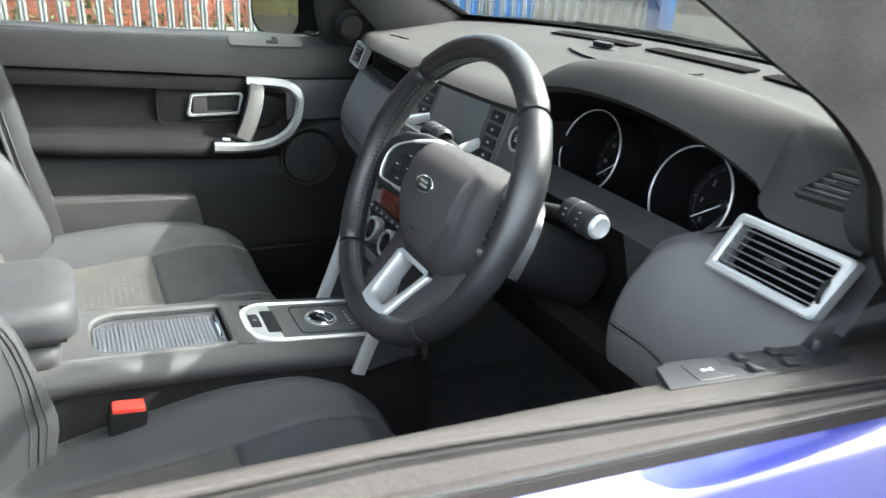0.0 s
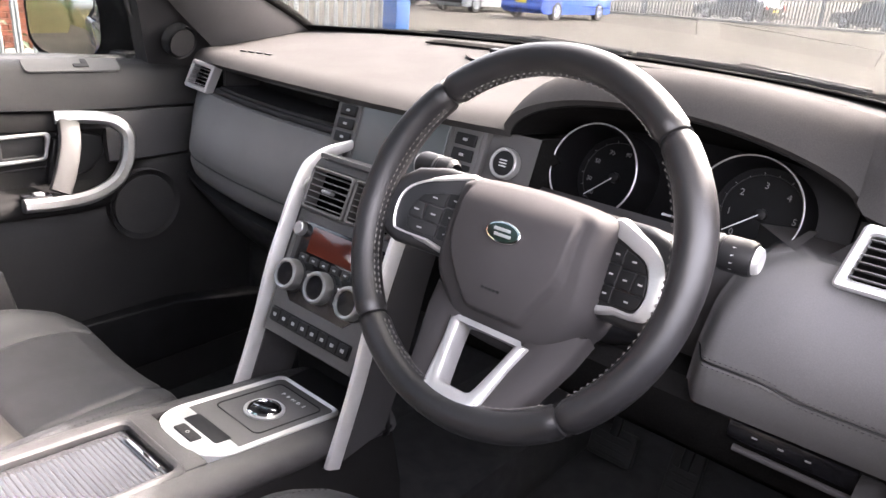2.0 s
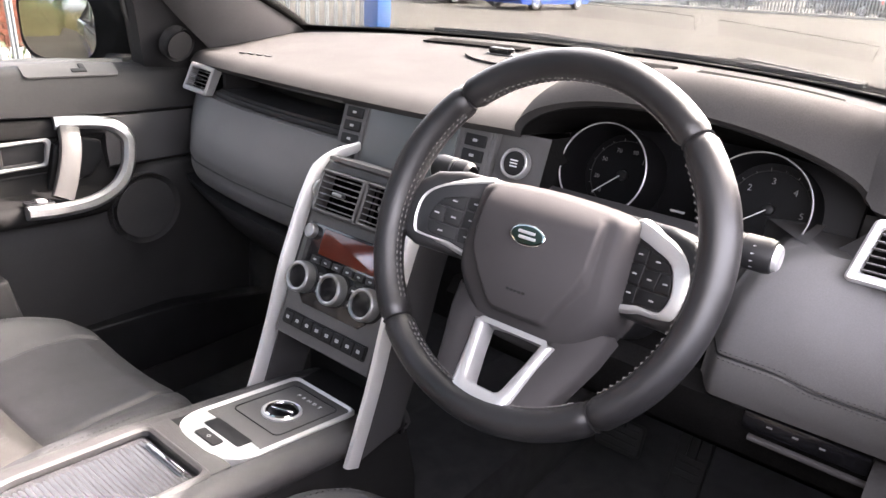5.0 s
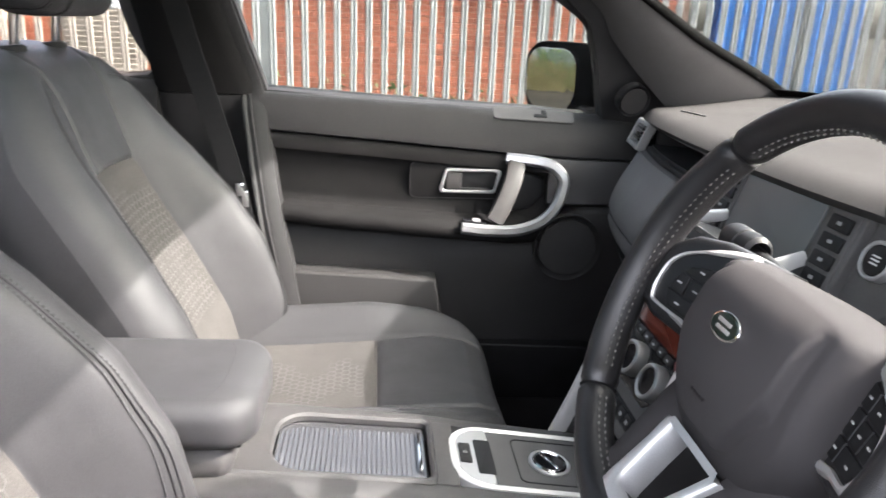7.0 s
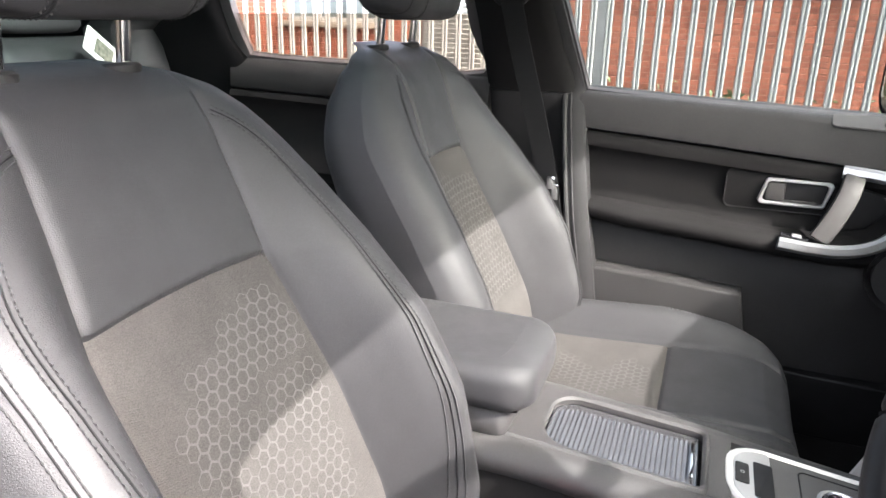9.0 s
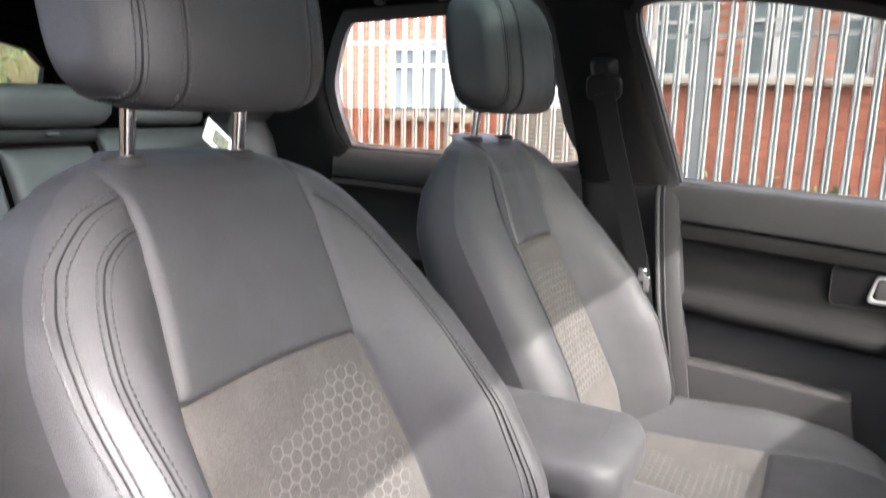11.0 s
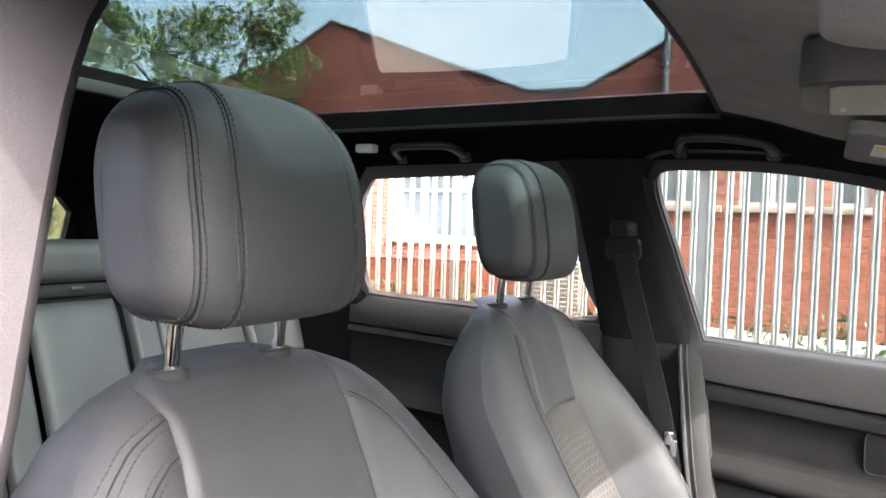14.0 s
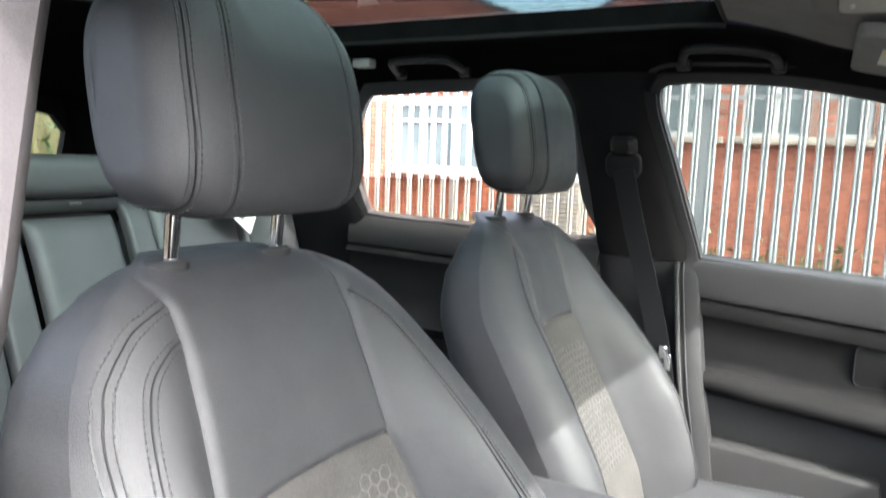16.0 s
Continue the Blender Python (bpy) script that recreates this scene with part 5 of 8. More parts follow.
part("badge_field", slab([(0.0105 * math.cos(a), 0.0054 * math.sin(a)) for a in np.linspace(0, 2 * math.pi, 25)[:-1]], 0.0018, 0.0026, 0.0001, mI @ Matrix.Translation((0.022, 0.008, 0))), GREEN, ins)
part("readout", rbox(0, 0, 0, 0.020, 0.003, 0.0004, 0.0001, 1, mI @ Matrix.Translation((-0.012, -0.030, 0.0018))), MARK, ins)
part("readout", rbox(0, 0, 0, 0.024, 0.003, 0.0004, 0.0001, 1, mI @ Matrix.Translation((0.026, -0.032, 0.0018))), MARK, ins)
for cx, marks, needle, tag in ((-0.101, (("10", 218), ("30", 188), ("50", 148), ("70", 112), ("90", 75), ("110", 42), ("130", 8), ("150", -30)), 222, "speedometer"), (0.098, (("0", 222), ("1", 182), ("2", 140), ("3", 95), ("4", 50), ("5", 5), ("6", -38)), 218, "rev counter")):
    mg = mI @ Matrix.Translation((cx, 0.0, 0))
    dial = part("dial", lathe([(0.0595, -0.004), (0.0595, 0.0015), (0.001, 0.002)], 48, mg), DIAL, ins, "black round " + tag)
    part("dial_tube", lathe([(0.0622, 0.0), (0.0622, 0.074), (0.0606, 0.074), (0.0596, 0.055), (0.0580, 0.0)], 56, mg), DIAL, dial)
    part("dial_ring", lathe([(0.0625, 0.0735), (0.0625, 0.0755), (0.0615, 0.0763), (0.0606, 0.0755), (0.0606, 0.0735)], 56, mg), SATIN, dial)
    part("dial_cone", lathe([(0.0480, 0.002), (0.0484, 0.0030), (0.0490, 0.0030), (0.0494, 0.002)], 40, mg), HARD, dial)
    for txt, ang in marks:
        a = radians(ang)
        words(txt, 0.0115 if len(txt) == 1 else 0.0085, DIALMARK, dial, mg @ Matrix.Translation((0.0385 * math.cos(a), 0.0385 * math.sin(a) - 0.003, 0.0024)), "numeral", 0.0001)
    ticks = []
    for k in range(0, 14):
        a = radians(222 - 20 * k)
        ticks.append(rbox(0, 0, 0, 0.0045 if k % 2 == 0 else 0.0025, 0.0006, 0.0004, 0.0001, 1, mg @ Euler((0, 0, a)).to_matrix().to_4x4() @ Matrix.Translation((0.0500, 0, 0.0024))))
    part("scale", join(*ticks), DIALMARK, dial)
    a = radians(needle)
    part("needle", rbox(0, 0, 0, 0.046, 0.0013, 0.0011, 0.0003, 1, mg @ Euler((0, 0, a)).to_matrix().to_4x4() @ Matrix.Translation((0.025, 0, 0.010))), MARK, dial, "white needle")
    part("needle_hub", lathe([(0.0075, 0.002), (0.0070, 0.0085), (0.0055, 0.0095), (0.001, 0.0095)], 18, mg), BLACK, dial)

# ---------------------------------------------------------------- centre stack
stack = thing("centre_stack", (0, 0.08, 0.75), "sloping centre stack with vents, display and heater knobs", "centre stack")
mC = basis((0, 0.078, 0.955), (1, 0, 0), (0, 0.45, 1))   # its face: y up the slope
part("panel", slab([(-0.100, -0.135), (0.100, -0.135), (0.1045, 0.060), (-0.1045, 0.060)], -0.03, 0.0, 0.004, mC), STACKGREY, stack)
part("vent_surround", ring_plate([(-0.1045, 0.0605), (0.1045, 0.0605), (0.106, 0.13), (0.10, 0.142), (-0.10, 0.142), (-0.106, 0.13)], [(-0.093, 0.0625), (0.093, 0.0625), (0.093, 0.095), (0.093, 0.126), (-0.093, 0.126), (-0.093, 0.095)], -0.03, 0.0, 0.003, mC), STACKGREY, stack)
part("hood", sheet(lambda u, v: mC @ Vector((v, lerp(0.142, 0.150, u), lerp(0.004, -0.05, u) + 0.004)), [0, 0.1, 0.3, 1], list(np.linspace(-0.090, 0.090, 8)), 0.006), STACKGREY, stack)
part("black_panel", slab([(-0.088, -0.052), (-0.060, -0.078), (0.060, -0.078), (0.088, -0.052), (0.092, 0.044), (-0.092, 0.044)], 0.0, 0.002, 0.0006, mC), GLOSS, stack, "gloss black control panel")
part("display", slab(rrect(0.125, 0.040, 0.002), 0.001, 0.0032, 0.0005, mC @ Matrix.Translation((0.004, 0.020, 0))), ORANGE, stack, "dark red radio display")
for k in range(6):
    b = part("preset_button", slab(rrect(0.019, 0.0105, 0.002), 0.001, 0.0055, 0.0012, mC @ Matrix.Translation((-0.058 + 0.0235 * k, -0.0085, 0))), HARD, stack)
    part("preset_mark", slab(rrect(0.006, 0.0025, 0.0006), 0.0055, 0.0058, 0.0001, mC @ Matrix.Translation((-0.058 + 0.0235 * k, -0.0085, 0))), GREYMARK, b)
for k, x in enumerate((-0.068, 0.0, 0.068)):
    mk = mC @ Matrix.Translation((x, -0.040, 0))
    kn = part("heater_knob", lathe([(0.0240, 0.0), (0.0240, 0.017), (0.0232, 0.0205), (0.0205, 0.0225), (0.0182, 0.0215), (0.0176, 0.0190)], 40, mk), DOORSILVER, stack, "silver-rimmed heater knob")
    part("knob_face", lathe([(0.0178, 0.0), (0.0178, 0.0190), (0.001, 0.0194)], 32, mk), GLOSS, kn)
    part("knob_skirt", lathe([(0.0262, 0.0), (0.0262, 0.003), (0.0236, 0.005)], 36, mk), HARD, kn)
for x in (-0.034, 0.034):
    for y in (-0.030, -0.052):
        b = part("climate_button", slab(rrect(0.017, 0.011, 0.002), 0.001, 0.005, 0.001, mC @ Matrix.Translation((x, y, 0))), HARD, stack)
        part("climate_mark", slab(rrect(0.007, 0.003, 0.0006), 0.005, 0.0053, 0.0001, mC @ Matrix.Translation((x, y, 0))), MARK, b)
part("button_row_recess", slab(rrect(0.178, 0.023, 0.003), 0.0, 0.0015, 0.0005, mC @ Matrix.Translation((0, -0.106, 0))), BLACK, stack)
for k in range(8):
    b = part("row_button", slab(rrect(0.0205, 0.018, 0.0015), 0.001, 0.005, 0.001, mC @ Matrix.Translation((-0.0766 + 0.0219 * k, -0.106, 0))), BLACK, stack)
    part("row_mark", slab(rrect(0.007, 0.005, 0.001), 0.005, 0.0053, 0.0001, mC @ Matrix.Translation((-0.0766 + 0.0219 * k, -0.106, 0))), GREYMARK, b)
part("volume_knob", lathe([(0.011, 0), (0.011, 0.010), (0.0095, 0.012), (0.001, 0.012)], 24, mC @ Matrix.Translation((-0.083, 0.030, 0))), DOORSILVER, stack)
part("tuning_knob", lathe([(0.011, 0), (0.011, 0.010), (0.0095, 0.012), (0.001, 0.012)], 24, mC @ Matrix.Translation((0.084, 0.030, 0))), HARD, stack)
part("hazard_button", lathe([(0.011, 0), (0.011, 0.003), (0.009, 0.004), (0.001, 0.004)], 24, mC @ Matrix.Translation((0.083, 0.0, 0))), material("hazard_red", (0.12, 0.02, 0.02), 0.4), stack, "dark red hazard button")
for x in (-0.048, 0.048):
    air_vent("centre_vent", mC @ Matrix.Translation((x, 0.094, 0.007)), 0.092, 0.066, 6, "louvred centre air vent in grey surround", bezel=STACKGREY, bez=0.005, wheel=False)
part("vent_wheel", lathe([(0.016, -0.002), (0.017, 0.0), (0.016, 0.002)], 20, mC @ Matrix.Translation((-0.1005, 0.094, -0.004)) @ Euler((0, radians(90), 0)).to_matrix().to_4x4()), SATIN, stack)
# silver fins down both sides
for side in (-1, 1):
    fin = thing("stack_fin", (side * 0.115, 0.05, 0.72), "tall satin silver fin beside the centre stack", "trim fin", "centre stack fins")
    line = smooth_line([(side * 0.094, 0.196, 1.097), (side * 0.105, 0.156, 1.088), (side * 0.111, 0.130, 1.073), (side * 0.112, 0.117, 1.058), (side * 0.112, 0.097, 1.023), (side * 0.112, 0.084, 0.994), (side * 0.113, 0.056, 0.926), (side * 0.114, 0.030, 0.843), (side * 0.1145, 0.009, 0.785), (side * 0.115, -0.020, 0.712)], 6)
    part("edge", sweep(line, [(-0.0055, -0.007), (-0.003, -0.0105), (0.003, -0.0105), (0.0055, -0.007), (0.0055, 0.010), (-0.0055, 0.010)], up=(0, 0.9, -0.42), scale=[0.75 + 0.35 * min(1, k / 14) for k in range(len(line))]), FINSILVER, fin, "satin silver edge")
    lows = [p for p in line if p.z < 1.06]
    part("cheek", loft([[(side * 0.106, p.y + 0.012, p.z), (side * 0.1165, p.y + 0.012, p.z), (side * 0.1165, p.y + 0.10, p.z + 0.015), (side * 0.106, p.y + 0.10, p.z + 0.015)] for p in lows]), FASCIA, fin)
part("lower_cubby", join(rbox(0, 0.10, 0.77, 0.21, 0.01, 0.14, 0.002), rbox(0, 0.06, 0.712, 0.21, 0.10, 0.006, 0.002)), BLACK, stack)
# ---------------------------------------------------------------- steering wheel (local: x right, y up the wheel, z towards the driver)
wheel = new("steering_wheel")
wheel.matrix_basis = basis((0.3765, -0.0325, 1.1322), (1, 0, 0), (0, 0.416, 0.909))
tagged(wheel, "black leather steering wheel with silver spoke trim", "steering wheel")
R = 0.1735


def wpart(name, geo, mat, label="", parent=None, **kw):
    return part(name, geo, mat, parent or wheel, label, local=True, **kw)


def rim_arc(a0, a1, r0=0.0155, n=40, thick=lambda a: 1.0):
    rings = []
    for k in range(n + 1):
        a = radians(lerp(a0, a1, k / n))
        c = Vector((R * math.cos(a), R * math.sin(a), 0))
        er = Vector((math.cos(a), math.sin(a), 0))
        f = thick(math.degrees(a))
        e = 0.82 if k in (0, n) else 1.0
        rings.append([c + er * (r0 * e * f * 1.0 * math.cos(t)) + Vector((0, 0, r0 * 1.18 * e * f * math.sin(t))) for t in np.linspace(0, 2 * math.pi, 21)[:-1]])
    return loft(rings, True, True)


SEAMS = (45.0, 135.0, 225.0, 311.0)
fat = lambda a: 1.0 + 0.10 * math.exp(-(((a % 360) - 20) / 16) ** 2) + 0.10 * math.exp(-(((a % 360) - 160) / 16) ** 2)
for a0, a1 in ((45.3, 134.7), (135.3, 224.7), (225.3, 310.7), (311.3, 404.7)):
    rimp = wpart("rim", rim_arc(a0, a1, thick=fat), RIM_LEATHER, "black leather rim section")
for a in SEAMS:
    wpart("rim_seam", rim_arc(a - 0.35, a + 0.35, 0.0151, 2), BLACK)
for a0, a1 in ((49, 131), (140, 220), (230, 307), (316, 400)):
    for off in (-0.0032, 0.0032):
        line = []
        for k in range(120):
            a = radians(lerp(a0, a1, k / 119))
            t = radians(180 - 8)
            er = Vector((math.cos(a), math.sin(a), 0))
            rr = 0.0158 * fat(math.degrees(a))
            p = er * (R + rr * math.cos(t) + 0.0) + Vector((0, 0, rr * 1.18 * math.sin(t) + off))
            line.append((p, (er * math.cos(t) + Vector((0, 0, math.sin(t))))))
        wpart("rim_stitching", stitches(line, None, 0.0045, 0.0022, 0.0009), PALE_THREAD, kind="stuff")

# airbag pad with its raised shield shape
PADO = [(0.0, 0.0545), (0.045, 0.0530), (0.072, 0.0500), (0.0845, 0.0445), (0.0880, 0.034), (0.0885, 0.010), (0.0905, -0.015), (0.0915, -0.040), (0.0890, -0.055), (0.0790, -0.072), (0.0620, -0.0945), (0.0530, -0.1030), (0.0400, -0.1065), (0.020, -0.108), (0.0, -0.1085)]
PADO = PADO + [(-x, y) for x, y in reversed(PADO[1:-1])]
PADO = [(p.x, p.y) for p in smooth_line([(x, y, 0) for x, y in PADO], 2, True)][::-1]


def pad_h(x, y):
    base = -0.004 - 1.1 * (x * x) - (18.0 * max(0.0, y - 0.014) ** 2 if y > 0 else 3.2 * y * y)
    s = max(abs(x) / 0.067, -y / 0.079, (1.571 * abs(x) - y) / 0.1290)
    base += 0.0110 * (1 - step(0.93, 1.0, s) * (1 - step(0.020, 0.046, y)))
    return base


rings = []
for k, d in enumerate([0, 0, 0.004, 0.010, 0.016, 0.022, 0.028, 0.034, 0.040, 0.046, 0.052, 0.056]):
    s = 1 - d / 0.060
    o = [(x * s, y * s) for x, y in PADO]
    if k == 0:
        rings.append([(x, y, -0.085) for x, y in o])
    elif k == 1:
        rings.append([(x, y, pad_h(x, y) - 0.016) for x, y in o])
    else:
        rings.append([(x, y, pad_h(x, y) - 0.016 * max(0, 1 - d / 0.010) ** 2) for x, y in o])
# finer rings keep the chevron's edge crisp
fine = rings[:3]
for d in np.linspace(0.005, 0.058, 64):
    s = 1 - d / 0.060
    fine.append([(x * s, y * s, pad_h(x * s, y * s) - 0.016 * max(0, 1 - d / 0.010) ** 2) for x, y in PADO])
wpart("airbag_pad", loft(fine), PAD, "dark grey moulded airbag pad", angle=75)
zb = pad_h(0, 0.002) + 0.001
ell = lambda a, b, n=40: [(a * math.cos(t), b * math.sin(t)) for t in np.linspace(0, 2 * math.pi, n + 1)[:-1]]
mb_ = Matrix.Translation((0, 0.002, zb))
bad = wpart("badge", slab(ell(0.0195, 0.0105), -0.002, 0.0022, 0.001, mb_), CHROME, "oval badge in silver and green")
part("badge_field", slab(ell(0.0172, 0.0085), 0.0, 0.0027, 0.0003, mb_), GREEN, bad)
part("badge_bars", join(slab(rrect(0.019, 0.0030, 0.0006), 0.0025, 0.0030, 0.0002, mb_ @ Matrix.Translation((-0.001, 0.0026, 0))), slab(rrect(0.019, 0.0030, 0.0006), 0.0025, 0.0030, 0.0002, mb_ @ Matrix.Translation((0.001, -0.0026, 0)))), SATIN, bad)
wpart("pad_marks", join(*[slab(rrect(0.0035, 0.003, 0.0005), 0, 0.0003, 0.0001, Matrix.Translation((-0.009 + 0.0045 * k, -0.052, pad_h(0, -0.052)))) for k in range(5)]), BLACK)

# side spokes
for side in (-1, 1):
    F = (lambda o: o) if side > 0 else (lambda o: [(-x, y) for x, y in reversed(o)])
    K = 1.099
    arm = F([(x * K, y) for x, y in [(0.060, -0.046), (0.092, -0.043), (0.146, -0.043), (0.165, -0.034), (0.168, 0.0), (0.163, 0.024), (0.146, 0.041), (0.118, 0.050), (0.060, 0.053)]])
    m = Matrix.Translation((0, 0, -0.086)) @ Euler((0, radians(-24.5 * side), 0)).to_matrix().to_4x4()
    wpart("spoke", slab(arm, -0.024, 0.0065, 0.008, m), RIM_LEATHER, angle=50)
    so = F([(x * K, y) for x, y in [(0.080, -0.0345), (0.115, -0.0350), (0.143, -0.0345), (0.153, -0.0300), (0.1575, -0.012), (0.1560, 0.010), (0.144, 0.0275), (0.118, 0.0410), (0.078, 0.0470)]])
    si = F([(x * K, y) for x, y in [(0.080, -0.0280), (0.112, -0.0282), (0.1340, -0.0280), (0.1400, -0.0240), (0.1435, -0.014), (0.1425, -0.002), (0.1345, 0.0150), (0.116, 0.0240), (0.079, 0.0310)]])
    so, si = [[(p.x, p.y) for p in smooth_line([(x, y, 0) for x, y in o_], 3, True)] for o_ in (so, si)]
    if side < 0:
        si = shrink(so, 0.0062)
    slope = lambda x: 0.0105 - (0.018 if side < 0 else 0.003) * step(0.118 * K, 0.158 * K, abs(x))
    rings_ = [[(x, y, -0.022) for x, y in so], [(x, y, slope(x) - 0.0045) for x, y in so], [(x, y, slope(x) - 0.0005) for x, y in shrink(so, 0.003)], [(x, y, 0.0105) for x, y in shrink(si, -0.002)], [(x, y, 0.0095) for x, y in si], [(x, y, -0.022) for x, y in si]]
    fr_ = wpart("spoke_trim", moved(loft(rings_ + [rings_[0]], True, False), m), SATIN, "satin silver switch surround")
    part("switch_base", slab(si, -0.004, 0.0060, 0.001, m), GLOSS, fr_)
    cells = [[(0.0905, 0.0105), (0.1065, 0.0105), (0.1065, 0.0240), (0.0905, 0.0275)], [(0.0905, -0.0100), (0.1065, -0.0100), (0.1065, 0.0090), (0.0905, 0.0090)], [(0.0905, -0.0262), (0.1065, -0.0262), (0.1065, -0.0115), (0.0905, -0.0115)],
             [(0.1080, 0.0075), (0.1360, 0.0075), (0.1310, 0.0152), (0.1155, 0.0215), (0.1080, 0.0232)], [(0.1080, -0.0110), (0.1240, -0.0110), (0.1255, 0.0060), (0.1080, 0.0060)],
             [(0.1255, -0.0110), (0.1405, -0.0110), (0.1395, -0.0020), (0.1365, 0.0060), (0.1270, 0.0060)], [(0.1080, -0.0262), (0.1325, -0.0262), (0.1380, -0.0225), (0.1405, -0.0125), (0.1080, -0.0125)]]
    for cell in cells:
        cx, cy = sum(p[0] for p in cell) / len(cell), sum(p[1] for p in cell) / len(cell)
        part("switch", slab(F([(x * K, y) for x, y in cell]), 0.004, 0.0085, 0.0010, m), BLACK, fr_)
        part("print", slab(rrect(0.0056, 0.0016, 0.0004), 0.0085, 0.0088, 0.0001, m @ Matrix.Translation((side * cx * K, cy, 0))), GREYMARK, fr_)
# lower spoke: a silver V with an open middle
vo = [(-0.047, -0.085), (-0.0405, -0.110), (-0.0340, -0.150), (-0.0305, -0.166), (-0.0240, -0.172), (0.0240, -0.172), (0.0305, -0.166), (0.0340, -0.150), (0.0405, -0.110), (0.047, -0.085)]
vi = [(-0.034, -0.085), (-0.0285, -0.110), (-0.0205, -0.141), (-0.0180, -0.1465), (-0.0140, -0.1485), (0.0140, -0.1485), (0.0180, -0.1465), (0.0205, -0.141), (0.0285, -0.110), (0.034, -0.085)]
vm = Matrix.Translation((0, -0.166, 0.008)) @ Euler((radians(-24), 0, 0)).to_matrix().to_4x4() @ Matrix.Translation((0, 0.166, 0))
wpart("lower_spoke_trim", ring_plate(vo, vi, -0.024, 0.003, 0.003, vm), SATIN, "satin silver lower spoke trim", angle=50)
vo2 = [(-0.092, -0.050), (-0.086, -0.080), (-0.073, -0.118), (-0.060, -0.160), (-0.024, -0.176), (0.024, -0.176), (0.060, -0.160), (0.073, -0.118), (0.086, -0.080), (0.092, -0.050)]
vi2 = [(x * 1.12, y + (0.03 if y > -0.09 else 0.0)) for x, y in vi]
wpart("lower_spoke", ring_plate(vo2, vi2, -0.026, -0.003, 0.005, vm), PAD, "dark grey lower spoke moulding", angle=50)
wpart("hub", lathe([(0.001, -0.09), (0.052, -0.085), (0.055, -0.055), (0.05, -0.045), (0.001, -0.045)], 32), BLACK)

# steering column with stalks
col = new("steering_column")
col.matrix_basis = basis((0.3765, 0.03, 1.10), (1, 0, 0), (0, 0.416, 0.909))
tagged(col, "black steering column shroud with control stalks", "steering column")
cs = [[(x * s * 1.0, y * s - 0.030, z) for x, y in rrect(0.112, 0.088, 0.036, 6)] for z, s in ((0.018, 0.90), (0.010, 0.98), (-0.02, 1.0), (-0.11, 1.02), (-0.20, 1.0))]
part("shroud", loft(cs), BLACK, col, local=True, angle=50)
for side in (-1, 1):
    pts = [(side * 0.05, 0.034, -0.035), (side * 0.11, 0.044, -0.024), (side * 0.165, 0.051, -0.013), (side * 0.1935, 0.054, -0.008)]
    ln = smooth_line(pts, 5)
    stalk = part("stalk", sweep(ln, [(a * 0.012, b * 0.010) for a, b in circle(1, 12)], up=(0, 1, 0), scale=[0.7 + 0.45 * k / (len(ln) - 1) for k in range(len(ln))]), BLACK, col, "black control stalk", local=True)
    e = Vector(pts[-1])
    ms_ = basis(e, (0, 1, 0), (0, 0, 1))
    if side < 0:
        ms_ = basis(e, (0, 0, 1), (0, 1, 0))
    part("stalk_collar", lathe([(0.011, -0.050), (0.0150, -0.046), (0.0158, -0.030), (0.0150, -0.029), (0.0150, -0.026), (0.0160, -0.025), (0.0164, -0.004), (0.0150, 0.001), (0.0125, 0.002)], 28, ms_), BLACK, stalk, "black ribbed barrel")
    part("stalk_end", lathe([(0.0126, 0.0), (0.0128, 0.0025), (0.0118, 0.0055), (0.0098, 0.0068), (0.0085, 0.0060), (0.001, 0.0056)], 28, ms_), SATIN, stalk, "silver stalk end cap")
    part("stalk_print", join(*[rbox(0, 0, 0, 0.0030, 0.0016, 0.0005, 0.0001, 1, ms_ @ Euler((0, 0, radians(w_))).to_matrix().to_4x4() @ Matrix.Translation((0.0159, 0, d_)) @ Euler((0, radians(90), 0)).to_matrix().to_4x4()) for w_, d_ in ((75, -0.014), (100, -0.014), (125, -0.014), (150, -0.014), (85, -0.036), (110, -0.036), (200, -0.014), (230, -0.014), (260, -0.014))]), GREYMARK, stalk)
for side in (-1, 1):
    o = [(0.118, -0.034), (0.146, -0.032), (0.157, -0.010), (0.156, 0.012), (0.144, 0.030), (0.120, 0.034)]
    part("paddle", slab(o if side > 0 else [(-x, y) for x, y in reversed(o)], -0.006, 0.0, 0.002, Matrix.Translation((0, 0.002, 0.030))), HARD, col, "dark gear paddle", local=True)
# pedals
for nm, x, w, lab in (("brake_pedal", 0.30, 0.085, "black rubber-faced brake pedal"), ("accelerator_pedal", 0.43, 0.055, "black rubber-faced accelerator pedal")):
    p = thing(nm, (x, 0.46, 0.55), lab, "pedal")
    mp = basis((x, 0.47, 0.60), (1, 0, 0), (0, 0.35, 1))
    part("pad", slab(rrect(w, 0.06 if "brake" in nm else 0.13, 0.008), -0.01, 0.004, 0.003, mp), RUBBER, p)
    for k in range(4):
        part("rib", rbox(0, 0, 0, w * 0.8, 0.004, 0.003, 0.001, 1, mp @ Matrix.Translation((0, -0.02 + 0.013 * k, 0.005))), RUBBER, p)
    part("arm", sweep([(x, 0.47, 0.62), (x, 0.52, 0.74), (x, 0.60, 0.85)], rrect(0.018, 0.012, 0.004, 2)), BLACK, p)
# ---------------------------------------------------------------- centre console
con = thing("centre_console", (0, -0.25, 0.42), "dark moulded centre console between the front seats", "centre console")


def con_z(y):
    return table(y, [-0.80, -0.46, -0.42, -0.21, -0.18, 0.03, 0.12], [0.81, 0.808, 0.806, 0.786, 0.780, 0.752, 0.735])


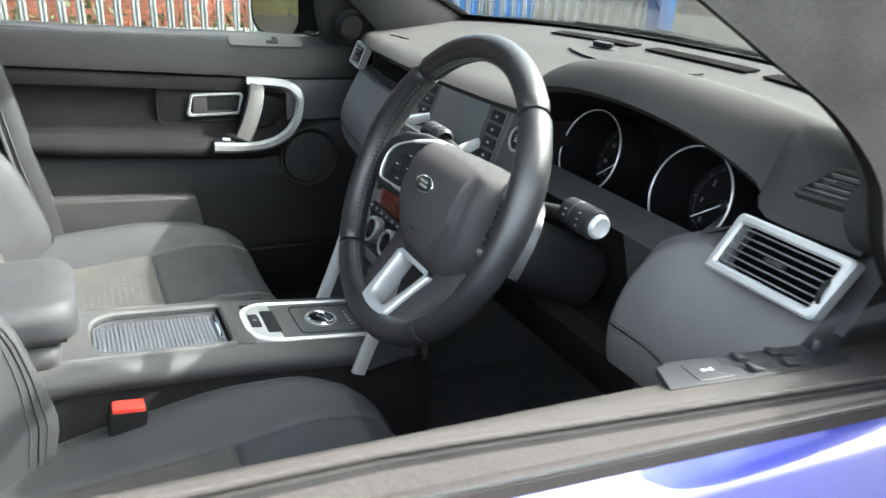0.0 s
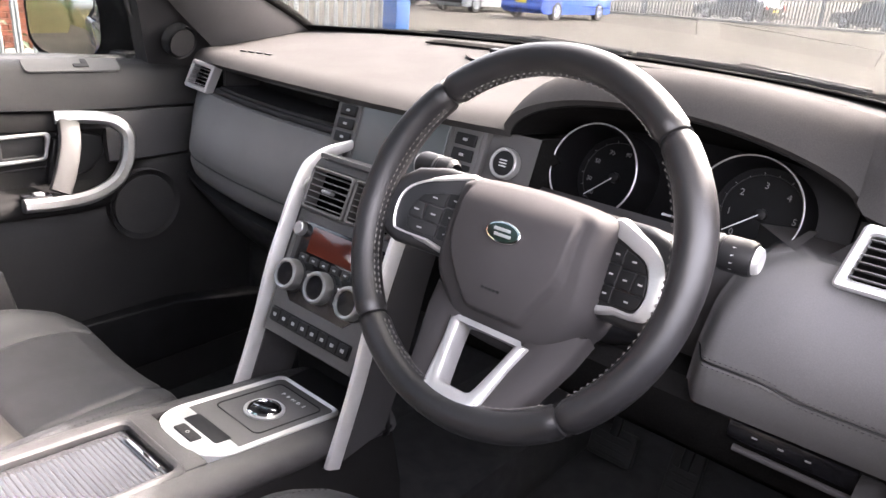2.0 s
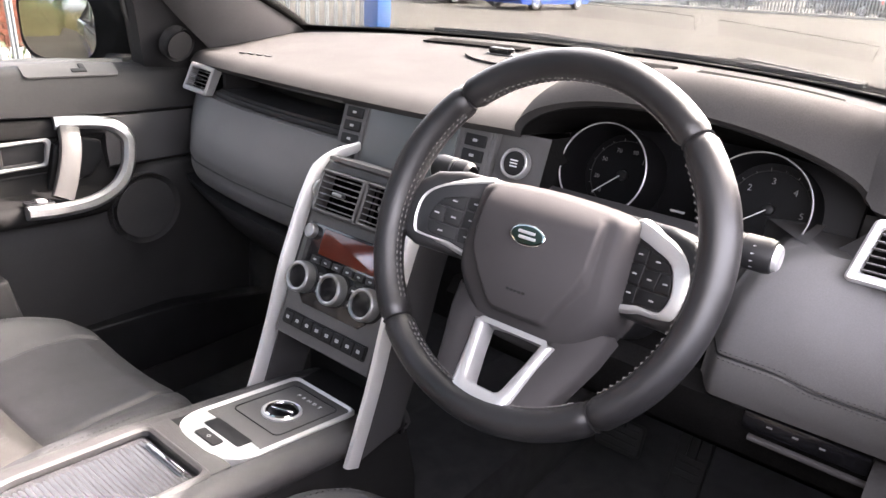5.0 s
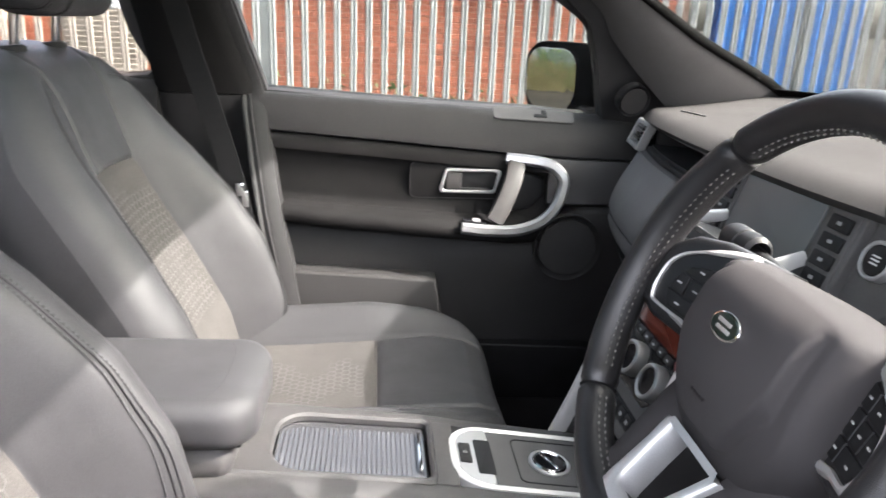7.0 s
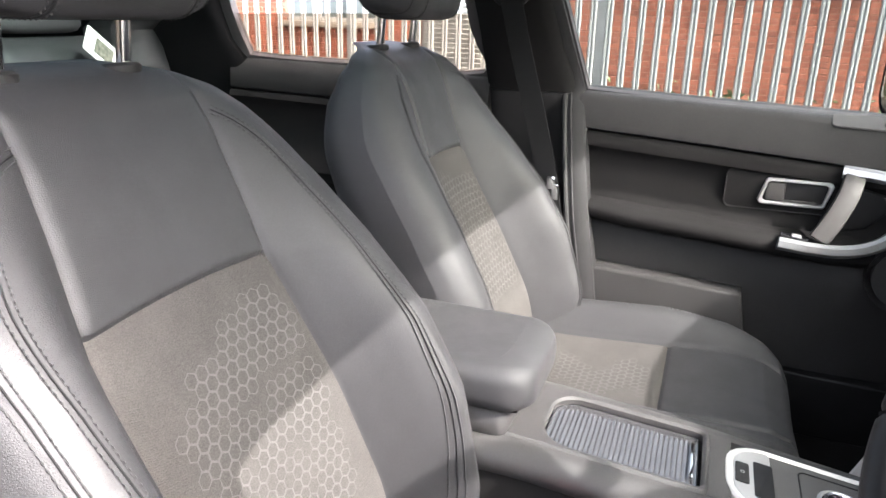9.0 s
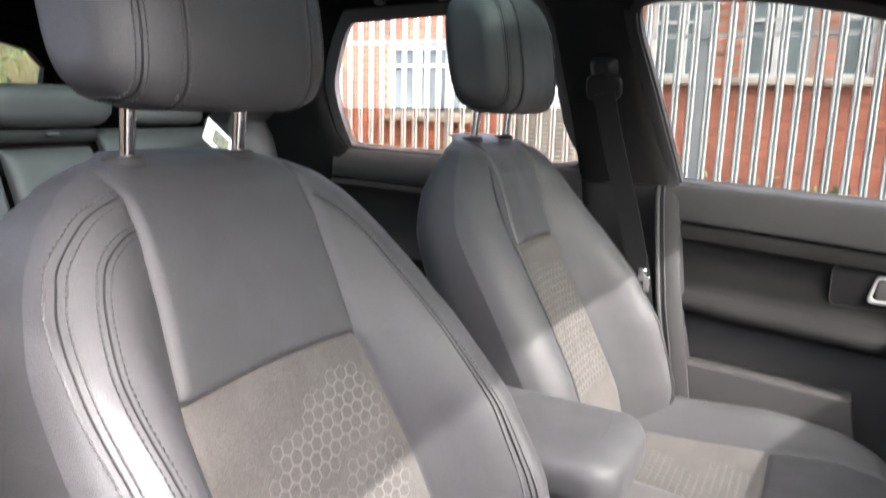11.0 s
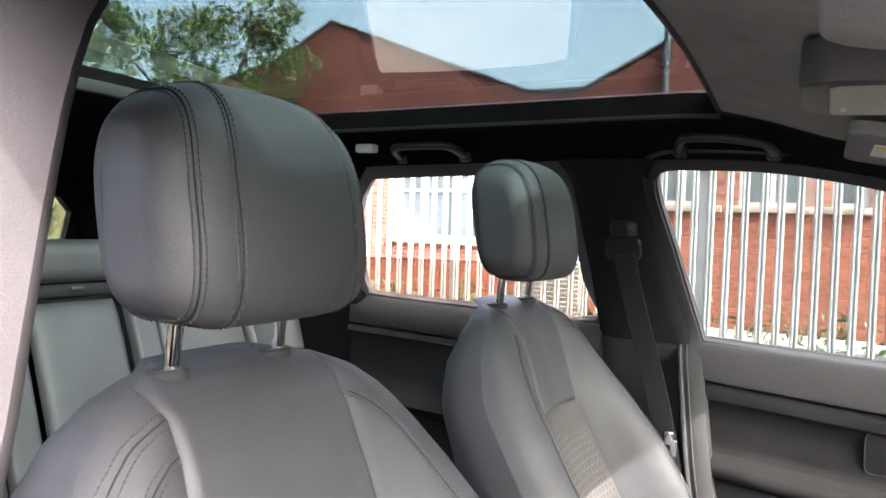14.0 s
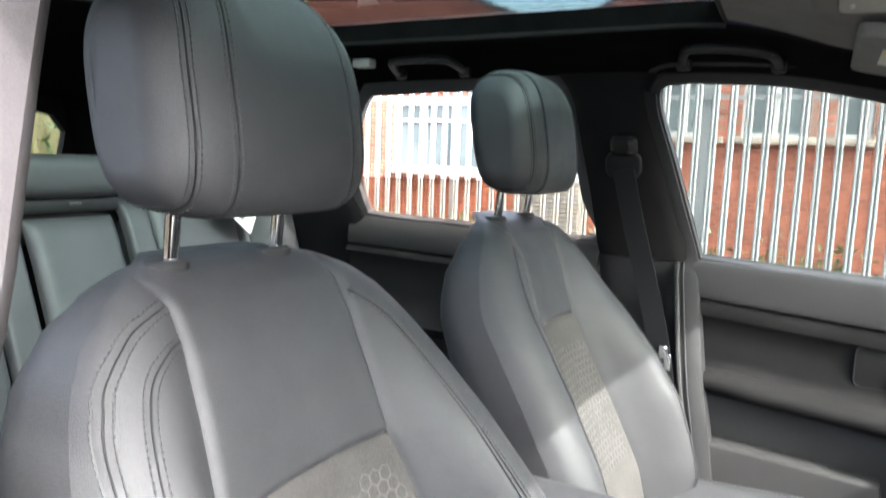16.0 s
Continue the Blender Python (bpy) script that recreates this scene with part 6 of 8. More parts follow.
def con_w(y):
    return table(y, [-0.80, -0.45, -0.2, 0.05, 0.12], [0.112, 0.108, 0.106, 0.104, 0.10])


def con_side(y, side):
    z, w = con_z(y), con_w(y)
    return [(side * 0.070, y, z), (side * (w - 0.024), y, z), (side * (w - 0.010), y, z - 0.0040), (side * (w - 0.001), y, z - 0.014), (side * (w + 0.003), y, z - 0.026), (side * (w - 0.004), y, z - 0.040), (side * (w + 0.018), y, z - 0.12), (side * (w + 0.025), y, 0.42), (side * 0.07, y, 0.42)]


ysc = list(np.linspace(-0.80, 0.12, 30))
for side in (-1, 1):
    part("side_moulding", loft([con_side(y, side)[:6] + [(side * 0.07, y, con_z(y) - 0.040)] for y in ysc]), SOFT, con, angle=50)
    part("side_panel", loft([[(side * 0.07, y, con_z(y) - 0.041)] + [(x - side * 0.002, b, c - 0.001) for x, b, c in con_side(y, side)[5:8]] + [(side * 0.07, y, 0.42)] for y in ysc]), INSERT, con, "black lower side panel", angle=50)
part("rear_deck", rbox(0, -0.625, 0.79, 0.145, 0.36, 0.036, 0.004), HARD, con)
part("cross_bar", rbox(0, -0.196, 0.775, 0.145, 0.034, 0.022, 0.004, 2, Euler((radians(-7), 0, 0)).to_matrix().to_4x4()), SOFT, con)
part("front_bar", rbox(0, 0.075, 0.735, 0.145, 0.09, 0.02, 0.004), BLACK, con)
# ribbed sliding tray cover
tray = thing("console_tray", (0, -0.32, 0.76), "console tray with a ribbed glossy roller cover", "tray")
slope = math.atan2(0.02, 0.21)
mt_ = basis((0.0, -0.316, 0.7965), (1, 0, 0), (0, 1, -0.085))
part("tray_frame", ring_plate(rounded(0.150, -0.165, 0.111, 0.010, 0.012), rounded(0.128, -0.101, 0.102, 0.042, 0.010), -0.0075, 0.003, 0.0035, mt_), SOFT, tray)
part("tray_well", slab(rrect(0.140, 0.214, 0.01), -0.05, -0.028, 0.002, mt_), BLACK, tray)
nslat = 30
for k in range(nslat):
    y = -0.096 + 0.1915 * k / (nslat - 1)
    part("slat", moved(sweep([(-0.0625, y, -0.010), (0.0625, y, -0.010)], [(-0.00328, -0.002), (0.00328, -0.002), (0.0032, 0.0008), (0.0014, 0.0016), (-0.0014, 0.0016), (-0.0032, 0.0008)], up=(0, 0, 1)), mt_), RIBBED, tray)
part("pull_bar", rbox(0, 0, 0, 0.085, 0.006, 0.006, 0.0025, 2, mt_ @ Matrix.Translation((0.0, 0.090, -0.005))), CHROME, tray, "bright metal pull bar")
# gear selector plate
sel = thing("gear_selector", (0, -0.07, 0.76), "rotary gear selector plate with silver surround", "gear selector")
ms2 = basis((0.002, -0.073, 0.7665), (1, 0, 0), (0, 1, -0.13))
part("surround", ring_plate(rounded(0.140, -0.116, 0.111, 0.050, 0.014), rounded(0.124, -0.104, 0.104, 0.042, 0.010), -0.010, 0.0050, 0.0030, ms2), FINSILVER, sel, "satin silver surround")
part("plate", slab(rounded(0.126, -0.105, 0.105, 0.042, 0.010), -0.010, 0.0015, 0.0006, ms2), STACKGREY, sel)
part("silver_end", slab(rounded(0.1245, -0.1045, -0.058, 0.040, 0.004), 0.0, 0.0042, 0.002, ms2), SATIN, sel)
part("slot", slab(rrect(0.078, 0.024, 0.004), 0.0, 0.0046, 0.0004, ms2 @ Matrix.Translation((0.004, -0.068, 0))), BLACK, sel)
bb = part("park_brake_switch", slab(rrect(0.044, 0.017, 0.003), 0.003, 0.0062, 0.0012, ms2 @ Matrix.Translation((0.0, -0.094, 0))), HARD, sel)
part("brake_symbol", lathe([(0.0028, 0.0062), (0.0028, 0.0065), (0.0018, 0.0065), (0.0018, 0.0062)], 16, ms2 @ Matrix.Translation((0.0, -0.094, 0))), GREYMARK, bb)
part("inner_ridge", ring_plate(rrect(0.100, 0.116, 0.010), rrect(0.096, 0.112, 0.009), 0.001, 0.0028, 0.0006, ms2 @ Matrix.Translation((0, 0.034, 0))), HARD, sel)
part("knob_collar", lathe([(0.029, 0.001), (0.029, 0.004), (0.0265, 0.006), (0.0245, 0.005)], 40, ms2 @ Matrix.Translation((0.002, 0.024, 0))), SATIN, sel)
kn = part("knob", lathe([(0.0245, 0.001), (0.0245, 0.005), (0.0225, 0.0068), (0.020, 0.0064), (0.0195, 0.0055)], 40, ms2 @ Matrix.Translation((0.002, 0.024, 0))), CHROME, sel, "polished rotary knob")
part("knob_top", lathe([(0.0195, 0.003), (0.0195, 0.0052), (0.001, 0.0056)], 36, ms2 @ Matrix.Translation((0.002, 0.024, 0))), GLOSS, kn)
part("knob_grip", rbox(0, 0, 0, 0.036, 0.0045, 0.002, 0.0008, 1, ms2 @ Matrix.Translation((0.002, 0.024, 0.0062)) @ Euler((0, 0, radians(25))).to_matrix().to_4x4()), CHROME, kn)
for k, ch in enumerate("PRNDS"):
    words(ch, 0.0085, MARK, sel, ms2 @ Matrix.Translation((-0.020 + 0.0115 * k, 0.074, 0.0022)), "gear_letter")
# armrest
arm = thing("armrest", (0, -0.62, 0.82), "padded black leather armrest lid on the console", "armrest")
secs = []
for t in [0.0, 0.002, 0.006, 0.013, 0.024, 0.040, 0.060, 0.085, 0.115] + list(np.linspace(0.16, 1, 12)):
    e = max(0.0, 1 - t / 0.115)
    c = 1 - math.sqrt(max(0.0, 1 - e * e))
    w, h = 0.198 - 0.080 * c, 0.066 - 0.030 * c
    secs.append([(x, lerp(-0.426, -0.80, t), 0.8775 + 0.004 * t - 0.004 * c + z) for x, z in rrect(w, h, min(0.024, 0.45 * h), 6)])
part("lid", loft(secs), LEATHER, arm, angle=50)
part("hinge_gap", rbox(0, -0.61, 0.846, 0.150, 0.33, 0.008, 0.002), BLACK, arm)
part("bin", rbox(0, -0.63, 0.822, 0.172, 0.35, 0.05, 0.022, 4), SOFT, arm)
part("latch", rbox(0.0, -0.4375, 0.854, 0.03, 0.008, 0.010, 0.002), BLACK, arm)
part("lid_stitching", stitches([((x, -0.468 - 0.02 * (abs(x) / 0.08) ** 4, 0.9108), (0, 0, 1)) for x in np.linspace(-0.07, 0.07, 30)], None, 0.005, 0.003, 0.0009), THREAD, arm, kind="stuff")


# seat belt buckles
def buckle(x, y, z):
    b = thing("belt_buckle", (x, -0.42, 0.62), "black seat belt buckle with a red release button", "belt buckle", "belt buckles")
    m = Matrix.Translation((x, y, z)) @ Euler((radians(-8), 0, 0)).to_matrix().to_4x4()
    part("body", rbox(0, 0, 0, 0.030, 0.052, 0.085, 0.006, 2, m), BLACK, b)
    part("release_button", rbox(0, 0, 0, 0.026, 0.044, 0.009, 0.003, 2, m @ Matrix.Translation((0, 0, 0.043))), RED, b, "red release button")
    part("stalk", sweep([m @ Vector((0, 0, -0.03)), m @ Vector((0, -0.01, -0.10)), m @ Vector((0, -0.02, -0.2))], rrect(0.02, 0.034, 0.004, 2)), BLACK, b)


buckle(0.145, -0.386, 0.718)
buckle(-0.145, -0.43, 0.68)
# ---------------------------------------------------------------- front seats
OUTER = [1]  # which side of the seat is the door's


def back_c(z):
    """Front face of the backrest's middle, at a height; the passenger's leans further back."""
    y = table(z, [0.66, 0.78, 0.92, 1.083, 1.16, 1.21, 1.245, 1.268, 1.276], [-0.548, -0.566, -0.612, -0.678, -0.712, -0.738, -0.763, -0.795, -0.83])
    return y if OUTER[0] > 0 else y - 0.030 * step(0.66, 1.05, z) * (1 - 0.7 * step(1.10, 1.27, z))


def back_w(z):
    return table(z, [0.66, 0.75, 0.90, 1.00, 1.08, 1.14, 1.19, 1.225, 1.25, 1.266, 1.276], [0.235, 0.252, 0.262, 0.258, 0.248, 0.236, 0.215, 0.190, 0.158, 0.120, 0.07])


def back_inner(z, s=0):
    if OUTER[0] < 0:
        return table(z, [0.66, 0.80, 0.95, 1.083, 1.18, 1.276], [0.150, 0.140, 0.116, 0.088, 0.090, 0.100])
    if s > 0:
        return table(z, [0.66, 0.80, 0.95, 1.083, 1.18, 1.24, 1.276], [0.165, 0.162, 0.152, 0.137, 0.122, 0.112, 0.116])
    return table(z, [0.66, 0.80, 0.95, 1.083, 1.18, 1.276], [0.165, 0.158, 0.135, 0.104, 0.106, 0.118])


def back_bolster(z):
    return table(z, [0.66, 0.76, 0.90, 1.0, 1.083, 1.16, 1.22, 1.26], [0.060, 0.098, 0.112, 0.100, 0.066, 0.030, 0.010, 0.0])


def back_front(x, z, groove=True):
    w, ci = back_w(z), min(back_inner(z, x), back_w(z) * 0.98)
    a = abs(x)
    y = back_c(z) - 0.012 * (1 - min(1, a / max(ci, 1e-3)) ** 2) + 0.0
    y += back_bolster(z) * (0.55 if OUTER[0] < 0 and x > 0 else 1.0) * step(ci * 0.98, ci + 0.72 * max(0.02, (w - ci)) * 0.75, a)
    e = max(0.0, (a - (w - 0.055)) / 0.055)
    y -= table(z, [0.66, 1.12, 1.20, 1.25, 1.276], [0.060, 0.060, 0.042, 0.022, 0.012]) * (1 - math.sqrt(max(0.0, 1 - min(1, e) ** 2)))
    if groove:
        y -= 0.008 * math.exp(-((a - ci) / 0.0045) ** 2)
        if a < ci:
            y -= 0.007 * math.exp(-((z - 1.083) / 0.0045) ** 2)
            y += 0.006 * math.sin(math.pi * min(1, max(0, (z - 1.083) / 0.16))) * (1 - (a / ci) ** 2)
    return y


HEX_ROWS = [((0.35, 0.75),), ((0.0, 0.95),), ((-0.1, 0.8),), ((-0.5, 0.9),), ((-0.45, 0.85),), ((-0.6, 0.8),), ((-0.75, 0.15),), ((-0.7, -0.1), (0.2, 0.9))]


def hexagon(place, x0, y0, r):
    """The outline of one printed hexagon on a surface."""
    o = [place(x0 + r * q * math.sin(radians(60 * k)), y0 + r * q * math.cos(radians(60 * k))) for q in (1.0, 0.86) for k in range(6)]
    return o, [[k, (k + 1) % 6, 6 + (k + 1) % 6, 6 + k] for k in range(6)]


def seat(cx, out):
    """A front seat on the line x = cx; out: +1 where the door is on its right."""
    OUTER[0] = out
    s = thing("driver_seat" if out > 0 else "passenger_seat", (cx, -0.45, 0.4), "black leather front seat with hexagon-patterned fabric centre", "car seat", "front seats")
    zs_ = sorted(set([round(v, 4) for v in np.linspace(0.66, 1.20, 30)] + [round(v, 4) for v in np.linspace(1.20, 1.276, 16)] + [1.0715, 1.076, 1.0795, 1.083, 1.0865, 1.09, 1.0945]))

    def strip(z, a, b, n):
        return [(cx + x, back_front(x, z), z) for x in [lerp(a, b, k / n) for k in range(n + 1)]]

    def near(ci):
        return [0.0, 0.3, 0.6, 0.8, 0.9, 0.95, 0.975, 0.99, 1.0]
    # middle: leather above, fabric below
    mid = lambda z: [(cx + sgn * f * min(back_inner(z, sgn), back_w(z) * 0.98), back_front(sgn * f * min(back_inner(z, sgn), back_w(z) * 0.98), z), z) for sgn, f in [(-1, f) for f in reversed(near(0))] + [(1, f) for f in near(0)[1:]]]
    part("upper_panel", loft([mid(z) for z in zs_ if z >= 1.083 - 1e-6], False, False), LEATHER, s, "smooth black leather upper panel", angle=60)
    part("fabric_panel", loft([mid(z) for z in zs_ if z <= 1.083 + 1e-6], False, False), FABRIC, s, "grey woven fabric centre", angle=60)
    fs = [0, 0.01, 0.025, 0.05, 0.1, 0.2, 0.3, 0.4, 0.5, 0.6, 0.7, 0.8, 0.87, 0.93, 0.97, 1.0]
    for sgn in (-1, 1):
        def bol(z):
            w, ci = back_w(z), min(back_inner(z, sgn), back_w(z) * 0.98)
            return [(cx + sgn * lerp(ci, w, f), back_front(sgn * lerp(ci, w, f), z), z) for f in fs]
        part("side_bolster", loft([bol(z) for z in zs_], False, False), LEATHER, s, "padded leather side bolster", angle=60)
        # twin stitched seams down the bolster, running out into the panel seam at the top
        def seam(course, mat=THREAD):
            mid_line = []
            for off in (-0.0042, 0.0, 0.0042):
                line = []
                fine = smooth_line([(x, 0, z) for x, z in course], 14)
                for k, p in enumerate(fine):
                    q0, q1 = fine[max(0, k - 1)], fine[min(len(fine) - 1, k + 1)]
                    d = (q1 - q0).normalized()
                    z = min(1.270, p.z + off * -d.x)
                    w = back_w(z)
                    x = min(w * 0.985, p.x + off * d.z)
                    e = 0.001
                    y = back_front(sgn * x, z)
                    gx = (back_front(sgn * (x + e), z) - y) / e * sgn if x + e < w else -1.5 * sgn
                    gz = (back_front(sgn * x, z + e) - y) / e
                    n = Vector((-gx, 1, -gz)).normalized()
                    line.append((Vector((cx + sgn * x, y, z)), n))
                if off:
                    part("seam_fold", sweep([p - n * 0.0008 for p, n in line], circle(0.0013, 6)), LEATHER, s, kind="stuff")
                    line = [(p + n * 0.0008, n) for p, n in line]
                    part("bolster_stitching", stitches(line, None, 0.0044, 0.0016, 0.0010, lift=0.0003), mat, s, kind="stuff")
                else:
                    part("seam_cord", sweep([p + n * 0.0001 for p, n in line], circle(0.0010, 6)), BLACK, s, kind="stuff")
        if sgn == out:
            seam([(0.222, 0.72), (0.232, 0.85), (0.236, 0.98), (0.232, 1.08), (0.226, 1.131), (0.219, 1.158), (0.209, 1.183), (0.193, 1.207), (0.165, 1.230), (0.138, 1.242), (0.113, 1.248)])
            seam([(0.198, 0.72), (0.203, 0.85), (0.208, 0.98), (0.209, 1.08), (0.205, 1.129), (0.195, 1.158), (0.180, 1.188), (0.163, 1.207), (0.140, 1.217), (0.117, 1.221)])
        else:
            seam([(0.190, 0.72), (0.195, 0.85), (0.189, 0.98), (0.177, 1.08), (0.168, 1.134), (0.153, 1.187), (0.136, 1.213), (0.117, 1.228)])

    def shell(z):
        w = back_w(z)
        yf = back_front(w, z)
        th = table(z, [0.66, 0.9, 1.0, 1.1, 1.18, 1.23, 1.255, 1.268, 1.276], [0.18, 0.200, 0.205, 0.198, 0.165, 0.118, 0.082, 0.054, 0.016])
        yb = min(back_c(z) - th * (1.0 if out > 0 else 0.80), yf - 0.02)
        pts = []
        for k in range(17):
            a = math.pi * k / 16
            c, sn = math.cos(a), math.sin(a)
            pts.append((cx + w * (abs(c) ** 0.45) * (1 if c >= 0 else -1), lerp(yf, yb, sn ** 0.6), z))
        return pts
    part("back_shell", loft([shell(z) for z in zs_], False, False), LEATHER, s, "black leather seat back", angle=60)
    topz = zs_[-1]
    cap = [(cx + x, back_front(x, topz), topz) for x in np.linspace(back_w(topz), -back_w(topz), 9)] + shell(topz)[::-1][1:-1]
    part("top_cap", (cap, [list(range(len(cap)))]), LEATHER, s)
    # hexagons printed on the fabric
    rnd = random.Random(5)
    ribs = []
    hr = 0.0088
    for row in range(0, 20):
        z0 = 1.052 - row * hr * 1.5 * 0.93
        for colm in range(-7, 8):
            x0 = (colm + 0.5 * (row % 2)) * hr * math.sqrt(3)
            if abs(x0) > back_inner(z0) - 0.018:
                continue
            sx = -out * x0 / back_inner(z0)
            spans = ((-0.95, 0.95),) if out < 0 and row > 1 else HEX_ROWS[row] if row < len(HEX_ROWS) else ((-0.62, 0.95),)
            if not any(a < sx < b for a, b in spans) or (row > 6 and rnd.random() < 0.12):
                continue
            q = [(x0 + hr * math.sin(radians(60 * k)), z0 + hr * 0.93 * math.cos(radians(60 * k))) for k in range(6)]
            q2 = [(x0 + hr * 0.86 * math.sin(radians(60 * k)), z0 + hr * 0.86 * 0.93 * math.cos(radians(60 * k))) for k in range(6)]
            o = [(cx + x, back_front(x, z) + 0.0012, z) for x, z in q]
            i2 = [(cx + x, back_front(x, z) + 0.0012, z) for x, z in q2]
            ribs.append((o + i2, [[k, (k + 1) % 6, 6 + (k + 1) % 6, 6 + k] for k in range(6)]))
    part("hexagon_print", join(*ribs), HEXPRINT, s, "pale printed hexagons", kind="stuff", smooth=False)
    # cushion; the driver's is drawn forward
    ext = 0.052 if out > 0 else 0.0

    def drawn(g):
        return [(p[0], p[1] + ext * (p[1] + 0.66) / 0.608, p[2] + 0.1 * ext) for p in g[0]], g[1]

    def cz(y):
        return table(y, [-0.66, -0.58, -0.45, -0.30, -0.18, -0.11, -0.075, -0.058, -0.052], [0.690, 0.694, 0.700, 0.712, 0.722, 0.716, 0.700, 0.672, 0.60])

    def cw(y):
        return table(y, [-0.66, -0.45, -0.25, -0.14, -0.09, -0.065, -0.052], [0.245, 0.268, 0.268, 0.252, 0.226, 0.195, 0.165])

    def cin(y):
        return table(y, [-0.66, -0.283, -0.16, -0.08, -0.052], [0.150, 0.138, 0.140, 0.125, 0.11])

    def ctop(x, y):
        a, w, ci = abs(x), cw(y), cin(y)
        z = cz(y) - 0.010 * (1 - min(1, a / ci) ** 2)
        z += table(y, [-0.66, -0.5, -0.3, -0.17, -0.08, -0.052], [0.0, 0.014, 0.034, 0.026, 0.006, 0.0] if out > 0 else [0.03, 0.052, 0.048, 0.026, 0.006, 0.0]) * step(ci, ci + 0.6 * (w - ci), a)
        e = max(0.0, (a - (w - 0.06)) / 0.06)
        z -= 0.055 * (1 - math.sqrt(max(0, 1 - min(1, e) ** 2)))
        z -= 0.007 * math.exp(-((a - ci) / 0.0045) ** 2)
        if a < ci:
            z -= 0.006 * math.exp(-((y + 0.283) / 0.0045) ** 2)
        return z
    ycs = sorted(set([round(v, 4) for v in np.linspace(-0.66, -0.12, 24)] + [round(v, 4) for v in np.linspace(-0.12, -0.052, 14)] + [-0.292, -0.287, -0.283, -0.279, -0.274]))
    nearf = [0.0, 0.3, 0.6, 0.8, 0.9, 0.95, 0.975, 0.99, 1.0]
    midc = lambda y: [(cx + x, y, ctop(x, y)) for x in [-f * cin(y) for f in reversed(nearf)] + [f * cin(y) for f in nearf[1:]]]
    part("cushion_front", drawn(loft([midc(y) for y in ycs if y >= -0.2831], False, False)), LEATHER, s, "smooth leather cushion front", angle=60)
    part("cushion_fabric", drawn(loft([midc(y) for y in ycs if y <= -0.2829], False, False)), FABRIC, s, "grey woven fabric centre", angle=60)
    for sgn in (-1, 1):
        part("cushion_bolster", drawn(loft([[(cx + sgn * lerp(cin(y), cw(y), f), y, ctop(sgn * lerp(cin(y), cw(y), f), y)) for f in fs] for y in ycs], False, False)), LEATHER, s, "padded leather cushion bolster", angle=60)
        part("cushion_side", drawn(sheet(lambda u, v: (cx + sgn * (cw(v) - 0.012 * u), v, lerp(ctop(cw(v), v), 0.56, u)), [0, 0.15, 0.4, 1], ycs)), LEATHER, s, angle=60)
        line = []
        for y in np.linspace(-0.60, -0.10, 80):
            x = lerp(cin(y), cw(y), 0.62)
            line.append(((cx + sgn * x, y, ctop(sgn * x, y)), (0, 0, 1)))
        part("cushion_stitching", drawn(stitches(line, None, 0.0055, 0.003, 0.0010)), THREAD, s, kind="stuff")
    part("cushion_nose", drawn(sheet(lambda u, v: (cx + v * (1 - 0.02 * u), -0.052 - 0.03 * u * u, lerp(ctop(v, -0.052), 0.50, u)), [0, 0.2, 0.5, 1], list(np.linspace(-0.165, 0.165, 13)))), LEATHER, s, angle=60)
    part("cushion_print", drawn(join(*[hexagon(lambda x, y: (cx + x, y, ctop(x, y) + 0.0012), (c + 0.5 * (r % 2)) * hr * math.sqrt(3), -0.315 - r * hr * 1.5, hr) for r in range(13) for c in range(-6, 7) if -0.4 < ((c + 2.2 * math.sin(r * 0.7)) / 6) * out * -1 < 0.85])), HEXPRINT, s, "pale printed hexagons", kind="stuff", smooth=False)
    part("base", rbox(cx, -0.36, 0.49, 0.40, 0.54, 0.16, 0.02), BLACK, s, "black seat base")
    part("side_cover", rbox(cx + out * 0.235, -0.45, 0.54, 0.05, 0.44, 0.13, 0.02), HARD, s)
    for yy in (-0.26, -0.62):
        part("rail_mount", rbox(cx, yy, 0.385, 0.44, 0.05, 0.06, 0.005), BLACK, s)
    # head restraint
    hx, hy = cx, -0.792
    W = 0.138

    def head_pt(x, a):
        """A point of the cover: x across, a the angle round it (0 at the front, 90 up)."""
        k = min(1.0, abs(x) / W)
        d = 0.34 + 0.66 * (1 - k ** 4.2) ** 0.5
        up_h = 0.112 * (0.55 + 0.45 * (1 - k ** 3.6) ** 0.5)
        dn_h = 0.108 * (0.62 + 0.38 * (1 - k ** 4.6) ** 0.5)
        c, sn = math.cos(a), math.sin(a)
        ey, ez = (0.50, 0.52) if sn <= 0 else (0.50 + 0.24 * sn, 0.62)
        yy = 0.062 * d * math.copysign(abs(c) ** ey, c)
        zz = (up_h if sn > 0 else dn_h) * math.copysign(abs(sn) ** ez, sn)
        h = max(0.0, zz) / 0.112
        yy += -0.17 * zz - 0.55 * x * x + 0.008 * (1 - min(1, abs(zz) / 0.11) ** 2) * (c > 0)
        x = x * (1.0 - 0.20 * h ** 2.0 - 0.02 * (max(0.0, -zz) / 0.108) ** 3)
        return Vector((hx + x, hy + yy, 1.424 + zz))
    angs = [2 * math.pi * k / 44 for k in range(44)]
    xs_h = [W * math.sin(math.pi / 2 * t) for t in np.linspace(-1, 1, 41)]
    hr_ = part("head_restraint", loft([[head_pt(x, a) for a in angs] for x in xs_h]), LEATHER, s, "black leather head restraint", angle=60)
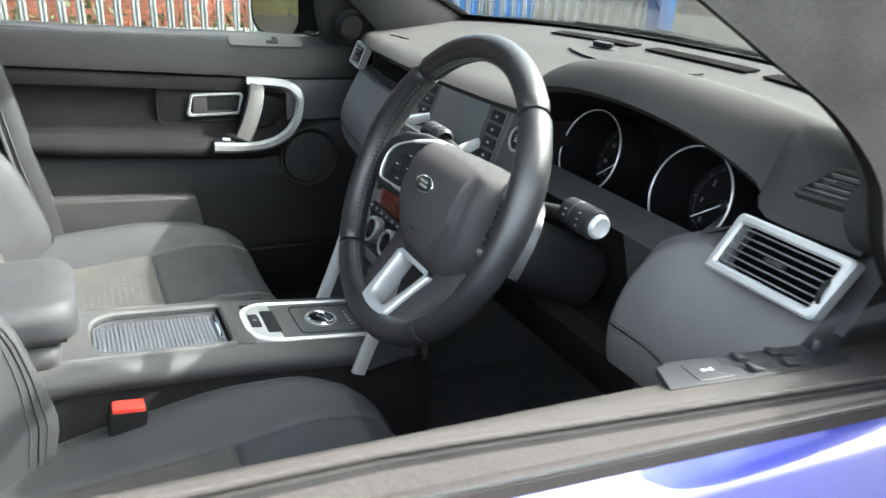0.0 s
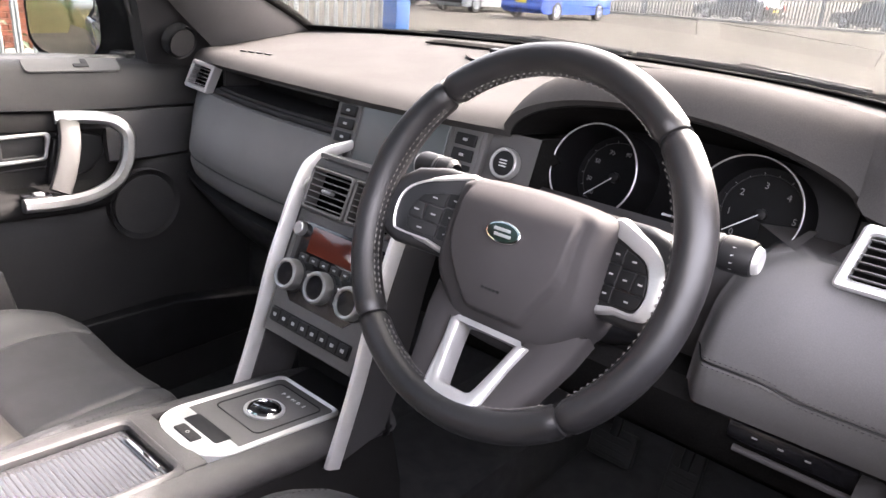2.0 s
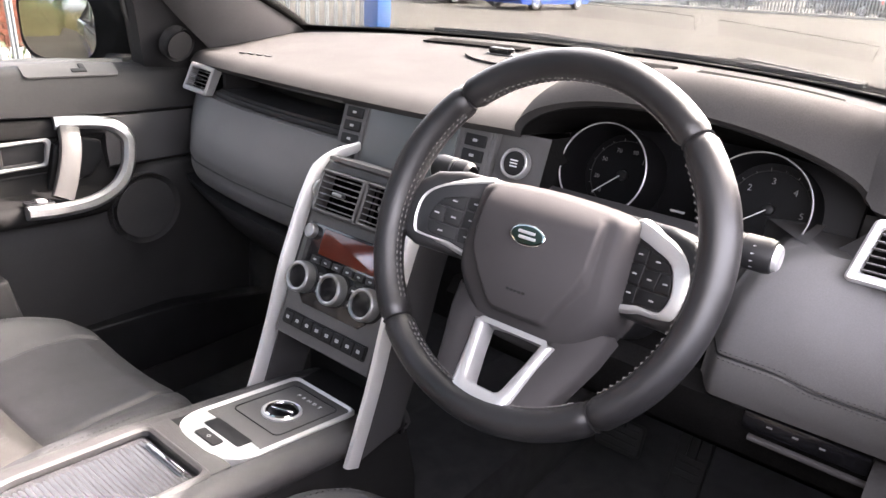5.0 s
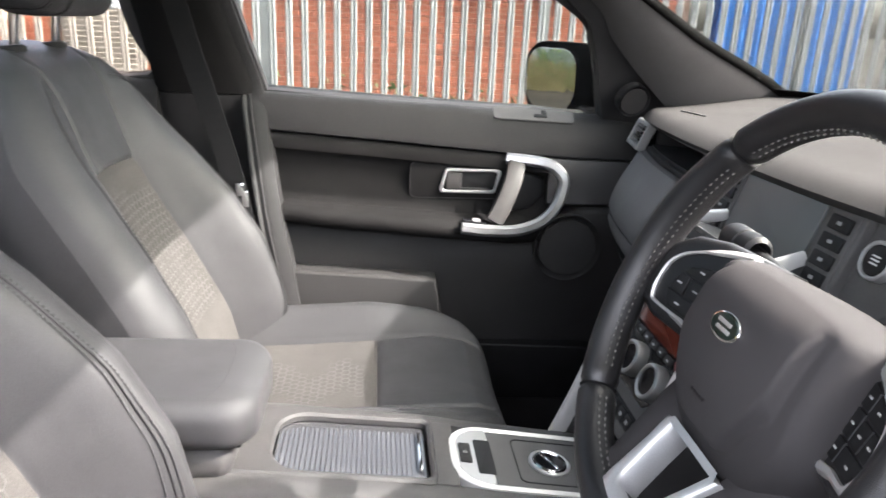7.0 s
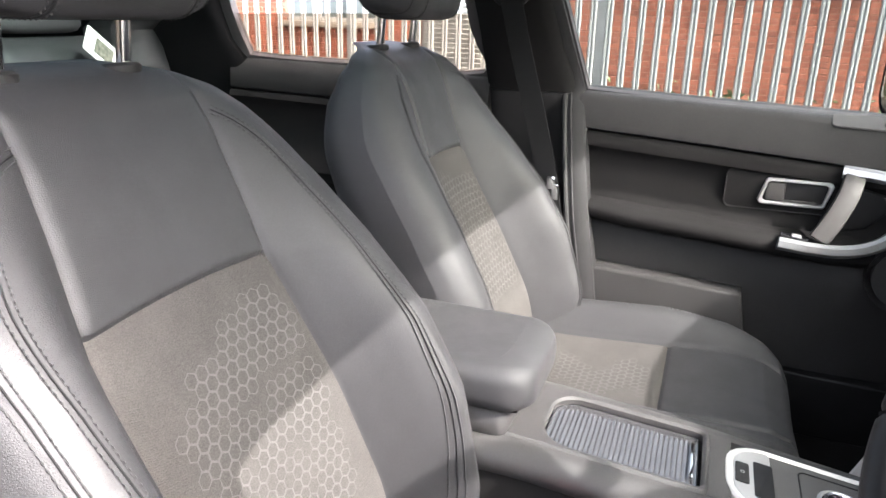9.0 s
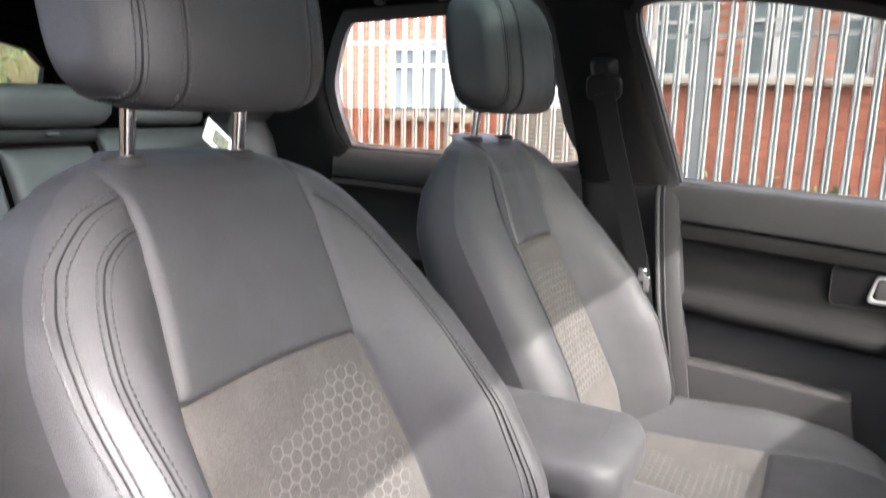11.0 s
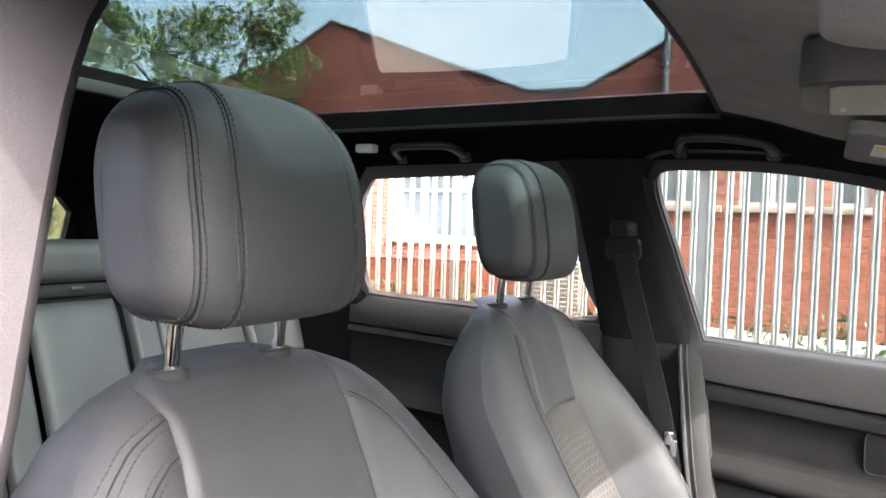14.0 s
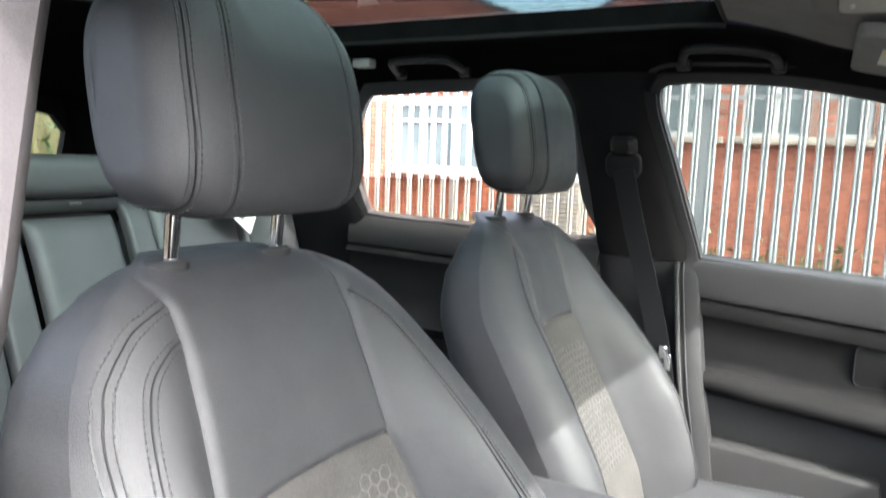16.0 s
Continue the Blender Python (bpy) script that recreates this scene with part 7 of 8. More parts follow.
    for sgn in (-1, 1):
        for xo in (0.0760, 0.080, 0.0840, 0.1100, 0.114, 0.1180):
            x = sgn * xo
            line = []
            for k in range(221):
                a = 2 * math.pi * k / 220
                p0 = head_pt(x, a)
                t1 = head_pt(x, a + 0.02) - p0
                t2 = head_pt(x + 0.002, a) - p0
                n = t1.cross(t2).normalized()
                if n.dot(p0 - Vector((hx, hy, 1.424))) < 0:
                    n = -n
                line.append((p0, n))
            if xo in (0.080, 0.114):
                part("head_seam", sweep([p + n * 0.0001 for p, n in line], circle(0.0011, 6)), BLACK, hr_, kind="stuff")
            else:
                part("seam_fold", sweep([p - n * 0.0008 for p, n in line[:-1]], circle(0.0012, 6), True), LEATHER, hr_, kind="stuff")
                line = [(p + n * 0.0007, n) for p, n in line]
                part("head_stitching", stitches(line, None, 0.0042, 0.0016, 0.0010, lift=0.0003), THREAD, hr_, kind="stuff")
    for sgn in (-1, 1):
        px = cx + sgn * 0.070
        part("post", sweep([(px, -0.822, 1.20), (px, -0.812, 1.30), (px, -0.806, 1.36)], circle(0.0072, 14)), CHROME, s, "chrome head restraint post")
        part("post_collar", lathe([(0.021, -0.006), (0.021, 0.001), (0.018, 0.004), (0.009, 0.005)], 24, Matrix.Translation((px, -0.821, 1.270)) @ Euler((radians(6), 0, 0)).to_matrix().to_4x4()), HARD, s, "black oval post collar")
    return s


seat(0.362, 1)
seat(-0.368, -1)

# ---------------------------------------------------------------- rear bench
rear = thing("rear_bench", (0, -1.6, 0.4), "dark grey leather rear bench seat", "rear seat")


def rear_y(z):
    return table(z, [0.70, 0.9, 1.1, 1.23, 1.26], [-1.56, -1.62, -1.685, -1.735, -1.76])


def rear_panel(x0, x1, z0, z1, name, bulge=0.02, mat=LEATHER, label=""):
    def f(u, v):
        x = lerp(x0, x1, u)
        z = lerp(z0, z1, v)
        e = min(u, 1 - u, 1.0) / 0.12
        g = min(v, 1 - v) / 0.10
        k = math.sqrt(max(0, 1 - (1 - min(1, e)) ** 2)) * math.sqrt(max(0, 1 - (1 - min(1, g)) ** 2))
        return (x, rear_y(z) + bulge * k - 0.02, z)
    q = [0, 0.01, 0.03, 0.06, 0.1, 0.2, 0.35, 0.5, 0.65, 0.8, 0.9, 0.94, 0.97, 0.99, 1]
    part(name, sheet(f, q, q, -0.06), mat, rear, label, angle=60)


for x0, x1, nm in ((-0.70, -0.58, "side_bolster"), (-0.575, -0.30, "back_panel"), (-0.295, -0.225, "inner_bolster"), (-0.205, 0.005, "middle_panel"), (0.025, 0.095, "inner_bolster"), (0.10, 0.36, "back_panel"), (0.365, 0.43, "side_bolster"), (0.44, 0.70, "side_bolster")):
    rear_panel(x0, x1, 0.72, 1.252 if nm != "middle_panel" else 1.215, nm, 0.026)
part("back_shell", rbox(0, -1.83, 0.97, 1.40, 0.10, 0.56, 0.03), BLACK, rear)
for side in (-1, 1):
    wing_s = [[(side * x, y + 0.30 * (1.0 - z) * (y > -1.7), z) for x, y in ((0.712, -1.82), (0.60, -1.80), (0.592, -1.70), (0.604, -1.640), (0.640, -1.598), (0.690, -1.580), (0.718, -1.585))] for z in (0.72, 0.85, 1.0, 1.12, 1.22, 1.27)]
    wing_s.append([(side * lerp(x, 0.67, 0.25), lerp(y, -1.72, 0.3), 1.298) for x, y in ((0.712, -1.82), (0.60, -1.80), (0.592, -1.70), (0.604, -1.640), (0.640, -1.598), (0.690, -1.580), (0.718, -1.585))])
    part("side_wing", loft(wing_s), LEATHER, rear, "padded leather side wing", angle=60)
part("middle_recess", rbox(-0.10, -1.755, 1.243, 0.23, 0.05, 0.03, 0.006), BLACK, rear)
part("recess_strap", rbox(-0.10, -1.722, 1.247, 0.03, 0.006, 0.006, 0.002), GREYPLASTIC, rear)
part("cushion", loft([[(x, -1.62, 0.72), (x, -1.40, 0.735), (x, -1.15, 0.745), (x, -1.09, 0.72), (x, -1.07, 0.66), (x, -1.10, 0.45), (x, -1.62, 0.45)] for x in np.linspace(-0.70, 0.70, 8)]), LEATHER, rear, angle=40)
for cx, w in ((-0.10, 0.30),):
    secs = []
    for k in range(17):
        t = -1 + k / 8
        f = max(0.45, math.sqrt(max(0, 1 - abs(t) ** 6)))
        secs.append([(cx + t * w / 2, -1.745 + y * f, 1.305 + z * f) for y, z in rrect(0.09, 0.092, 0.032, 5)])
    hm = part("head_restraint", loft(secs), LEATHER, rear, "low padded rear head restraint")
for cx in (-0.46, 0.42):
    secs = []
    for k in range(13):
        t = -1 + k / 6
        f = max(0.45, math.sqrt(max(0, 1 - abs(t) ** 6)))
        secs.append([(cx + t * 0.12, -1.80 + y * f, 1.285 + z * f) for y, z in rrect(0.08, 0.05, 0.02, 5)])
    part("head_restraint", loft(secs), LEATHER, rear, "folded rear head restraint")
# a paper tag on the rear backrest
tagc = thing("paper_tag", (-0.50, -1.66, 1.21), "white paper tag with a faded print lying against the rear seat", "tag")
mtag = basis((-0.516, -1.652, 1.218), (-0.78, 0.0, -0.60), (-0.57, -0.234, 0.741))
part("card", slab(rrect(0.135, 0.066, 0.006), 0.0, 0.0012, 0.0003, mtag), PAPER, tagc)
part("print", slab(rrect(0.060, 0.040, 0.002), 0.0, 0.0022, 0.0002, mtag @ Matrix.Translation((-0.004, 0.0, 0))), material("faded_print", (0.16, 0.155, 0.12), 0.8, mottle=0.5, mottle_scale=90), tagc)

# ---------------------------------------------------------------- seat belts on the door pillars
for side in (-1,):
    bl = thing("seat_belt", (side * 0.66, -0.66, 0.6), "black seat belt hanging beside the door pillar", "seat belt", "front seat belts")
    top_ = Vector((side * (glass_x(1.38) - 0.068), -0.683, 1.375))
    m = basis(top_, (0, 1, 0.0), (side * -0.3, 0, 1))
    part("guide", slab(rrect(0.075, 0.055, 0.018), -0.006, 0.010, 0.005, m), BLACK, bl, "black belt guide")
    part("guide_hood", loft([[(p[0], p[1], p[2]) for p in [m @ Vector((x * s, y * s + 0.045 + dy, z)) for x, y in rrect(0.05, 0.04, 0.012)]] for z, s, dy in ((-0.01, 1.15, -0.004), (0.012, 1.0, 0), (0.022, 0.6, 0.0))]), BLACK, bl)
    pts = smooth_line([top_ + Vector((-side * 0.014, 0.004, -0.012)), Vector((side * 0.655, -0.655, 1.25)), Vector((side * 0.650, -0.615, 1.12)), Vector((side * 0.648, -0.580, 0.985)), Vector((side * 0.652, -0.552, 0.80)), Vector((side * 0.66, -0.545, 0.55))], 6)
    part("webbing", sweep(pts, rrect(0.0024, 0.046, 0.0008, 1), up=(0, 1, 0.2)), WEBBING, bl, "black woven belt")
    part("tongue", join(rbox(side * 0.641, -0.570, 0.985, 0.008, 0.020, 0.030, 0.004), rbox(side * 0.641, -0.560, 0.965, 0.004, 0.014, 0.034, 0.001)), CHROME if side < 0 else BLACK, bl, "metal belt tongue")


# ---------------------------------------------------------------- roof fittings
def grab_handle(y0, y1, side):
    h = thing("grab_handle", (side * 0.56, (y0 + y1) / 2, 1.58), "black folding grab handle on the roof rail", "grab handle", "roof grab handles")
    def at(y, o):
        a, e = rail(y, side), Vector((side * RO_X, y, roof_z(RO_X, y)))
        p = a.lerp(e, 0.12 + 0.46 * o)
        return p + Vector((-side * 0.55, 0, -0.83)) * (-0.004 + 0.014 * o)
    pts = smooth_line([at(y0, 0.0), at(y0 + 0.001, 0.45), at(y0 + 0.012, 0.88), at(y0 + 0.035, 1.0), at((y0 + y1) / 2, 1.04), at(y1 - 0.035, 1.0), at(y1 - 0.012, 0.88), at(y1 - 0.001, 0.45), at(y1, 0.0)], 6)
    part("grip", sweep(pts, rrect(0.017, 0.015, 0.006, 3), up=(side * 0.5, 0, 0.8)), GRAB, h)
    for y in (y0, y1):
        p = at(y, 0.05)
        part("foot", rbox(p.x, p.y, p.z, 0.022, 0.028, 0.022, 0.007), GRAB, h)


grab_handle(-0.565, -0.395, -1)
grab_handle(-1.215, -1.045, -1)
rl = thing("reading_lamp", (-0.53, -1.30, 1.585), "small clear reading lamp on the roof rail", "lamp")
part("lens", rbox(-0.545, -1.285, 1.588, 0.03, 0.05, 0.02, 0.005), PAPER, rl)
oc = thing("overhead_console", (0, -0.22, 1.62), "grey overhead console with map lights", "overhead console")
m = basis((0.005, -0.232, 1.574), (1, 0, 0), (0, -1, 0.03))
part("panel", slab(rrect(0.20, 0.20, 0.03), -0.03, 0.016, 0.006, m), GREYPLASTIC, oc)
part("gap", slab(rrect(0.180, 0.168, 0.016), 0.010, 0.0164, 0.0004, m @ Matrix.Translation((0, -0.010, 0))), BLACK, oc)
part("lid", slab(rrect(0.176, 0.164, 0.014), 0.012, 0.0185, 0.003, m @ Matrix.Translation((0, -0.010, 0))), material("pale_lid_plastic", (0.20, 0.19, 0.165), 0.45, mottle=0.06, mottle_scale=12, bump=0.2, bump_scale=900), oc, "pale grey lid")
for dx in (-0.052, -0.040):
    part("microphone_hole", lathe([(0.0025, 0.0), (0.0025, 0.0005), (0.001, 0.0006)], 12, m @ Matrix.Translation((dx, 0.058, 0.0184))), MARK, oc)
for side in (-1, 1):
    v = thing("sun_visor", (side * 0.36, -0.08, 1.60), "folded-up grey sun visor with a pale warning label" if side < 0 else "folded-up grey sun visor", "sun visor", "sun visors")
    mv = basis((-0.385 if side < 0 else 0.455, -0.175 if side < 0 else -0.205, roof_z(0.36, -0.175 if side < 0 else -0.205) - 0.016), (1, 0, 0), (0, -1, 0.19))
    part("flap", slab(rrect(0.38, 0.215, 0.03), -0.006, 0.012, 0.006, mv), LITLINING, v)
    if side < 0:
        part("label", slab(rrect(0.15, 0.062, 0.003), 0.012, 0.0128, 0.0002, mv @ Matrix.Translation((0.02, 0.040, 0))), PAPER, v, "pale yellow warning label")
        part("label_band", slab(rrect(0.030, 0.058, 0.001), 0.0128, 0.0132, 0.0001, mv @ Matrix.Translation((0.075, 0.040, 0))), material("label_yellow", (0.75, 0.55, 0.10), 0.7), v)

# ---------------------------------------------------------------- wing mirrors
for side in (-1, 1):
    mir = thing("wing_mirror", (side * 0.93, 0.2, 1.15), "dark wing mirror housing outside the door", "wing mirror", "wing mirrors")
    secs = []
    for k, (dy, s) in enumerate(((-0.004, 0.97), (0.0, 1.0), (0.04, 1.0), (0.08, 0.86), (0.11, 0.60), (0.12, 0.3))):
        ring = []
        for px, pz in rrect(0.236, 0.182, 0.060, 6):
            ring.append((side * (0.968) + side * px * s, 0.165 + dy - px * 0.55, 1.205 + pz * s))
        secs.append(ring)
    part("housing", loft(secs), MATBLACK, mir, "black mirror housing")
    part("glass", slab(rrect(0.184, 0.150, 0.052, 6), -0.003, 0.0015, 0.001, basis((side * 0.998, 0.1445, 1.205), (1, -0.55 * side, 0), (0, 0, 1)) @ Matrix.Translation((0, 0, 0.001))), MIRROR, mir, "mirror glass")
    part("arm", rbox(side * 0.88, 0.23, 1.135, 0.10, 0.07, 0.035, 0.012), BLACK, mir)
# ---------------------------------------------------------------- yard: ground, fence, building, plants, parked vehicles
def ground_material(name, a, b, scale):
    m = material(name, a, 0.92, grain=0.25, grain_scale=90, mottle=0.22, mottle_scale=scale, bump=0.5, bump_scale=60, spec=0.05)
    return m


ASPHALT = ground_material("pale_asphalt", (0.037, 0.034, 0.030), None, 0.5)
CONCRETE = ground_material("concrete", (0.30, 0.285, 0.26), None, 1.3)
GALV = material("galvanised_steel", (0.185, 0.194, 0.194), 0.6, metal=0.0, mottle=0.12, mottle_scale=5, grain=0.1, grain_scale=60, rough_var=0.1, random_tint=0.08)
BRICK = material("red_brick", (0.195, 0.064, 0.038), 0.9, mottle=0.18, mottle_scale=5, grain=0.25, grain_scale=120, bump=0.5, bump_scale=160, random_tint=0.22)
BRICK_FAR = material("red_brick_courses", (0.195, 0.064, 0.038), 0.9, mottle=0.20, mottle_scale=2.2, grain=0.25, grain_scale=120, bump=0.5, bump_scale=160)
geo_ = BRICK_FAR.node_tree.nodes.new("ShaderNodeNewGeometry")
mr_ = BRICK_FAR.node_tree.nodes.new("ShaderNodeMapRange")
mr_.inputs["To Min"].default_value, mr_.inputs["To Max"].default_value = 0.78, 1.22
vm_ = BRICK_FAR.node_tree.nodes.new("ShaderNodeVectorMath")
vm_.operation = "SCALE"
lk_ = BRICK_FAR.node_tree.nodes["Principled BSDF"].inputs["Base Color"].links[0]
BRICK_FAR.node_tree.links.new(geo_.outputs["Random Per Island"], mr_.inputs["Value"])
BRICK_FAR.node_tree.links.new(lk_.from_socket, vm_.inputs[0])
BRICK_FAR.node_tree.links.new(mr_.outputs[0], vm_.inputs["Scale"])
BRICK_FAR.node_tree.links.new(vm_.outputs[0], BRICK_FAR.node_tree.nodes["Principled BSDF"].inputs["Base Color"])
ROOFBRICK = material("red_render", (0.20, 0.055, 0.042), 0.9, mottle=0.15, mottle_scale=1.2, grain=0.2, grain_scale=40, bump=0.4, bump_scale=60)
MORTAR = material("mortar", (0.17, 0.105, 0.082), 0.95, mottle=0.15, mottle_scale=3, grain=0.2, grain_scale=80)
UPVC = material("white_window_frame", (0.27, 0.27, 0.268), 0.4, mottle=0.05, mottle_scale=3)
STONE = material("stone_sill", (0.20, 0.175, 0.145), 0.85, mottle=0.2, mottle_scale=5, grain=0.2, grain_scale=60)
BLUESTEEL = material("blue_painted_steel", (0.014, 0.085, 0.26), 0.45, mottle=0.12, mottle_scale=2, grain=0.08, grain_scale=40)
VANBLUE = material("blue_van_paint", (0.015, 0.07, 0.36), 0.3, mottle=0.08, mottle_scale=1, coat=0.6)
SILVERPAINT = material("silver_paint", (0.42, 0.43, 0.44), 0.35, metal=0.4, mottle=0.05, mottle_scale=1)
BLACKPAINT = material("black_paint", (0.02, 0.02, 0.022), 0.3, mottle=0.1, mottle_scale=1, coat=0.5)
YELLOW = material("yellow_paint", (0.70, 0.52, 0.02), 0.5, mottle=0.1, mottle_scale=3)
DARKGLASS = material("vehicle_glass", (0.02, 0.025, 0.03), 0.08, mottle=0.1, mottle_scale=2)
# grey-blue base stands in for the sky mirrored in the panes
PANEGLASS = material("sky_grey_pane_glass", (0.075, 0.09, 0.095), 0.12, mottle=0.3, mottle_scale=1.2)
LEAF = material("leaf_green", (0.022, 0.050, 0.009), 0.6, mottle=0.35, mottle_scale=1.5, grain=0.2, grain_scale=20, random_tint=0.2)
LEAFPALE = material("leaf_yellow_green", (0.040, 0.062, 0.011), 0.6, mottle=0.3, mottle_scale=1.5, grain=0.2, grain_scale=20)
TREELEAF = material("tree_leaf_green", (0.090, 0.125, 0.040), 0.6, mottle=0.35, mottle_scale=1.5, grain=0.2, grain_scale=20, random_tint=0.2)
TREEPALE = material("tree_leaf_yellow_green", (0.145, 0.150, 0.040), 0.6, mottle=0.3, mottle_scale=1.5, grain=0.2, grain_scale=20)
STRAW = material("dry_stems", (0.058, 0.052, 0.021), 0.8, mottle=0.25, mottle_scale=2)
BARK = material("bark", (0.11, 0.085, 0.06), 0.9, mottle=0.3, mottle_scale=6, bump=0.8, bump_scale=40)

ground = part("ground", sheet(lambda u, v: (u, v, 0.0), [-900, -200, -60, -30, -12, -6, 0, 6, 12, 30, 60, 200, 900], [-900, -200, -60, -30, -12, -6, 0, 6, 12, 30, 60, 200, 900]), ASPHALT)
tagged(ground, "pale sunlit tarmac yard", "ground", "", "structure")
verge = part("pavement", rbox(-8.2, -2.5, 0.03, 3.2, 20, 0.10, 0.02), CONCRETE)
tagged(verge, "concrete strip with weeds behind the fence", "pavement", "", "structure")

# ---- palisade fence
FX = -6.5


def pale_mesh(h):
    """A galvanised pale: a W-shaped strip with a pointed, split head."""
    prof = [(-0.034, 0.0), (-0.024, 0.014), (-0.012, 0.014), (0.0, 0.002), (0.012, 0.014), (0.024, 0.014), (0.034, 0.0)]
    n = len(prof)
    rings = []
    for z in (0.05, h - 0.09):
        rings.append([(0.0 + b, a, z) for a, b in prof])
    rings.append([(b, a * (0.28 if abs(a) > 0.03 else 0.7), h - (0.02 if abs(a) > 0.005 else 0.035)) for a, b in prof])
    v, f = loft(rings, False, False)
    m = len(v)
    v2 = [(x - 0.003, y, z) for x, y, z in v]
    f2 = [[k + m for k in reversed(q)] for q in f]
    me = bpy.data.meshes.new("pale")
    me.from_pydata(v + v2, [], f + f2)
    me.materials.append(GALV)
    return me


def fence(x0, y0, x1, y1, h, pitch, label, post_every=2.75):
    L = math.hypot(x1 - x0, y1 - y0)
    d = Vector((x1 - x0, y1 - y0, 0)) / L
    f = thing("palisade_fence", (x0, y0, 0), label, "fence", "palisade fences")
    ang = math.atan2(d.y, d.x) - math.pi / 2
    me = pale_mesh(h)
    n = int(L / pitch)
    rnd = random.Random(3)
    for k in range(n):
        ob = new("pale", me)
        p = Vector((x0, y0, 0)) + d * (pitch * (k + 0.5))
        ob.parent = f
        ob.matrix_basis = Matrix.Translation(p - Vector((x0, y0, 0))) @ Euler((rnd.uniform(-0.004, 0.004), rnd.uniform(-0.004, 0.004), ang)).to_matrix().to_4x4()
    for z in (0.35, h - 0.33):
        m = Matrix.Translation((x0, y0, z)) @ Euler((0, 0, ang)).to_matrix().to_4x4()
        part("rail", moved(sweep([(-0.022, 0, 0), (-0.022, L, 0)], [(-0.02, -0.022), (0.02, -0.022), (0.02, -0.017), (-0.015, -0.017), (-0.015, 0.022), (-0.02, 0.022)]), m), GALV, f)
    for k in range(int(L / post_every) + 1):
        p = Vector((x0, y0, 0)) + d * min(L, post_every * k)
        m = Matrix.Translation(p) @ Euler((0, 0, ang)).to_matrix().to_4x4()
        part("post", rbox(-0.06, 0, h / 2 - 0.05, 0.05, 0.10, h - 0.1, 0.004, 1, m), GALV, f)
    return f


fence(FX, -12.4, FX, 6.55, 2.38, 0.155, "tall galvanised steel palisade fence beside the car")
gp = thing("gate_post", (FX, 6.73, 0), "thick blue painted gate post at the fence's end", "gate post")
part("post", rbox(FX, 6.73, 1.25, 0.26, 0.26, 2.5, 0.012), BLUESTEEL, gp)
part("cap", rbox(FX, 6.73, 2.52, 0.29, 0.29, 0.04, 0.01), BLUESTEEL, gp)

# ---- brick building behind the fence
BX = -9.8
bld = thing("brick_building", (BX, -2, 0), "red brick industrial building with white-framed windows and gabled roofline", "building")
PAR = [(-14.0, 3.6), (-9.75, 4.44), (-8.52, 5.04), (-6.17, 4.12), (-4.58, 3.53), (-3.68, 3.53), (-2.54, 4.10), (-1.2, 4.62), (0.5, 4.0), (2.5, 3.4), (4.2, 3.4)]
OPEN = [(-2.62, -1.74, 1.80, 2.85), (-1.42, -0.58, 1.80, 2.85), (-0.28, 0.14, 1.80, 2.85), (0.6, 1.5, 1.80, 2.85), (2.0, 2.9, 1.80, 2.85), (-7.0, -5.35, 1.16, 2.30)]


def in_open(y, z, g=0.0):
    return any(a - g < y < b + g and c - g < z < d + g for a, b, c, d in OPEN)


def par_z(y):
    return table(y, [p[0] for p in PAR], [p[1] for p in PAR])


# wall body, in bays so that the windows go through it
ybs = sorted(set([-14.0, 4.2] + [v for o in OPEN for v in o[:2]] + [p[0] for p in PAR]))
wv = []
for a, b in zip(ybs, ybs[1:]):
    holes = [o for o in OPEN if o[0] <= a + 1e-6 and o[1] >= b - 1e-6]
    spans = [(0.0, None)]
    if holes:
        spans = [(0.0, holes[0][2]), (holes[0][3], None)]
    for z0, z1 in spans:
        za, zb = (z1, z1) if z1 else (par_z(a), par_z(b))
        v = [(x, y, z) for x in (BX - 0.30, BX) for y, z in ((a, z0), (b, z0), (b, zb), (a, za))]
        wv.append((v, [[0, 1, 2, 3], [7, 6, 5, 4], [0, 4, 5, 1], [1, 5, 6, 2], [2, 6, 7, 3], [3, 7, 4, 0]]))
part("wall", join(*wv), MORTAR, bld, smooth=False)

part("gable_render", sheet(lambda u, v: (BX + 0.020, v, lerp(3.10, par_z(v) - 0.02, u)), [0, 1], sorted(set([p[0] for p in PAR] + list(np.linspace(-13.9, 4.1, 30)))), 0.018), ROOFBRICK, bld, "dull red rendered upper wall", smooth=False)
part("coping", sweep([(BX - 0.10, y, z + 0.03) for y, z in PAR], rrect(0.36, 0.05, 0.015, 2)), material("coping_grey", (0.12, 0.11, 0.11), 0.8, mottle=0.2, mottle_scale=3), bld)
part("roof", sheet(lambda u, v: (BX - 0.3 - u, v, par_z(v) - 0.08 - 0.0 * u), [0, 6], [p[0] for p in PAR], 0.05), material("roof_slate", (0.10, 0.09, 0.09), 0.8, mottle=0.2, mottle_scale=2), bld)
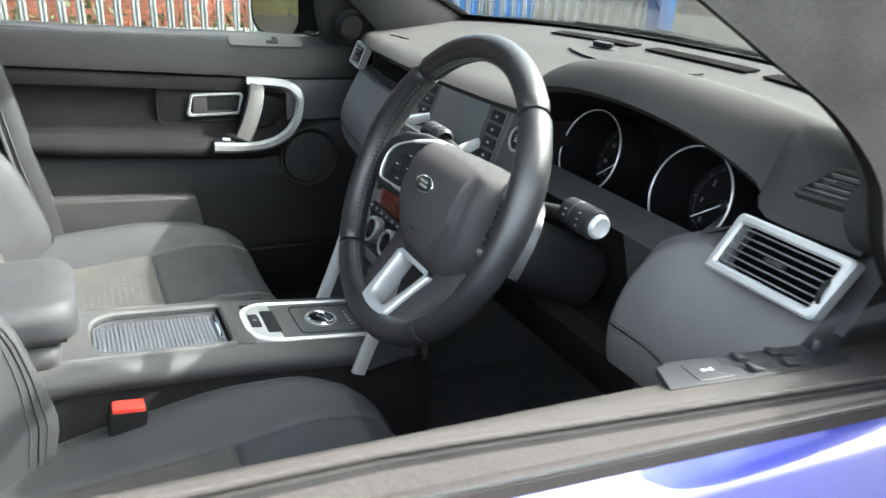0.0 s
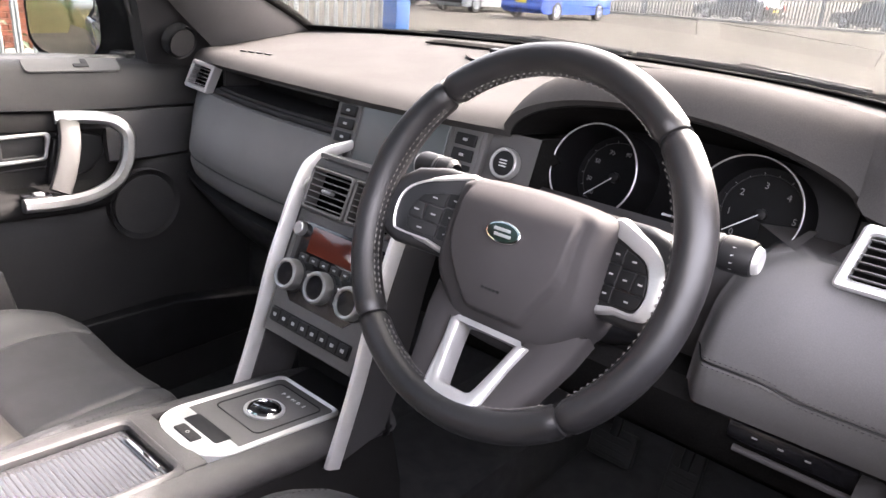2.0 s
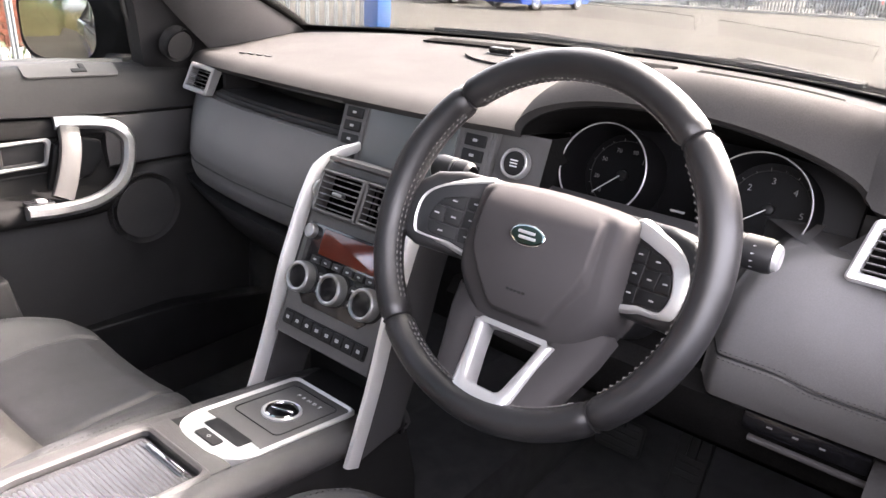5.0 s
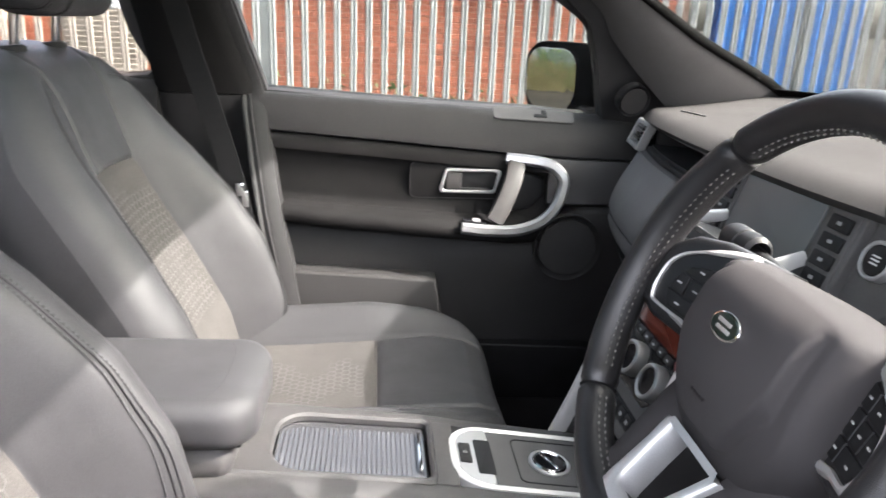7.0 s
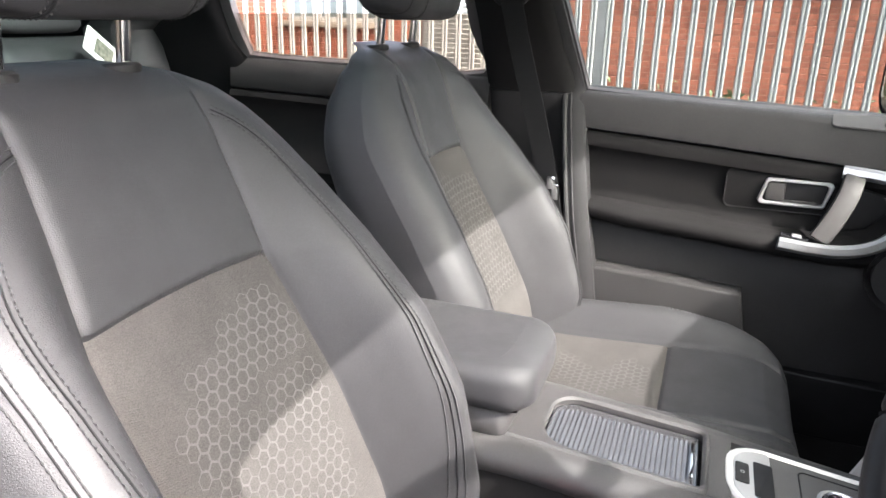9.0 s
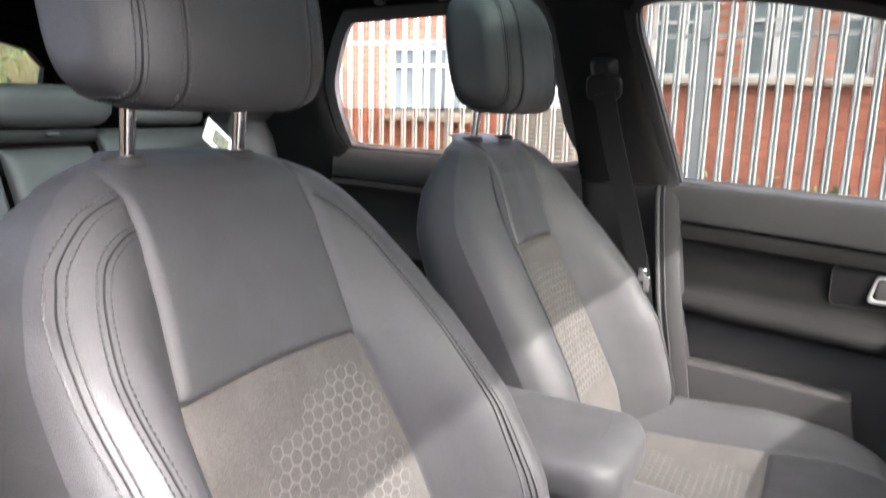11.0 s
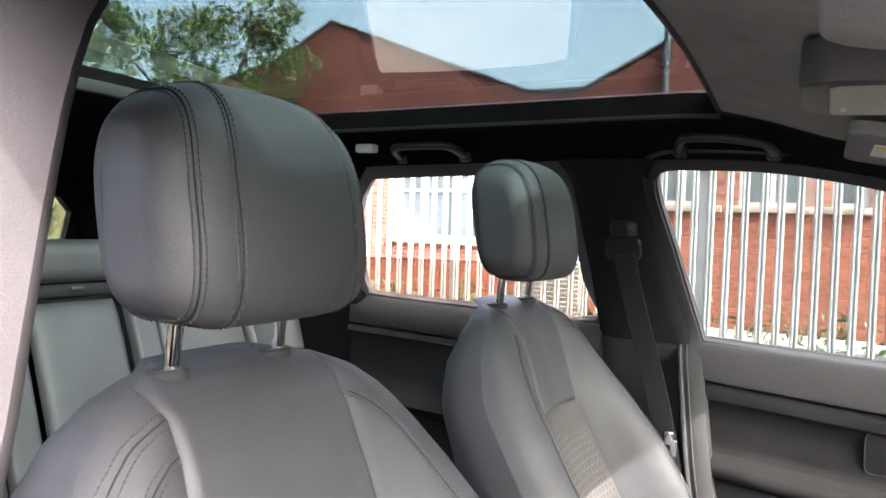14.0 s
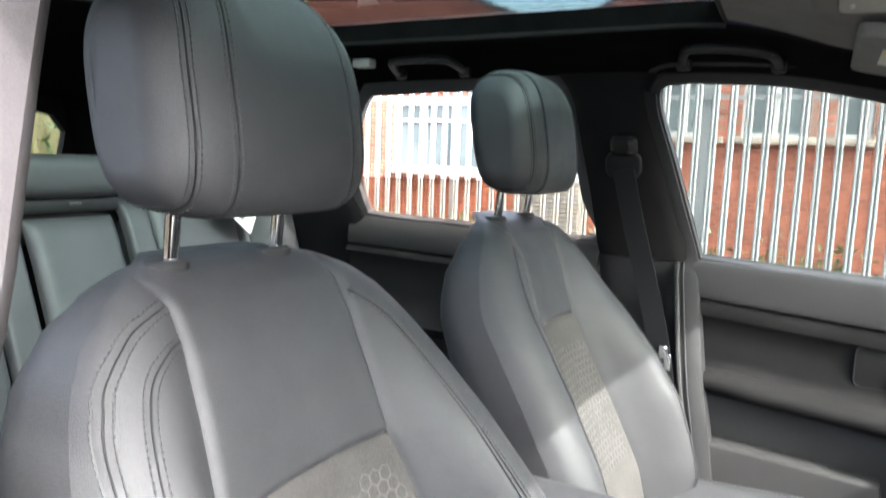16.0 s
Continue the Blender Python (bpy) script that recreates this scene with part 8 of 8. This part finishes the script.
for o in OPEN:
    a, b, c, d = o
    w = thing("window", (BX, (a + b) / 2, c), "white-framed window in the brick wall", "window", "building windows")
    mw = Matrix(((0, 0, 1, BX - 0.08), (1, 0, 0, (a + b) / 2), (0, 1, 0, (c + d) / 2), (0, 0, 0, 1)))
    W_, H_ = b - a, d - c
    part("frame", ring_plate(rrect(W_, H_, 0.004, 1), rrect(W_ - 0.12, H_ - 0.12, 0.004, 1), 0, 0.06, 0.004, mw), UPVC, w)
    nm = 3 if W_ > 1.2 else (2 if W_ > 0.6 else 1)
    for k in range(1, nm):
        part("mullion", rbox(0, 0, 0, 0.07, H_ - 0.1, 0.05, 0.004, 1, mw @ Matrix.Translation((-W_ / 2 + W_ * k / nm, 0, 0.03))), UPVC, w)
    part("transom", rbox(0, 0, 0, W_ - 0.1, 0.05, 0.05, 0.004, 1, mw @ Matrix.Translation((0, H_ * 0.22, 0.03))), UPVC, w)
    part("pane", rbox(0, 0, 0, W_ - 0.08, H_ - 0.08, 0.012, 0, 1, mw @ Matrix.Translation((0, 0, 0.015))), PANEGLASS, w)
    part("sill", rbox(BX + 0.03, (a + b) / 2, c - 0.045, 0.20, W_ + 0.2, 0.09, 0.01), STONE, w)
lv = thing("louvred_door", (BX, -4.0, 0), "grey louvred metal door in the brick wall", "door")
part("frame", rbox(BX + 0.02, -4.1, 0.85, 0.06, 1.0, 1.66, 0.01), GALV, lv)
for k in range(22):
    part("slat", rbox(0, 0, 0, 0.02, 0.92, 0.065, 0.004, 1, Matrix.Translation((BX + 0.06, -4.1, 0.10 + 0.07 * k)) @ Euler((0, radians(28), 0)).to_matrix().to_4x4()), GALV, lv)
dp = thing("downpipe", (BX, -2.47, 0), "dark grey cast rainwater pipe on the wall", "downpipe")
part("pipe", sweep([(BX + 0.08, -2.47, 2.9), (BX + 0.08, -2.47, 4.6)], circle(0.05, 12)), material("pipe_grey", (0.09, 0.09, 0.10), 0.6, mottle=0.1), dp)
part("collar", rbox(BX + 0.08, -2.47, 3.95, 0.14, 0.14, 0.10, 0.01), material("pipe_grey_collar", (0.09, 0.09, 0.10), 0.6, mottle=0.1), dp)

# blue sheet wall beyond the bricks
bs = thing("blue_container", (-9.3, 5.4, 0), "blue corrugated steel container behind the fence", "container")
part("side", loft([[(-9.0 - (0.03 if k % 2 else 0.0), 4.3 + 0.12 * (k // 2) + 0.03 * (k % 2), 0.1), (-9.0 - (0.03 if k % 2 else 0.0), 4.3 + 0.12 * (k // 2) + 0.03 * (k % 2), 2.6), (-9.2, 4.3 + 0.12 * (k // 2) + 0.03 * (k % 2), 2.6), (-9.2, 4.3 + 0.12 * (k // 2) + 0.03 * (k % 2), 0.1)] for k in range(36)]), BLUESTEEL, bs, smooth=False)
part("base_rail", rbox(-9.08, 5.4, 0.12, 0.3, 2.3, 0.18, 0.01), BLUESTEEL, bs)


# ---- plants
def leaf_cloud(centres, n, size, rnd, flat=0.7):
    vs, fs = [], []
    for c, r in centres:
        for _ in range(n):
            while True:
                q = Vector((rnd.uniform(-1, 1), rnd.uniform(-1, 1), rnd.uniform(-1, 1)))
                if 0.25 < q.length < 1:
                    break
            p = Vector(c) + q * r
            e = Euler((rnd.uniform(-1.2, 1.2), rnd.uniform(-1.2, 1.2), rnd.uniform(0, 6.3))).to_matrix()
            s = size * rnd.uniform(0.6, 1.3)
            k = len(vs)
            for a, b, h in ((-1, 0, 0), (0, -0.38, 0.1), (1, 0, 0), (0, 0.38, 0.1)):
                vs.append(tuple(p + e @ Vector((a * s, b * s, h * s))))
            fs.append([k, k + 1, k + 2, k + 3])
    return vs, fs


def tree(x, y, h, spread, seed, label):
    rnd = random.Random(seed)
    t = thing("tree", (x, y, 0), label, "tree", "trees behind the yard")
    base = Vector((x, y, 0))
    fork = base + Vector((rnd.uniform(-0.2, 0.2), rnd.uniform(-0.2, 0.2), h * 0.35))
    limbs = [sweep(smooth_line([base, base.lerp(fork, 0.5) + Vector((0.05, 0.03, 0)), fork], 4), circle(0.12, 10), scale=[1.2 - 0.4 * k / 8 for k in range(9)])]
    tips = []
    for k in range(9):
        a = 2 * math.pi * k / 9 + rnd.uniform(-0.3, 0.3)
        r = spread * rnd.uniform(0.45, 0.95)
        e = base + Vector((math.cos(a) * r, math.sin(a) * r, h * rnd.uniform(0.55, 0.95)))
        mid = fork.lerp(e, 0.5) + Vector((0, 0, 0.15 * h * rnd.random()))
        ln = smooth_line([fork, mid, e], 5)
        limbs.append(sweep(ln, circle(0.05, 7), scale=[1 - 0.8 * i / (len(ln) - 1) for i in range(len(ln))]))
        tips += [(e, spread * 0.30), (mid, spread * 0.26), (e + Vector((rnd.uniform(-0.5, 0.5), rnd.uniform(-0.5, 0.5), rnd.uniform(0.1, 0.5))), spread * 0.2)]
        for _ in range(3):
            q = mid.lerp(e, rnd.uniform(0.3, 1.2)) + Vector((rnd.uniform(-0.6, 0.6), rnd.uniform(-0.6, 0.6), rnd.uniform(-0.4, 0.6)))
            tips.append((q, spread * rnd.uniform(0.10, 0.2)))
    part("trunk", join(*limbs), BARK, t)
    part("crown", leaf_cloud(tips, 90, 0.075, rnd), TREELEAF, t, "green leaves", smooth=False)
    part("crown", leaf_cloud(tips[::2], 40, 0.07, rnd), TREEPALE, t, "yellow-green leaves", smooth=False)
    return t


tree(-7.9, -9.6, 5.1, 2.0, 11, "leafy green tree behind the yard")
tree(-6.3, -15.2, 6.4, 2.4, 14, "leafy green tree behind the yard")
tree(-2.2, -14.5, 5.8, 2.2, 12, "leafy green tree behind the yard")
tree(-8.6, -15.0, 5.4, 2.0, 15, "leafy green tree behind the yard")
tree(1.6, -15.5, 5.5, 2.4, 13, "leafy green tree behind the yard")


def bank(name, label, x0, x1, y0, y1, n, hh, seed):
    """A bank of tall dry stems and weeds."""
    rnd = random.Random(seed)
    vs, fs = [], []
    for _ in range(n):
        x, y = rnd.uniform(x0, x1), rnd.uniform(y0, y1)
        h = hh * rnd.uniform(0.5, 1.2)
        dx, dy = rnd.uniform(-0.25, 0.25) * h, rnd.uniform(-0.25, 0.25) * h
        w = 0.012
        k = len(vs)
        vs += [(x - w, y, 0), (x + w, y, 0), (x + dx * 0.4 + w, y + dy * 0.4, h * 0.6), (x + dx * 0.4 - w, y + dy * 0.4, h * 0.6), (x + dx, y + dy, h)]
        fs += [[k, k + 1, k + 2, k + 3], [k + 3, k + 2, k + 4]]
    t = thing(name, ((x0 + x1) / 2, (y0 + y1) / 2, 0), label, "vegetation", "", "stuff")
    part("stems", (vs, fs), STRAW, t, smooth=False, kind="stuff")
    rn2 = random.Random(seed + 1)
    part("leaves", leaf_cloud([((rn2.uniform(x0, x1), rn2.uniform(y0, y1), rn2.uniform(0.2, hh)), 0.35) for _ in range(n // 22)], 26, 0.06, rn2), LEAF, t, smooth=False, kind="stuff")


bank("weed_bank", "bank of tall dry weeds and brambles behind the yard", -6.3, 4.0, -12.6, -10.4, 2600, 1.7, 4)
bank("yard_weeds", "tall dry weeds growing along the fence", -6.3, -2.2, -10.4, -7.0, 2400, 1.8, 6)
hedge = thing("hedge", (-4.6, -11.2, 0), "dense green hedge at the end of the yard", "hedge", "", "stuff")
hr2 = random.Random(31)
part("leaves", leaf_cloud([((hr2.uniform(-6.4, -1.6), hr2.uniform(-11.8, -10.7), hr2.uniform(0.2, 3.0)), 0.46) for _ in range(130)], 90, 0.075, hr2), LEAF, hedge, smooth=False, kind="stuff")
part("young_leaves", leaf_cloud([((hr2.uniform(-6.4, -1.6), hr2.uniform(-11.3, -10.5), hr2.uniform(0.2, 2.9)), 0.42) for _ in range(60)], 60, 0.065, hr2), LEAFPALE, hedge, smooth=False, kind="stuff")
part("stems", join(*[sweep([(x, -11.2, 0), (x + hr2.uniform(-0.2, 0.2), -11.15, 1.0), (x + hr2.uniform(-0.4, 0.4), -11.1, 2.0)], circle(0.03, 6)) for x in np.linspace(-6.2, -2.5, 12)]), BARK, hedge, kind="stuff")
bank("fence_weeds", "low weeds growing along the wall's foot", -9.6, -6.8, -8, 4, 1500, 0.26, 9)


# ---- far side of the car park
kerb = part("kerb", sweep([(-40, 30.0, 0.05), (-17.8, 34.5, 0.05), (-6.2, 40.0, 0.05), (8.0, 46.0, 0.05), (40, 60, 0.05)], rrect(0.3, 0.16, 0.03, 2)), CONCRETE)
tagged(kerb, "low concrete kerb along the car park", "kerb", "", "structure")
fence(-36.0, 31.5, -17.0, 35.6, 1.9, 0.155, "galvanised palisade fence across the car park")
fence(-17.0, 35.6, 12.0, 48.5, 1.9, 0.155, "galvanised palisade fence across the car park")
bank("far_weeds", "tall grass and weeds along the far fence", -6.0, 12.0, 43.0, 49.0, 900, 0.9, 21)


def vehicle(name, label, at, yaw, L, W, H, paint, van=False, bonnet_h=0.62):
    """A parked vehicle seen from afar: body, cabin glass, wheels, lamps. Its nose points along local y."""
    v = new(name)
    v.matrix_basis = Matrix.Translation(at) @ Euler((0, 0, radians(yaw))).to_matrix().to_4x4()
    tagged(v, label, "van" if van else "car", "parked vehicles")
    waist = H * 0.55
    if van:
        top = [(-L / 2, 0.35), (-L / 2 + 0.02, waist), (-L / 2 + 0.12, H - 0.12), (-L / 2 + 0.3, H), (L / 2 - 1.55, H), (L / 2 - 0.85, waist + 0.08), (L / 2 - 0.1, waist - 0.1), (L / 2, 0.55), (L / 2, 0.3)]
    else:
        top = [(-L / 2, 0.4), (-L / 2 + 0.03, waist), (-L / 2 + 0.35, waist + 0.12), (-L / 2 + 0.75, H - 0.05), (-L / 2 + 1.2, H), (L / 2 - 2.2, H - 0.02), (L / 2 - 1.35, waist + 0.1), (L / 2 - 0.2, waist - 0.08), (L / 2, 0.5), (L / 2, 0.3)]
    prof = top + [(L / 2 - 0.1, 0.22), (-L / 2 + 0.1, 0.22)]
    rings = []
    for x, s in ((-W / 2, 0.93), (-W / 2 + 0.06, 1.0), (W / 2 - 0.06, 1.0), (W / 2, 0.93)):
        rings.append([(x * (1.0 if z < waist + 0.02 else 1 - 0.16 * (z - waist) / (H - waist)), y * s, 0.25 + (z - 0.25) * (0.98 if s < 1 else 1)) for y, z in prof])
    part("body", loft(rings), paint, v, local=True, angle=35)
    cab0, cab1 = (-L / 2 + 0.35, L / 2 - 1.2) if van else (-L / 2 + 0.8, L / 2 - 1.7)
    for side in (-1, 1):
        n = 3
        for k in range(n):
            a, b = lerp(cab0, cab1, k / n) + 0.06, lerp(cab0, cab1, (k + 1) / n) - 0.06
            part("side_window", ([(side * (W / 2 * 0.985), a, waist + 0.06), (side * (W / 2 * 0.985), b, waist + 0.06), (side * (W / 2 * 0.89), b - 0.05, H - 0.16), (side * (W / 2 * 0.89), a + 0.05, H - 0.16), (side * (W / 2 * 0.93), a, waist + 0.06), (side * (W / 2 * 0.93), b, waist + 0.06), (side * (W / 2 * 0.84), b - 0.05, H - 0.16), (side * (W / 2 * 0.84), a + 0.05, H - 0.16)], [[0, 1, 2, 3], [7, 6, 5, 4], [0, 4, 5, 1], [1, 5, 6, 2], [2, 6, 7, 3], [3, 7, 4, 0]]), DARKGLASS, v, local=True, smooth=False)
        part("tail_lamp", rbox(side * (W / 2 - 0.12), -L / 2 + 0.0, waist - 0.02, 0.14, 0.08, 0.34 if van else 0.2, 0.02), RED, v, local=True)
        part("headlamp", rbox(side * (W / 2 - 0.2), L / 2 - 0.06, waist - 0.2, 0.3, 0.1, 0.16, 0.03), SATIN, v, local=True)
        for yy in (-L / 2 + 0.9, L / 2 - 0.95):
            mw_ = Matrix.Translation((side * (W / 2 - 0.09), yy, 0.33)) @ Euler((0, radians(90 * side), 0)).to_matrix().to_4x4()
            wh = part("wheel", lathe([(0.33, -0.1), (0.33, 0.08), (0.29, 0.11), (0.21, 0.10)], 24, mw_), RUBBER, v, "black tyre", local=True)
            part("rim", lathe([(0.21, 0.0), (0.215, 0.105), (0.19, 0.112), (0.17, 0.09), (0.06, 0.085), (0.05, 0.10), (0.001, 0.10)], 20, mw_), SILVERPAINT, wh)
            for k in range(5):
                part("spoke", rbox(0, 0, 0, 0.05, 0.17, 0.02, 0.004, 1, mw_ @ Euler((0, 0, 2 * math.pi * k / 5)).to_matrix().to_4x4() @ Matrix.Translation((0, 0.105, 0.10))), SILVERPAINT, wh)
    part("rear_window", rbox(0, -L / 2 + (0.05 if van else 0.42), H - 0.42, W * 0.72, 0.06, 0.42, 0.02, 2, Euler((0, 0, 0)).to_matrix().to_4x4() if van else Euler((radians(-50), 0, 0)).to_matrix().to_4x4()), DARKGLASS, v, local=True)
    part("bumper", rbox(0, -L / 2 - 0.02, 0.45, W * 0.96, 0.12, 0.2, 0.04), paint if van else BLACK, v, local=True)
    part("number_plate", rbox(0, -L / 2 - 0.085, 0.62, 0.5, 0.01, 0.11, 0.002), YELLOW, v, "plain yellow rear plate", local=True)
    return v


vehicle("parked_van", "blue van parked across the yard", (-15.15, 24.3, 0), 0, 4.9, 1.9, 1.95, VANBLUE, True)
vehicle("parked_car", "silver estate car parked beside the van", (-18.6, 23.6, 0), 4, 4.5, 1.75, 1.5, SILVERPAINT)
vehicle("parked_car", "black car parked by the silver car", (-21.4, 24.8, 0), 3, 4.3, 1.75, 1.48, BLACKPAINT)
vehicle("parked_car", "dark car parked behind the far fence", (-14.0, 40.0, 0), 75, 4.4, 1.75, 1.5, BLACKPAINT)
vehicle("parked_car", "dark car parked behind the far fence", (-8.0, 43.5, 0), 65, 4.4, 1.75, 1.5, BLACKPAINT)
# wipers
for x0, x1 in ((-0.42, 0.02), (0.05, 0.50)):
    wp = thing("windscreen_wiper", (x0, 0.9, 1.2), "black windscreen wiper resting at the cowl", "wiper", "windscreen wipers")
    a, b = WS((x0 / 0.66 + 1) / 2, 0.045), WS((x1 / 0.66 + 1) / 2, 0.03)
    up_ = Vector((0, 0.02, 0.012))
    part("blade", sweep([a + up_, a.lerp(b, 0.5) + up_ + Vector((0, 0.012, 0.006)), b + up_], rrect(0.010, 0.014, 0.003, 2)), RUBBER, wp)
    part("arm", sweep([a.lerp(b, 0.5) + up_ + Vector((0, 0.016, 0.014)), b + up_ + Vector((0, 0.02, 0.004))], rrect(0.010, 0.008, 0.003, 2)), BLACK, wp)


# ---- brickwork of the wall: single bricks along the stretch nearest the car, the rest joined
BL, BH, BD = 0.215, 0.065, 0.012


def brick_verts():
    x0, x1, a, b = 0.0, BD, BL / 2, BH / 2
    c = 0.004
    v = [(x0, -a, -b), (x0, a, -b), (x0, a, b), (x0, -a, b), (x1, -a + c, -b + c), (x1, a - c, -b + c), (x1, a - c, b - c), (x1, -a + c, b - c)]
    return v, [[4, 5, 6, 7], [0, 1, 5, 4], [1, 2, 6, 5], [2, 3, 7, 6], [3, 0, 4, 7]]


bv, bf = brick_verts()
brick_me = bpy.data.meshes.new("brick")
brick_me.from_pydata(bv, [], bf)
brick_me.materials.append(BRICK)
brnd = random.Random(8)
rest_v, rest_f, singles = [], [], 0
for row in range(70):
    z = 0.12 + row * 0.075
    for colm in range(82):
        y = -13.9 + colm * 0.225 + (0.1125 if row % 2 else 0)
        if y > 4.05 or z + BH > 3.10 or in_open(y, z, 0.10) or (-4.68 < y < -3.52 and z < 1.75):
            continue
        jx = brnd.uniform(-0.002, 0.003)
        if singles < 300 and -1.9 < y < 0.9 and z < 1.75:
            ob = new("brick", brick_me)
            ob.parent = bld
            ob.matrix_parent_inverse = bld.matrix_basis.inverted()
            ob.matrix_basis = Matrix.Translation((BX + jx, y, z))
            singles += 1
        else:
            k = len(rest_v)
            rest_v += [(BX + jx + a, y + b, z + c) for a, b, c in bv]
            rest_f += [[i + k for i in q] for q in bf]
part("brickwork", (rest_v, rest_f), BRICK_FAR, bld, smooth=False, kind="stuff")
